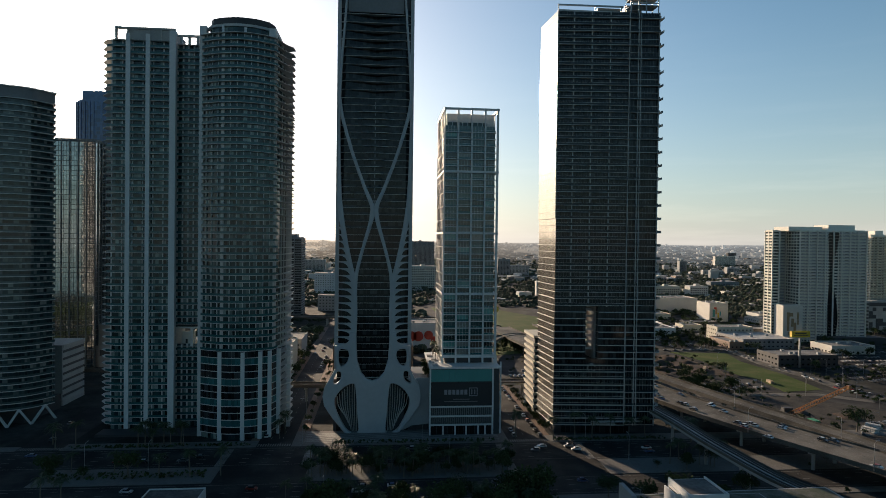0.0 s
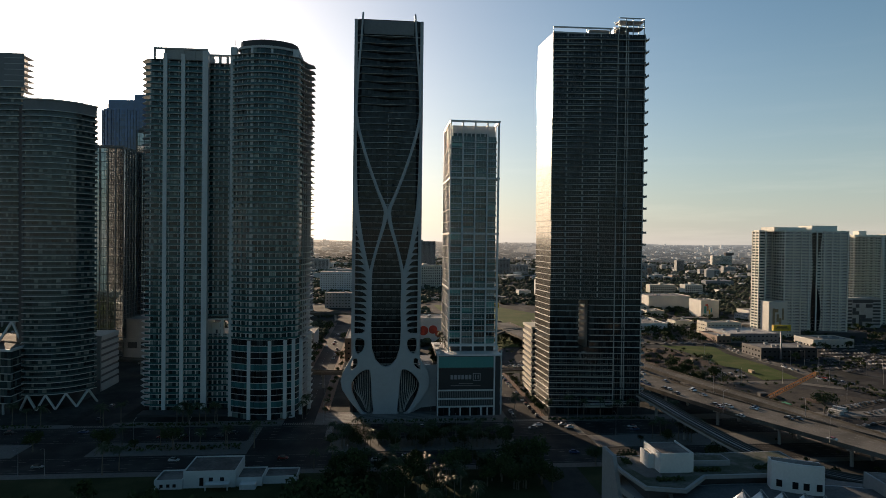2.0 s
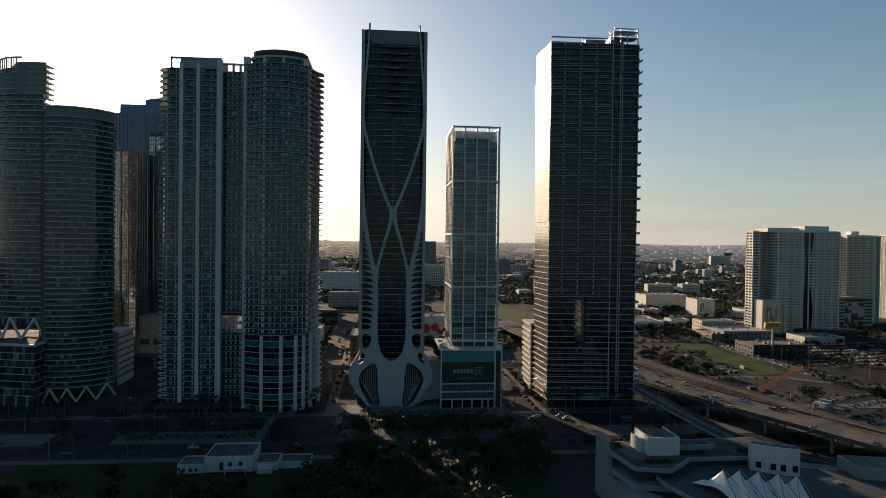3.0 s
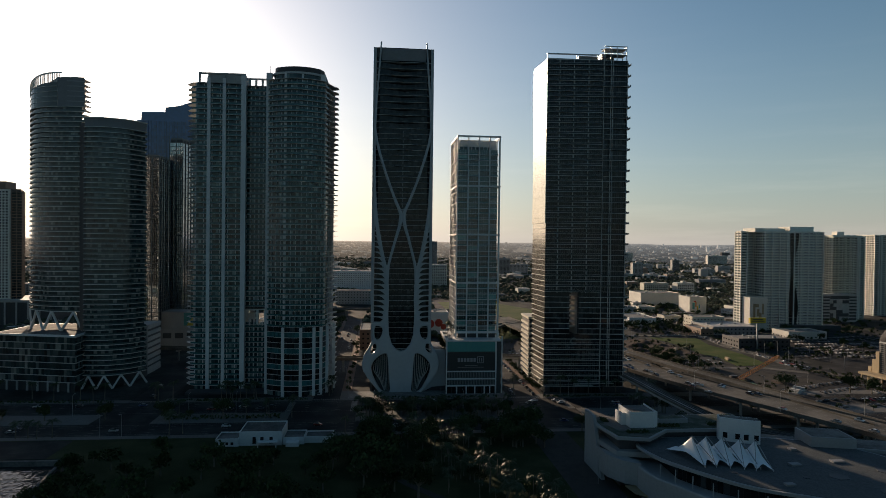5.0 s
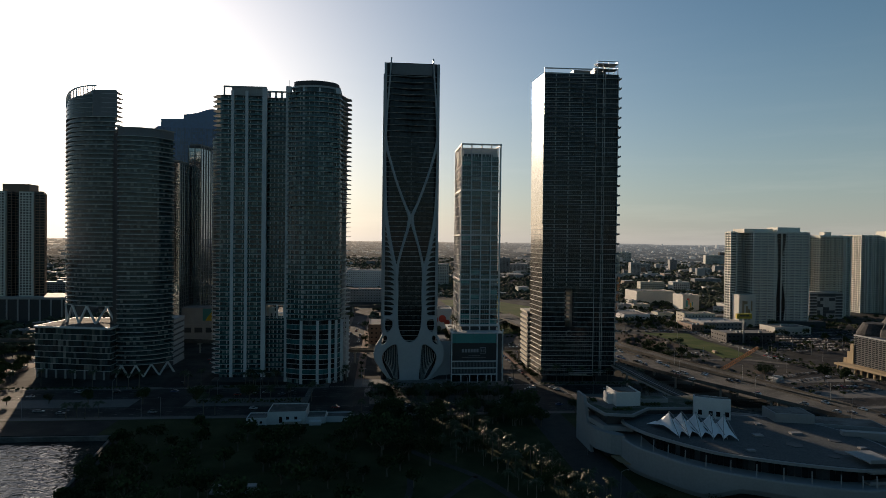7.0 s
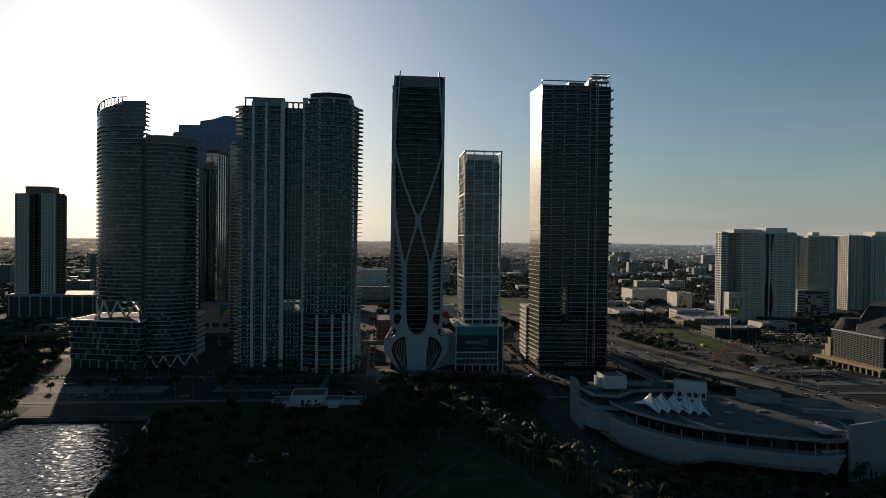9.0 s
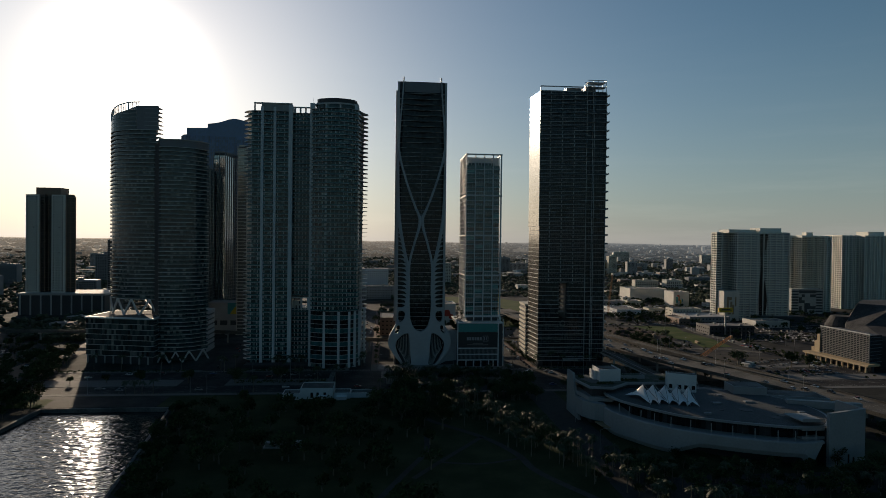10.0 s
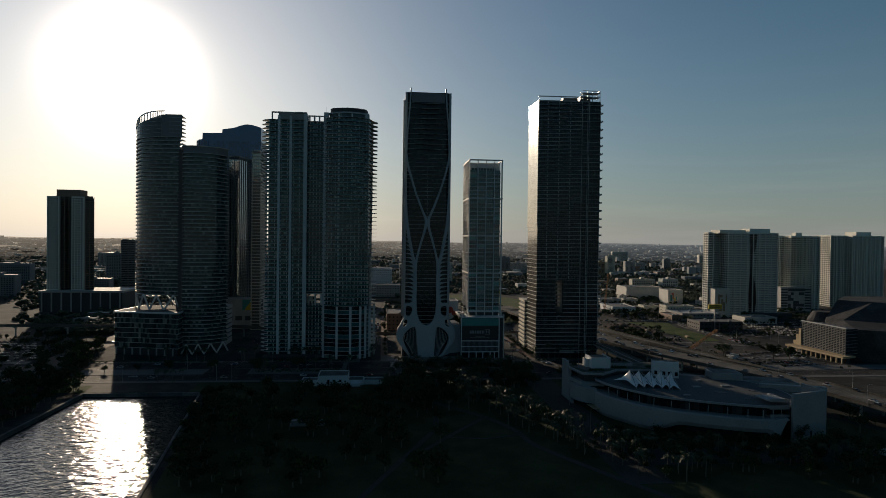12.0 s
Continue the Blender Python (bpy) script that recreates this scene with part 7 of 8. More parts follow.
# ---- cars ----
def car(at, turn, tall=0.0, full=True):
    t = thing("car", "parked or waiting car", "car", at, turn, "cars on the streets")
    L, W = 2.3, 0.9
    prof = [(-L, 0.45), (-L, 0.85), (-L + 0.35, 1.0 + tall), (-1.5, 1.02 + tall), (1.05, 1.0), (L - 0.25, 0.82), (L, 0.6), (L - 0.05, 0.4), (-L + 0.1, 0.38)]
    bm = bmesh.new()
    a = [bm.verts.new((x, -W, z)) for x, z in prof]
    b = [bm.verts.new((x, W, z)) for x, z in prof]
    bm.faces.new(a)
    bm.faces.new(b[::-1])
    for i in range(len(prof)):
        j = (i + 1) % len(prof)
        bm.faces.new((a[j], a[i], b[i], b[j]))
    bmesh.ops.recalc_face_normals(bm, faces=bm.faces[:])
    part("body", bm, "car_paint", t)
    for nm, mt, lo, hi, z0, z1 in (("cabin_glass", "car_glass", (-1.75, 1.1), (-1.15, 0.45), 1.0, 1.42 + tall), ("roof", "car_paint", (-1.2, 0.5), (-1.05, 0.3), 1.42 + tall, 1.5 + tall)):
        bm = bmesh.new()
        r = [[bm.verts.new((x, s * w, z)) for x, s in ((e[0], -1), (e[1], -1), (e[1], 1), (e[0], 1))] for e, w, z in ((lo, 0.84, z0), (hi, 0.68, z1))]
        for i in range(4):
            bm.faces.new((r[0][i], r[0][(i + 1) % 4], r[1][(i + 1) % 4], r[1][i]))
        bm.faces.new(r[1])
        bm.faces.new(r[0][::-1])
        part(nm, bm, mt, t)
    if not full:
        return t
    for x in (-1.45, 1.4):
        for y in (-0.85, 0.85):
            bm = bmesh.new()
            cyl(bm, 0, 0, -0.11, 0.11, 0.33, 0.33, 10)
            bm.transform(Matrix.Translation((x, y, 0.33)) @ Matrix.Rotation(radians(90), 4, 'X'))
            w = part("wheel", bm, "rubber", t)
            bm = bmesh.new()
            cyl(bm, 0, 0, -0.12, 0.12, 0.2, 0.2, 8)
            bm.transform(Matrix.Translation((x, y, 0.33)) @ Matrix.Rotation(radians(90), 4, 'X'))
            part("rim", bm, "rim", w)
    part("headlight", boxes((L - 0.12, L + 0.02, -0.75, -0.45, 0.62, 0.76)), "rim", t)
    part("headlight", boxes((L - 0.12, L + 0.02, 0.45, 0.75, 0.62, 0.76)), "rim", t)
    return t


rc = random.Random(11)
c0 = car((-20, 240, 0.06), 0)
c1 = car((20, 288, 0.06), 180, 0.28)
f0, f1 = car((262, 420, 0.08), 60, 0, False), car((240, 340, 0.08), 10, 0.28, False)


FAR_CARS = []


def put_car(x, y, a, z=0.06):
    if 322 < x < 484 and 274 < y < 414:                  # the concert hall stands here
        return
    if x < -304 or x > 330 or (y > 440 and x > 180):
        FAR_CARS.append(pose(x, y, z - 0.25, 0, 0, a))
        return
    near = y < 330 and x < 260
    copy_thing((c1 if near else f1) if rc.random() < 0.4 else (c0 if near else f0), pose(x, y, z if near else z - 0.25, 0, 0, a))


for i in range(34):
    lane = rc.choice((241.5, 246.5, 279.5, 284.5, 289.5))
    put_car(rc.uniform(-300, 190), lane, 0 if lane < 260 else 180)
for y in range(306, 420, 9):
    if rc.random() < 0.8:
        put_car(78.6, y, 90)
    if rc.random() < 0.5:
        put_car(66, y, -90)
for y in range(312, 620, 14):
    if rc.random() < 0.6:
        put_car(-54.5 + rc.choice((0, 5, 10)), y, 90)
    if rc.random() < 0.5:
        put_car(-158 + rc.choice((0, 5)), y, 90)
for i in range(8, len(fp) - 3):
    for f in (-9.5, -5.5, 3.5, 7.5, 10):
        if rc.random() < 0.22:
            d = (Vector(fp[i + 1][:2]) - Vector(fp[i][:2])).normalized()
            put_car(fp[i][0] + d.y * f + d.x * rc.uniform(-5, 5), fp[i][1] - d.x * f + d.y * rc.uniform(-5, 5), math.degrees(math.atan2(d.y, d.x)) + (180 if f > 0 else 0), fp[i][2])
for row in range(7):
    y = 408 + row * 16
    for k in range(13):
        if rc.random() < 0.66:
            put_car(362 + row * 3 + k * 3.4 * 2.4 * 0.42 + 4, y, 90 if rc.random() < 0.5 else -90, 0.12)
for row in range(13):
    for k in range(34):
        if rc.random() < 0.6:
            put_car(-417 + k * 3.3, 246 + row * 11.6, 90, 0.09)
for row in range(5):
    for k in range(8):
        if rc.random() < 0.6:
            put_car(92 + k * 3.2, 392 + row * 17, 90, 0.09)
for x0, y0, n, a in ((306, 300, 16, 100), (312, 316, 14, 100), (330, 340, 16, 96), (338, 356, 16, 96), (270, 278, 12, 110), (390, 300, 20, 92), (392, 318, 20, 92), (396, 346, 18, 92), (350, 376, 14, 96)):
    for k in range(n):
        if rc.random() < 0.72:
            put_car(x0 + k * 3.3, y0 + k * 0.5 + rc.uniform(-.4, .4), a + (180 if rc.random() < 0.5 else 0), 0.33)
cp = smooth_line(LAWN_STREET, 6)
for i in range(2, len(cp) - 2):
    if rc.random() < 0.75:
        d = (Vector(cp[i + 1]) - Vector(cp[i])).normalized()
        put_car(cp[i][0] + d.y * 2.6, cp[i][1] - d.x * 2.6, math.degrees(math.atan2(d.y, d.x)), 0.16)
for row in range(9):
    for k in range(26):
        if rc.random() < 0.42:
            put_car(331 + k * 4.3 + row * 1.5, 366 + row * 11.5 + k * 1.2 + rc.uniform(-.8, .8), 100 + rc.uniform(-6, 6), 0.33)
for k in range(26):
    put_car(240 + rc.uniform(-6, 20) + k * 1.5, 720 - k * 7, 75 + rc.uniform(-8, 8), 0.15)
for k in range(9):
    put_car(-286 + rc.choice((0, 5, -6)), 240 + k * 26 + rc.uniform(-8, 8), 90, 0.07)
for k in range(22):
    put_car(266 + rc.uniform(0, 36) , 566 + k * 8 + rc.uniform(-3, 3), 100 + rc.uniform(-6, 6), 0.4)
for i in range(10, len(cp) - 3):
    if rc.random() < 0.6:
        d = (Vector(cp[i + 1]) - Vector(cp[i])).normalized()
        put_car(cp[i][0] - d.y * 2.6, cp[i][1] + d.x * 2.6, math.degrees(math.atan2(d.y, d.x)) + 180, 0.41)
# waiting lines and scattered parking on the freeway side
for x0, y0, dx, dy, n, a in ((262, 560, 3.0, 9.5, 24, 72), (268, 560, 3.0, 9.5, 24, 72), (276, 566, 3.2, 9.0, 22, 72), (214, 398, 5.2, 0.3, 9, 90), (214, 408, 5.2, 0.3, 8, 90), (440, 470, 3.2, 0.6, 34, 96),
                            (436, 486, 3.2, 0.6, 36, 96), (440, 510, 3.2, 0.6, 36, 96), (444, 526, 3.2, 0.6, 34, 96), (380, 596, 4.4, 0.2, 14, 90), (332, 640, 3.1, 0.1, 30, 90), (332, 658, 3.1, 0.1, 30, 90),
                            (338, 690, 3.1, 0.1, 24, 90), (300, 720, 3.1, 0.1, 30, 90), (300, 744, 3.1, 0.1, 26, 90), (440, 424, 3.2, 0.4, 40, 94), (444, 440, 3.2, 0.4, 40, 94), (240, 262, 6.0, 1.0, 12, 20),
                            (232, 276, 6.4, 1.2, 12, 20), (266, 300, 4.4, 1.6, 12, 100), (262, 314, 4.4, 1.6, 10, 100), (226, 292, 5.0, 2.0, 7, 60)):
    for k in range(n):
        if rc.random() < 0.7:
            FAR_CARS.append(pose(x0 + dx * k + rc.uniform(-0.5, 0.5), y0 + dy * k + rc.uniform(-0.8, 0.8), -0.1, 0, 0, a + rc.uniform(-5, 5)))
# cars of the far lots, too many to tell apart
shell_car = bmesh.new()
for x0, x1, w, z0, z1 in ((-2.3, 2.3, 0.9, 0.35, 0.95), (-1.5, 0.9, 0.78, 0.95, 1.45)):
    box(shell_car, x0, x1, -w, w, z0, z1)
shell_car.verts.index_update()
bv = np.array([v.co[:] for v in shell_car.verts])
bf = [[v.index for v in f.verts] for f in shell_car.faces]
shell_car.free()
cv, cf_ = [], []
for k, m in enumerate(FAR_CARS):
    rot = np.array(m.to_3x3())
    v = bv.copy()
    v[8:][np.abs(v[8:, 2] - 1.45) < 0.01] *= (0.72, 0.85, 1.0)
    cv.append(v @ rot.T + np.array(m.translation))
    cf_ += [[i + 16 * k for i in f] for f in bf]
cme = bpy.data.meshes.new("parked_cars")
cme.from_pydata(np.concatenate(cv).tolist(), [], cf_)
cme.materials.append(M["car_mixed"])
tagged(new("parked_cars", cme), "rows of parked cars of mixed colours in the far lots", "cars", kind="stuff")
dump = thing("green_container", "green site container on bare ground", "container", (232, 318, 0))
part("body", boxes((-1.6, 1.6, -3, 3, 0.1, 2.7)), "green_paint", dump)
for x, y, a in ((243, 455, 62), (247, 462, 58), (239, 446, 66), (262, 470, 30), (270, 415, 80)):
    st = thing("timber_stack", "stacked timber beside the lawn", "timber stack", (x, y, 0), a)
    part("boards", boxes((-4, 4, -1.2, 1.2, 0, 1.2), (-3.8, 3.9, -1, 1, 1.2, 2)), "timber", st)


def soil_heap(at, r, h, seed):
    """A heap of dug earth with an uneven outline."""
    t = thing("soil_heap", "heap of reddish dug earth on the building site", "soil heap", at, seed * 40 % 360)
    bm = bmesh.new()
    rings, k, prev = 5, 14, None
    for j in range(rings):
        q = 1 - j / (rings - 1)
        ring = []
        for i in range(k):
            a = 2 * math.pi * i / k
            w = r * (0.06 + 0.94 * q) * (1 + 0.35 * noise.noise(Vector((math.cos(a) * 2, math.sin(a) * 2, seed + j * 0.3))))
            ring.append(bm.verts.new((w * 1.5 * math.cos(a), w * math.sin(a), h * (1 - q ** 1.5) + 0.25 * noise.noise(Vector((i, j, seed))))))
        if prev:
            for i in range(k):
                bm.faces.new((prev[i], prev[(i + 1) % k], ring[(i + 1) % k], ring[i]))
        prev = ring
    bm.faces.new(prev)
    part("earth", bm, "red_soil", t, smooth=True)


for n_, (x, y, r, h) in enumerate(((222, 486, 8, 3.2), (236, 505, 7, 2.6), (246, 488, 5, 2.0), (214, 462, 6, 2.4), (230, 470, 5, 1.8), (240, 340, 5, 1.6), (262, 330, 6, 1.8), (222, 350, 4, 1.5))):
    soil_heap((x, y, 0.05), r, h, n_ + 1)


def pipe_pile(at, turn):
    t = thing("pipe_pile", "pile of pale pipes stacked on bare earth", "pipes", at, turn)
    for j, row in enumerate((5, 4, 3)):
        for i in range(row):
            bm = bmesh.new()
            cyl(bm, 0, 0, -3.5, 3.5, 0.45, 0.45, 8)
            bm.transform(Matrix.Translation(((i - (row - 1) / 2) * 0.95, 0, 0.45 + j * 0.8)) @ Matrix.Rotation(radians(90), 4, 'X'))
            part("pipe", bm, "slab_edge", t)


pipe_pile((252, 303, 0.1), 20)
pipe_pile((259, 309, 0.1), 34)


# ---- palms and trees ----
def palm(at, h, seed, fronds=18, spread=3.7):
    r = random.Random(seed)
    t = thing("palm_tree", "palm with a full crown of drooping fronds", "palm tree", at, 0, "palms of the park and boulevard")
    bm = bmesh.new()
    lean = Vector((r.uniform(-0.5, 0.5), r.uniform(-0.5, 0.5)))
    k, prev = 7, None
    for j in range(5):
        s = j / 4
        c = lean * s * s
        rad = 0.24 - 0.09 * s + (0.08 if j == 0 else 0)
        ring = [bm.verts.new((c.x + rad * math.cos(2 * math.pi * i / k), c.y + rad * math.sin(2 * math.pi * i / k), h * s)) for i in range(k)]
        if prev:
            for i in range(k):
                bm.faces.new((prev[i], prev[(i + 1) % k], ring[(i + 1) % k], ring[i]))
        prev = ring
    bm.faces.new(prev)
    part("trunk", bm, "bark", t)
    bm = bmesh.new()
    for i in range(fronds):
        a = 2 * math.pi * i / fronds * 2.4 + r.uniform(-0.3, 0.3)
        rise = r.uniform(-0.15, 1.1)
        L = spread * r.uniform(0.85, 1.15)
        d = Vector((math.cos(a), math.sin(a), 0))
        side = Vector((-d.y, d.x, 0))
        pts = []
        for j in range(7):
            s = j / 6
            pts.append(Vector((lean.x, lean.y, h)) + d * L * s * (1 - 0.12 * s) + Vector((0, 0, rise * L * 0.8 * s - L * 0.75 * s * s)))
        for j in range(6):
            w = L * 0.26 * math.sin(math.pi * (0.16 + 0.8 * (j + 0.5) / 6))
            p, q = pts[j], pts[j + 1]
            for sg in (-1, 1):
                for e in range(2):
                    u0, u1 = p.lerp(q, e / 2), p.lerp(q, e / 2 + 0.38)
                    tipv = u1 + side * sg * w + d * w * 0.35 + Vector((0, 0, -w * 0.5))
                    vs = [bm.verts.new(v) for v in (u0, u1, tipv + (u1 - u0) * 0.25, tipv)]
                    bm.faces.new(vs)
    part("crown", bm, "palm_leaf", t)
    return t


def tree(at, h, rad, seed, leaves=900):
    r = random.Random(seed)
    t = thing("tree", "broad leafy shade tree with an uneven crown", "tree", at, 0, "shade trees")
    bm = bmesh.new()
    cyl(bm, 0, 0, 0, h * 0.45, 0.38, 0.22, 7)
    tips = []
    for i in range(6):
        a = 2 * math.pi * i / 6 + r.uniform(-0.4, 0.4)
        e = Vector((math.cos(a) * rad * r.uniform(0.4, 0.7), math.sin(a) * rad * r.uniform(0.4, 0.7), h * r.uniform(0.6, 0.85)))
        beam(bm, (0, 0, h * 0.36), e, 0.2)
        tips.append(e)
    part("trunk", bm, "bark", t)
    bm = bmesh.new()
    clumps = [(e, rad * r.uniform(0.35, 0.55)) for e in tips] + [(Vector((r.uniform(-0.5, 0.5) * rad, r.uniform(-0.5, 0.5) * rad, h * r.uniform(0.65, 0.95))), rad * r.uniform(0.3, 0.5)) for _ in range(6)]
    for i in range(leaves):
        c, q = clumps[r.randrange(len(clumps))]
        v = Vector((r.gauss(0, 1), r.gauss(0, 1), r.gauss(0, 0.75))).normalized() * q * r.uniform(0.55, 1.05)
        p = c + v
        s = r.uniform(0.22, 0.5)
        u = Vector((r.gauss(0, 1), r.gauss(0, 1), r.gauss(0, 1))).normalized()
        w = u.orthogonal().normalized()
        bm.faces.new([bm.verts.new(p + x) for x in (u * s, w * s * 0.7, -u * s, -w * s * 0.7)])
    part("crown", bm, "leaf", t)
    return t


rp = random.Random(21)
palms = [palm((-100 + i * 12, 262, 0.2), 8.0 + i, 100 + i) for i in range(4)]
trees = [tree((-190 + i * 30, 262, 0.2), 7.5 + i, 4.2 + 0.6 * i, 200 + i) for i in range(4)]


def put_palm(x, y, z=0.12, s=1.0):
    copy_thing(rp.choice(palms), pose(x, y, z, 0, 0, rp.uniform(0, 360)) @ Matrix.Scale(s * rp.uniform(0.85, 1.1), 4))


MASS = []                                              # trees that merge into one dark mass


def put_tree(x, y, z=0.12, s=1.0):
    kind, m = rp.choice(trees), pose(x, y, z, 0, 0, rp.uniform(0, 360)) @ Matrix.Scale(s * rp.uniform(0.8, 1.2), 4)
    if s < 0.38 or y > 430 or (x < -8 and y < 206) or (60 < x < 200 and y < 110) or x < -225:
        MASS.append((kind, m))
    else:
        copy_thing(kind, m)


def tree_mass():
    """The merged trees as one mesh with bark and leaf materials."""
    vs, fs, mi, n = [], [], [], 0
    for kind, m in MASS:
        rot, at = np.array(m.to_3x3()), np.array(m.translation)
        for ob in kind.children:
            me = ob.data
            co = np.empty(len(me.vertices) * 3)
            me.vertices.foreach_get("co", co)
            co = co.reshape(-1, 3)
            if ob.name.startswith("trunk"):
                new_faces = [tuple(i + n for i in f.vertices) for f in me.polygons]
                mi += [0] * len(new_faces)
            else:                                          # a third of the leaves, each larger
                leaf = co.reshape(-1, 4, 3)[::3]
                mid = leaf.mean(axis=1, keepdims=True)
                co = (mid + (leaf - mid) * 1.65).reshape(-1, 3)
                new_faces = [tuple(range(n + k, n + k + 4)) for k in range(0, len(co), 4)]
                mi += [1] * len(new_faces)
            fs += new_faces
            vs.append(co @ rot.T + at)
            n += len(co)
    me = bpy.data.meshes.new("park_trees")
    me.from_pydata(np.concatenate(vs).tolist(), [], fs)
    me.materials.append(M["bark"])
    me.materials.append(M["leaf"])
    me.polygons.foreach_set("material_index", mi)
    return me


# palm grove along the diagonal path
axis = smooth_line([(-8, 218), (6, 172), (26, 136), (44, 92), (68, 46)], 8)
for i in range(125):
    a = axis[rp.randrange(len(axis))]
    put_palm(a[0] + rp.uniform(2, 26) * (1 if rp.random() < 0.85 else -0.4), a[1] + rp.uniform(-5, 16), 0.12, rp.uniform(0.6, 0.95))
for i in range(26):
    put_palm(76 + i * 4.2 + rp.uniform(-2, 2), 104 - i * 2.2 + rp.uniform(-20, -4) if i < 14 else rp.uniform(52, 72), 0.12, rp.uniform(0.55, 0.85))
for x, y in ((-150, 306), (-146, 300), (-139, 304), (-108, 303), (-104, 301), (-100, 304), (-96, 301), (-92, 303), (-110, 300), (-48, 309), (-46.5, 316), (-47.5, 324), (-106, 305), (-90, 300),
             (-176, 300), (-182, 299), (-190, 301), (-262, 318), (-240, 310), (-220, 308), (-206, 304), (66, 304), (84, 300), (95, 301), (104, 302), (113, 301), (122, 300), (131, 302), (142, 296), (150, 292)):
    put_palm(x, y, 0.2, 1.05)
for i in range(26):
    x = rp.uniform(-165, 150)
    if not (-66 < x < -30 or 58 < x < 96 or -165 < x < -135):
        put_palm(x, rp.uniform(257, 270), 0.2, 0.9)
for x, y in ((-188, 232), (-183, 233), (-178, 231), (-172, 233), (-118, 232), (-113, 236), (-34, 233), (-26, 231), (-20, 226)):
    put_palm(x, y, 0.15, 1.0)
for x, y in ((28, 325), (30, 332), (27.5, 338), (29, 346)):
    put_palm(x, y, 33.8, 0.7)
for x, y in ((24.5, 322), (25, 327), (24, 331), (25.4, 335), (24.6, 340), (25.2, 345)):
    put_tree(x - 0.6, y, 26.0, 0.5)
# dense planting of the median and the park's edge by the crossing
for i in range(46):
    put_palm(rp.uniform(-29, 57), rp.uniform(255, 271), 0.2, rp.uniform(0.7, 1.0))
for i in range(34):
    put_tree(rp.uniform(-28, 57), rp.uniform(256, 270), 0.2, rp.uniform(0.5, 0.85))
for i in range(30):
    put_palm(rp.uniform(-20, 60), rp.uniform(206, 230), 0.15, rp.uniform(0.7, 1.0))
for i in range(26):
    put_tree(rp.uniform(-20, 60), rp.uniform(204, 228), 0.12, rp.uniform(0.7, 1.1))
for i in range(14):
    put_tree(-59, 330 + i * 16 + rp.uniform(-4, 4), 0.15, rp.uniform(0.4, 0.65))
    put_tree(-37 + rp.uniform(-1, 1), 322 + i * 15 + rp.uniform(-4, 4), 0.15, rp.uniform(0.3, 0.5))
    put_tree(83, 312 + i * 8, 0.15, rp.uniform(0.35, 0.55))
# shade trees in the park and along the streets
for i in range(110):
    x, y = rp.uniform(-132, -10), rp.uniform(40, 205)
    if y < 206 and x > north_quay(y) + 8 and not (-96 < x < -36 and y > 190):
        put_tree(x, y, 0.1, rp.uniform(0.7, 1.1))
for i in range(22):
    put_tree(rp.uniform(-28, 6), rp.uniform(196, 226) if i % 2 else rp.uniform(150, 200), 0.1, rp.uniform(0.9, 1.3))
for i in range(26):
    x = rp.uniform(-330, 160)
    if not (-66 < x < -30 or 58 < x < 96 or -165 < x < -135):
        put_tree(x, rp.uniform(255, 271), 0.2, rp.uniform(0.45, 0.75))
for x, y, s in ((52, 236, 1.1), (58, 228, 1.3), (48, 226, 1.2), (60, 205, 1.0), (42, 215, 1.0), (86, 230, 0.9), (98, 224, 0.9), (112, 226, 1.0), (126, 222, 1.0), (138, 226, 1.0), (104, 206, 0.9), (92, 200, 0.8),
                (256, 453, 0.9), (226, 415, 0.7), (229, 393, 0.75), (225, 375, 0.6), (193, 376, 0.6), (246, 304, 1.1), (208, 400, 0.6), (214, 392, 0.6), (206, 410, 0.6), (288, 300, 1.6), (300, 296, 1.2), (420, 560, 1.2),
                (415, 470, 1.0), (425, 455, 1.1), (330, 540, 0.8), (388, 555, 0.9), (395, 500, 0.8), (200, 200, 0.9), (210, 150, 1.0), (215, 120, 1.1), (205, 100, 1.0), (190, 180, 0.8), (160, 190, 0.8), (172, 200, 0.9),
                (-300, 230, 0.8), (-310, 250, 1.0), (-270, 232, 0.7), (-232, 150, 0.9), (-236, 120, 1.0), (-233, 180, 1.0), (-240, 90, 1.0), (-60, 450, 1.0), (-62, 500, 1.0), (-40, 560, 1.2), (-60, 620, 1.0), (-38, 470, 0.8)):
    put_tree(x, y, 0.1, s)
for i in range(40):
    put_tree(rp.uniform(-420, -240), rp.uniform(40, 190) if i % 3 else rp.uniform(200, 240), 0.1, rp.uniform(0.7, 1.1)) if rp.random() < 0.4 else put_tree(rp.uniform(-300, -228), rp.uniform(60, 195), 0.1, rp.uniform(0.7, 1.1))
for i in range(46):
    a = axis[rp.randrange(len(axis))]
    put_tree(a[0] + rp.uniform(0, 24), a[1] + rp.uniform(-4, 14), 0.1, rp.uniform(0.4, 0.7))
for i in range(34):
    put_tree(78 + i * 3.4 + rp.uniform(-3, 3), max(50, 112 - i * 2.6) + rp.uniform(-26, -8), 0.1, rp.uniform(0.4, 0.7))
for i in range(60):
    x, y = rp.choice(((rp.uniform(205, 232), rp.uniform(380, 470)), (rp.uniform(330, 440), rp.uniform(430, 560)), (rp.uniform(430, 520), rp.uniform(560, 640)), (rp.uniform(230, 300), rp.uniform(545, 640)), (rp.uniform(200, 260), rp.uniform(60, 200))))
    if abs(x - 225) > 16 or y > 240:
        put_tree(x, y, 0.1, rp.uniform(0.5, 0.9))
for i in range(90):
    put_tree(rp.uniform(-430, -306), rp.uniform(60, 236), 0.1, rp.uniform(0.7, 1.2))
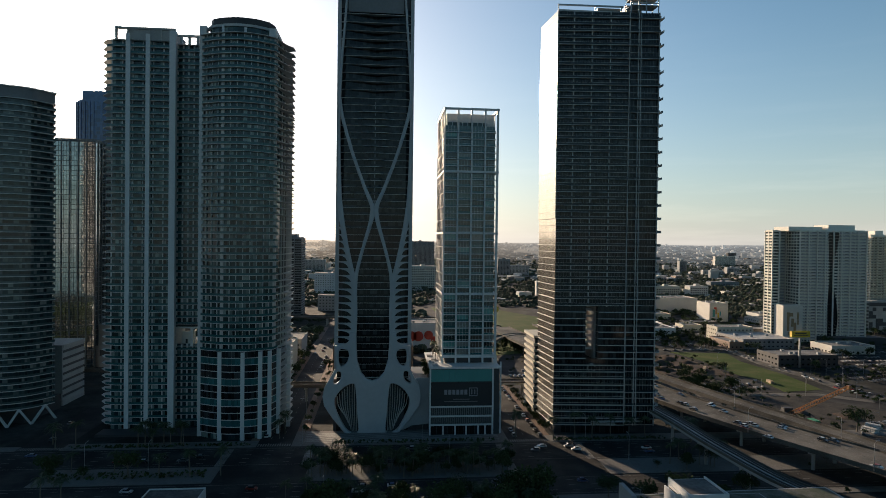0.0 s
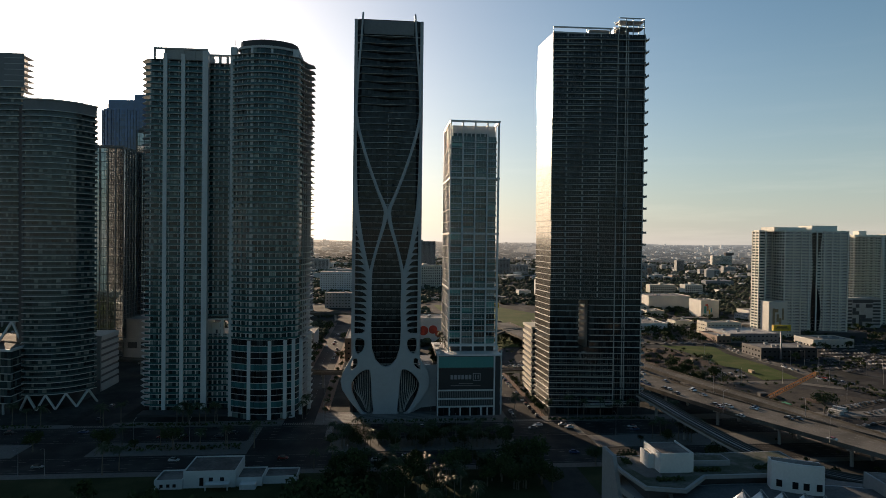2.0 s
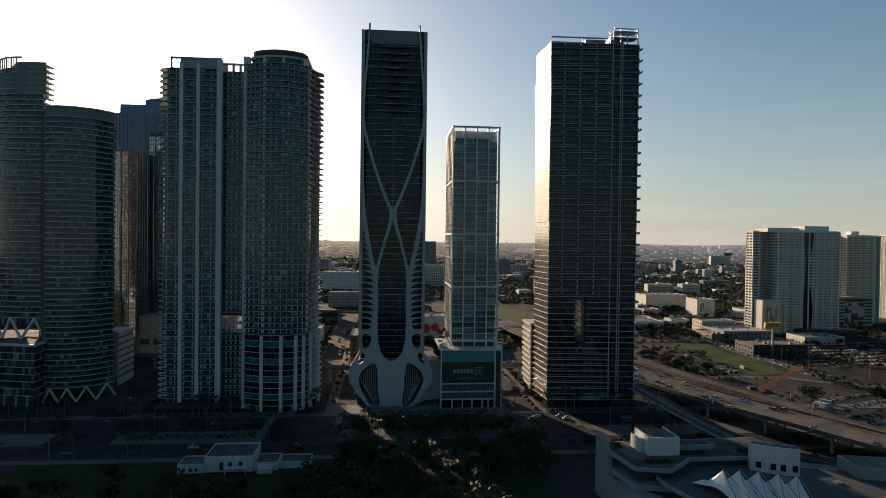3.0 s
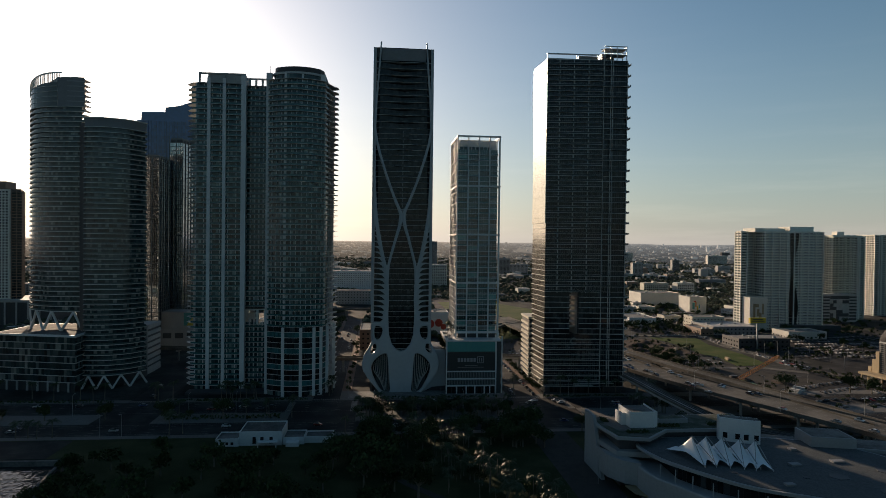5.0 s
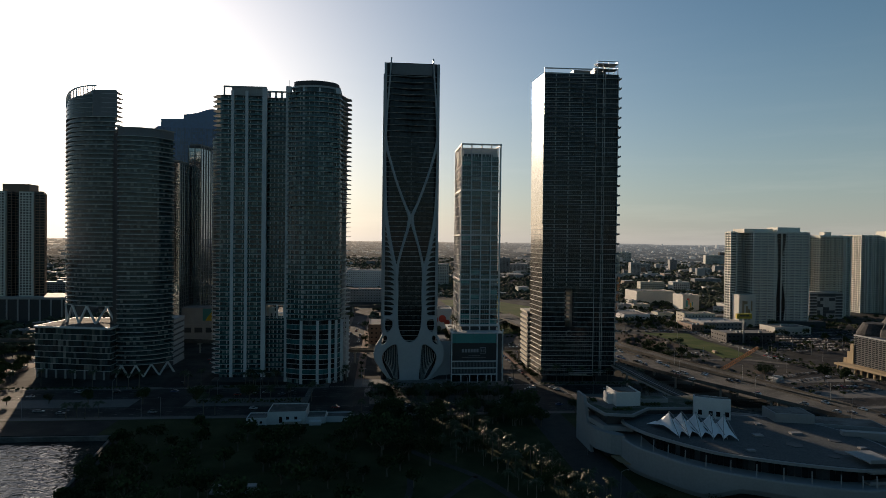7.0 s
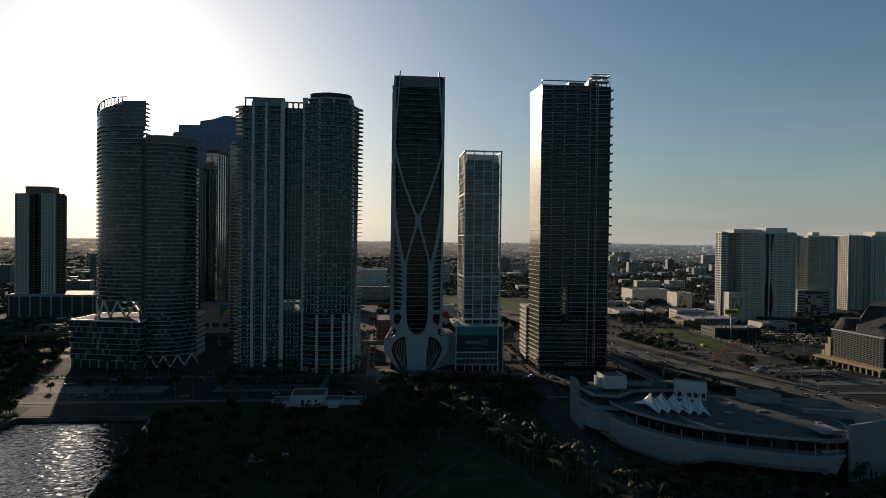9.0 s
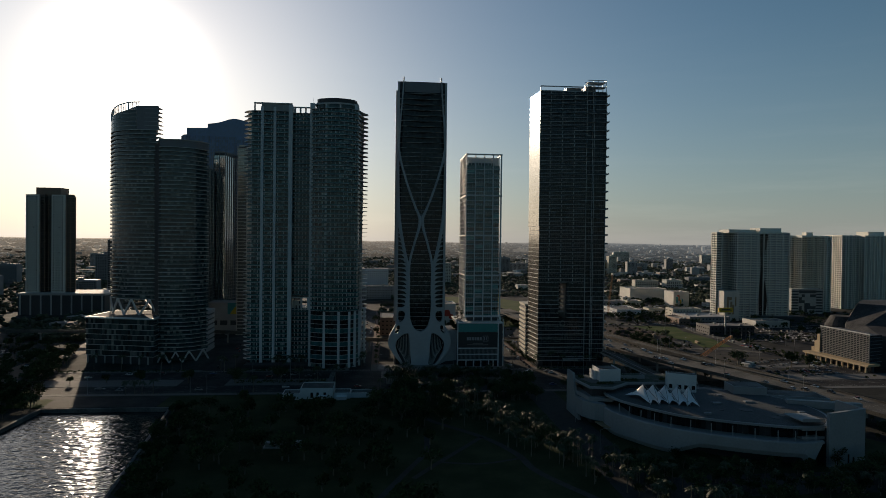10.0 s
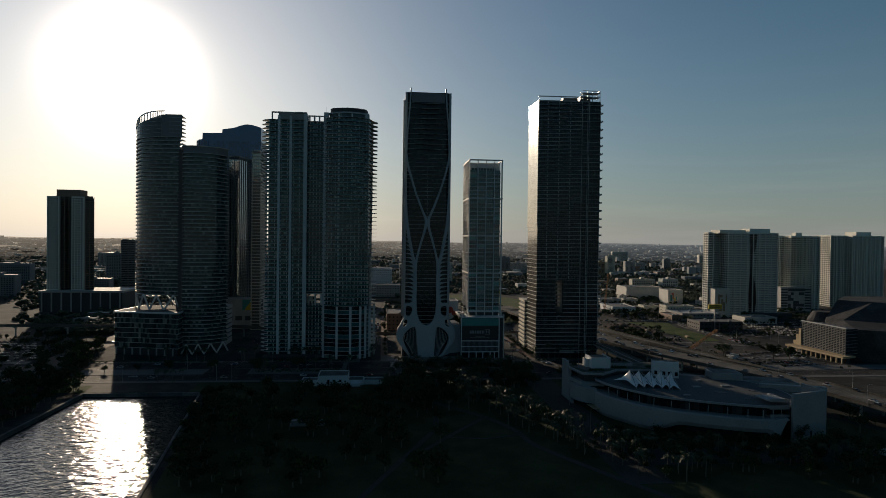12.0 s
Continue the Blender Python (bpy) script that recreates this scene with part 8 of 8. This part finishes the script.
for i in range(40):
    put_tree(rp.uniform(-304, -226), rp.uniform(20, 150), 0.1, rp.uniform(0.7, 1.1))
for i in range(44):
    put_tree(rp.uniform(-440, -310), rp.uniform(240, 420), 0.1, rp.uniform(0.5, 0.9))
for i in range(95):
    x = rp.uniform(66, 196)
    put_tree(x, rp.uniform(52, 100) - max(0, (x - 84) * 0.12), 0.1, rp.uniform(0.45, 0.85))
for i in range(260):
    x, y = rp.choice(((rp.uniform(196, 262), rp.uniform(300, 380)), (rp.uniform(200, 262), rp.uniform(388, 540)), (rp.uniform(300, 325), rp.uniform(300, 380)), (rp.uniform(314, 322), rp.uniform(390, 540)),
                      (rp.uniform(90, 128), rp.uniform(380, 600)), (rp.uniform(255, 440), rp.uniform(560, 800))))
    if abs(x - (196 - (y - 335) * 0.17)) > 14:
        put_tree(x, y, 0.05, rp.uniform(0.14, 0.36))
# street trees and scrub on the freeway side, and a dark belt of trees beside the sunlit street
FREEWAY_SIDE = ((205, 262, 380, 540, 50), (250, 330, 552, 640, 80), (262, 440, 640, 830, 190), (440, 640, 560, 660, 70), (330, 440, 425, 470, 40), (360, 520, 500, 572, 60),
                (200, 330, 250, 330, 46), (300, 325, 330, 400, 30), (440, 700, 400, 560, 90), (100, 128, 440, 620, 40), (330, 420, 414, 440, 30), (205, 250, 380, 392, 16))
for x0, x1, y0, y1, k in FREEWAY_SIDE:
    for i in range(k):
        x, y = rp.uniform(x0, x1), rp.uniform(y0, y1)
        if abs(x - (196 - (y - 335) * 0.17)) > 15 and not any(a < x < b and c < y < d for a, b, c, d in ((262, 306, 386, 540), (305, 365, 462, 500), (328, 386, 546, 626), (400, 432, 740, 782), (368, 438, 830, 884), (322, 484, 274, 414))):
            put_tree(x, y, 0.05, rp.uniform(0.2, 0.37) if y < 545 else rp.uniform(0.34, 0.75))
for i in range(120):
    y = rp.uniform(203, 380)
    edge = -229 - (y - 212) * 0.30
    put_tree(edge - abs(rp.gauss(0, 16)) - 5, y, 0.1, rp.uniform(0.45, 0.9))
for i in range(300):
    x, y = (rp.uniform(-430, -238), rp.uniform(120, 236)) if i % 3 else (rp.uniform(-310, -226), rp.uniform(130, 240))
    if x < -229 - (y - 212) * 0.30:
        put_tree(x, y, 0.1, rp.uniform(0.5, 0.95))
for i in range(60):
    y = rp.uniform(60, 198)
    put_tree(north_quay(y) + abs(rp.gauss(0, 7)) + 3.5, y, 0.1, rp.uniform(0.4, 0.75))
for i in range(70):
    put_tree(rp.uniform(-420, -285), rp.uniform(297, 420), 0.1, rp.uniform(0.4, 0.8))
for i in range(70):
    x, y = rp.uniform(148, 250), rp.uniform(110, 262)
    if not (60 < x < 206 and y < 172):
        put_tree(x, y, 0.1, rp.uniform(0.24, 0.37))
tagged(new("park_trees", tree_mass()), "dark mass of leafy trees and scrub", "trees", kind="stuff")
hedge = bmesh.new()
for i in range(900):
    row = rp.randrange(5)
    x, y = ((rp.uniform(-140, -60), 299.5 + rp.uniform(-.8, .8)), (rp.uniform(-260, -170), 299 + rp.uniform(-.8, .8)), (rp.uniform(84, 140), 299 + rp.uniform(-.8, .8)),
            (rp.uniform(-20, 56), 300 + rp.uniform(-1, 1)), (rp.uniform(-130, -70), 263 + rp.uniform(-3, 3)))[row]
    p = Vector((x, y, rp.uniform(0.3, 1.5)))
    s = rp.uniform(0.4, 0.8)
    u = Vector((rp.gauss(0, 1), rp.gauss(0, 1), rp.gauss(0, 1))).normalized()
    w = u.orthogonal().normalized()
    hedge.faces.new([hedge.verts.new(p + q) for q in (u * s, w * s, -u * s, -w * s)])
tagged(new("hedge", mesh_of(hedge, "leaf", "hedge")), "dark clipped hedges along the boulevard", "hedge", kind="stuff")


# ---- the city behind: low roofs between trees, thinning into the distance ----
rf = random.Random(5)
KEEP = [(-60, -38, 300, 1300), (60, 84, 300, 900), (-165, -140, 300, 900), (-305, -272, 200, 1100), (-480, -400, 600, 720), (-270, -160, 300, 620), (180, 520, 240, 620), (-40, 60, 300, 530), (330, 780, 560, 780),
        (70, 240, 380, 900), (-110, -55, 430, 570), (255, 440, 548, 790), (-480, -440, 890, 940), (-140, -20, 780, 910), (-130, -10, 1140, 1210), (15, 60, 550, 600), (-430, 130, 690, 740)]


def rise_of(x, y):
    t = min(max((math.hypot(x, y) - 2000) / 2900, 0), 1)
    return 76 * t * t * (3 - 2 * t)


def free(x, y, m=6):
    return all(not (a - m < x < b + m and c - m < y < d + m) for a, b, c, d in KEEP)


walls = ["warm_white", "cream", "concrete", "grey_paint", "roof", "brown", "concrete", "roof_dark"]
count = 0
while count < 300:
    y = 440 + 2600 * rf.random() ** 1.5
    x = rf.uniform(-0.62, 0.78) * y + rf.uniform(-60, 60)
    if not free(x, y, 20):
        continue
    w, d, h = rf.uniform(10, 28), rf.uniform(9, 22), rf.choice((4, 4, 5, 5, 6, 7, 10))
    if y > 1500:
        w, d, h = w * 1.5, d * 1.4, h * rf.choice((1, 1, 1.3, 2))
    z = rise_of(x, y)
    t = thing("low_building", "low flat-roofed city building among trees", "building", (x, y, z - 0.5), rf.choice((0, 0, 0, 4, -6)), "low city buildings")
    wl_ = rf.choice(walls)
    part("wall", boxes((-w / 2, w / 2, -d / 2, d / 2, 0, h + 0.5)), wl_, t)
    part("roof", boxes((-w / 2 + .3, w / 2 - .3, -d / 2 + .3, d / 2 - .3, h + 0.5, h + 0.8)), rf.choice(("roof", "roof_dark", "roof_dark", "concrete")), t)
    if y < 1100:
        glazing(panes([(-w / 2 + 1, -d / 2 - .03), (w / 2 - 1, -d / 2 - .03)], 1.6, 2.9, 4.2, 2.6, thick=0.04), "dark_glass", t)
    if y < 1200:
        part("roof_unit", boxes((-2 + w * 0.1, 1 + w * 0.1, -1.5, 1.5, h + 0.8, h + 2.2)), "metal", t)
    count += 1
# mid-rise blocks that stand out in the distance: x, y, width, height
for x, y, w, h, wl_ in ((560, 1500, 22, 42, "timber"), (640, 1640, 24, 56, "cream"), (610, 1660, 40, 40, "warm_white"), (700, 1640, 30, 40, "concrete"), (520, 1120, 50, 18, "cream"), (570, 1100, 36, 20, "warm_white"),
                        (840, 1900, 34, 28, "concrete"), (960, 1950, 24, 40, "grey_paint"), (980, 1800, 60, 18, "concrete"), (760, 1350, 70, 12, "grey_paint"), (1100, 1900, 40, 22, "concrete"),
                        (235, 1500, 30, 58, "concrete"), (330, 1700, 34, 48, "grey_paint"), (380, 1750, 60, 30, "concrete"), (270, 1050, 20, 30, "concrete"), (120, 2000, 90, 93, "grey_paint"), (80, 1250, 80, 46, "warm_white"), (30, 1300, 60, 40, "concrete"),
                        (-200, 1900, 70, 36, "concrete"), (-420, 1500, 50, 44, "grey_paint"), (-700, 1700, 60, 50, "grey_paint"), (-620, 1250, 40, 60, "grey_paint"), (-900, 1900, 70, 44, "concrete"), (-800, 1200, 60, 38, "grey_paint"),
                        (-560, 1000, 60, 20, "grey_paint"), (-640, 860, 50, 34, "grey_paint"), (-520, 1160, 80, 16, "roof"), (1300, 2300, 80, 40, "warm_white"), (700, 2300, 60, 46, "white_paint"), (1000, 2500, 70, 44, "warm_white")):
    t = thing("midrise_block", "pale mid-rise block standing above the trees", "building", (x, y, rise_of(x, y) - 1), rf.choice((0, 5, -5)), "distant mid-rise blocks")
    part("wall", boxes((-w / 2, w / 2, -9, 9, 0, h)), wl_, t)
    part("roof", boxes((-w / 2 + .5, w / 2 - .5, -8.5, 8.5, h, h + 0.6), (-4, 4, -4, 4, h + 0.6, h + 4)), wl_, t)
    me = mesh_of(panes([(-w / 2 + 1, -9.05), (w / 2 - 1, -9.05)], 0, 1.7, 4.0, 1.8, thick=0.06), "dark_glass", "window_row")
    joined("window_pane", me, t, [2 + 3.3 * i for i in range(int((h - 3) / 3.3))])


def woods():
    """Crowns of the many trees between the roofs, as one mesh of uneven clumps."""
    base = bmesh.new()
    bmesh.ops.create_icosphere(base, subdivisions=1, radius=1.0)
    far_v, far_f = np.array([v.co[:] for v in base.verts]), np.array([[v.index for v in f.verts] for f in base.faces])
    base.free()
    base = bmesh.new()
    bmesh.ops.create_icosphere(base, subdivisions=2, radius=1.0)
    near_v, near_f = np.array([v.co[:] for v in base.verts]), np.array([[v.index for v in f.verts] for f in base.faces])
    base.free()
    total = 0
    rng = np.random.default_rng(3)
    vs, fs, n = [], [], 0
    tries = 0
    while n < 22000 and tries < 120000:
        tries += 1
        y = 440 + 3000 * rng.random() ** 1.5
        x = rng.uniform(-0.68, 0.82) * y + rng.uniform(-80, 80)
        patch = noise.noise(Vector((x * 0.004, y * 0.004, 3.0))) + 0.35 * noise.noise(Vector((x * 0.02, y * 0.02, 7.0)))
        if not free(x, y, 3) or math.hypot(x, y) > 2700 or patch < -0.5:
            continue
        s = rng.uniform(2.1, 4.4) * (1 + max(0, y - 1200) / 2500)
        bv, bf = (near_v, near_f) if y < 680 else (far_v, far_f)
        v = bv * (1 + rng.uniform(-0.35, 0.35, (len(bv), 1))) * (s, s, s * rng.uniform(0.6, 0.95))
        vs.append(v + (x, y, rise_of(x, y) + s * 0.75))
        fs += (bf + total).tolist()
        total += len(bv)
        n += 1
    me = bpy.data.meshes.new("woods")
    me.from_pydata(np.concatenate(vs).tolist(), [], fs)
    me.materials.append(M["woods"])
    return me


tagged(new("tree_canopy", woods()), "dull green tree canopy covering the city to the horizon", "trees", kind="stuff")


def far_city():
    """Small pale blocks past two kilometres, too far to tell apart, as one mesh."""
    rng = np.random.default_rng(9)
    cube = np.array([(x, y, z) for z in (0, 1) for x, y in ((-.5, -.5), (.5, -.5), (.5, .5), (-.5, .5))])
    quads = np.array([(0, 1, 5, 4), (1, 2, 6, 5), (2, 3, 7, 6), (3, 0, 4, 7), (4, 5, 6, 7)])
    near, far = ([], []), ([], [])
    for i in range(3600):
        y = 1500 + 3100 * rng.random() ** 1.2
        x = rng.uniform(-0.75, 0.88) * y
        r = math.hypot(x, y)
        if r > 4500:
            continue
        s = np.array((rng.uniform(8, 30), rng.uniform(8, 18), rng.choice((4, 5, 6, 8, 11)) * (2.4 if rng.random() < 0.05 else 1)))
        vs, fs = far if r > 2300 else near
        vs.append(cube * s + (x, y, rise_of(x, y) - 1.5))
        fs.append(quads + 8 * (len(vs) - 1))
    made = []
    for name, (vs, fs), m in (("distant_city", near, "distant_walls"), ("hazy_city", far, "haze_glow_walls")):
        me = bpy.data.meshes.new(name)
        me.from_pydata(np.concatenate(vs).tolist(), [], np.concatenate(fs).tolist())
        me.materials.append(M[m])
        made.append(me)
    return made


def far_woods():
    """Belts of trees across the hazy plain."""
    rng = np.random.default_rng(17)
    base = bmesh.new()
    bmesh.ops.create_icosphere(base, subdivisions=1, radius=1.0)
    bv, bf = np.array([v.co[:] for v in base.verts]), np.array([[v.index for v in f.verts] for f in base.faces])
    base.free()
    vs, fs = [], []
    while len(vs) < 6500:
        r, a = 2350 + 2250 * rng.random() ** 1.1, rng.uniform(-0.66, 0.74)
        x, y = r * math.sin(a), r * math.cos(a)
        if noise.noise(Vector((x * 0.003, y * 0.0015, 1.0))) < -0.2:
            continue
        s = rng.uniform(5, 11)
        v = bv * (1 + rng.uniform(-0.3, 0.3, (len(bv), 1))) * (s * rng.uniform(1.2, 2.6), s, s * rng.uniform(0.5, 0.9))
        vs.append(v + (x, y, rise_of(x, y)))
        fs.append(bf + len(bv) * (len(vs) - 1))
    me = bpy.data.meshes.new("haze_glow_woods")
    me.from_pydata(np.concatenate(vs).tolist(), [], np.concatenate(fs).tolist())
    me.materials.append(M["haze_glow_woods"])
    return me


# blocks and woods past the city carry the painted haze glow
city, hazy_city = far_city()
tagged(new("distant_city", city), "pale far-off city blocks among trees", "city", kind="stuff")
tagged(new("backdrop_city", hazy_city), "pale blocks fading into a painted haze glow towards the horizon", "distance", kind="structure")
tagged(new("backdrop_woods", far_woods()), "belts of trees with a painted haze glow towards the horizon", "distance", kind="structure")
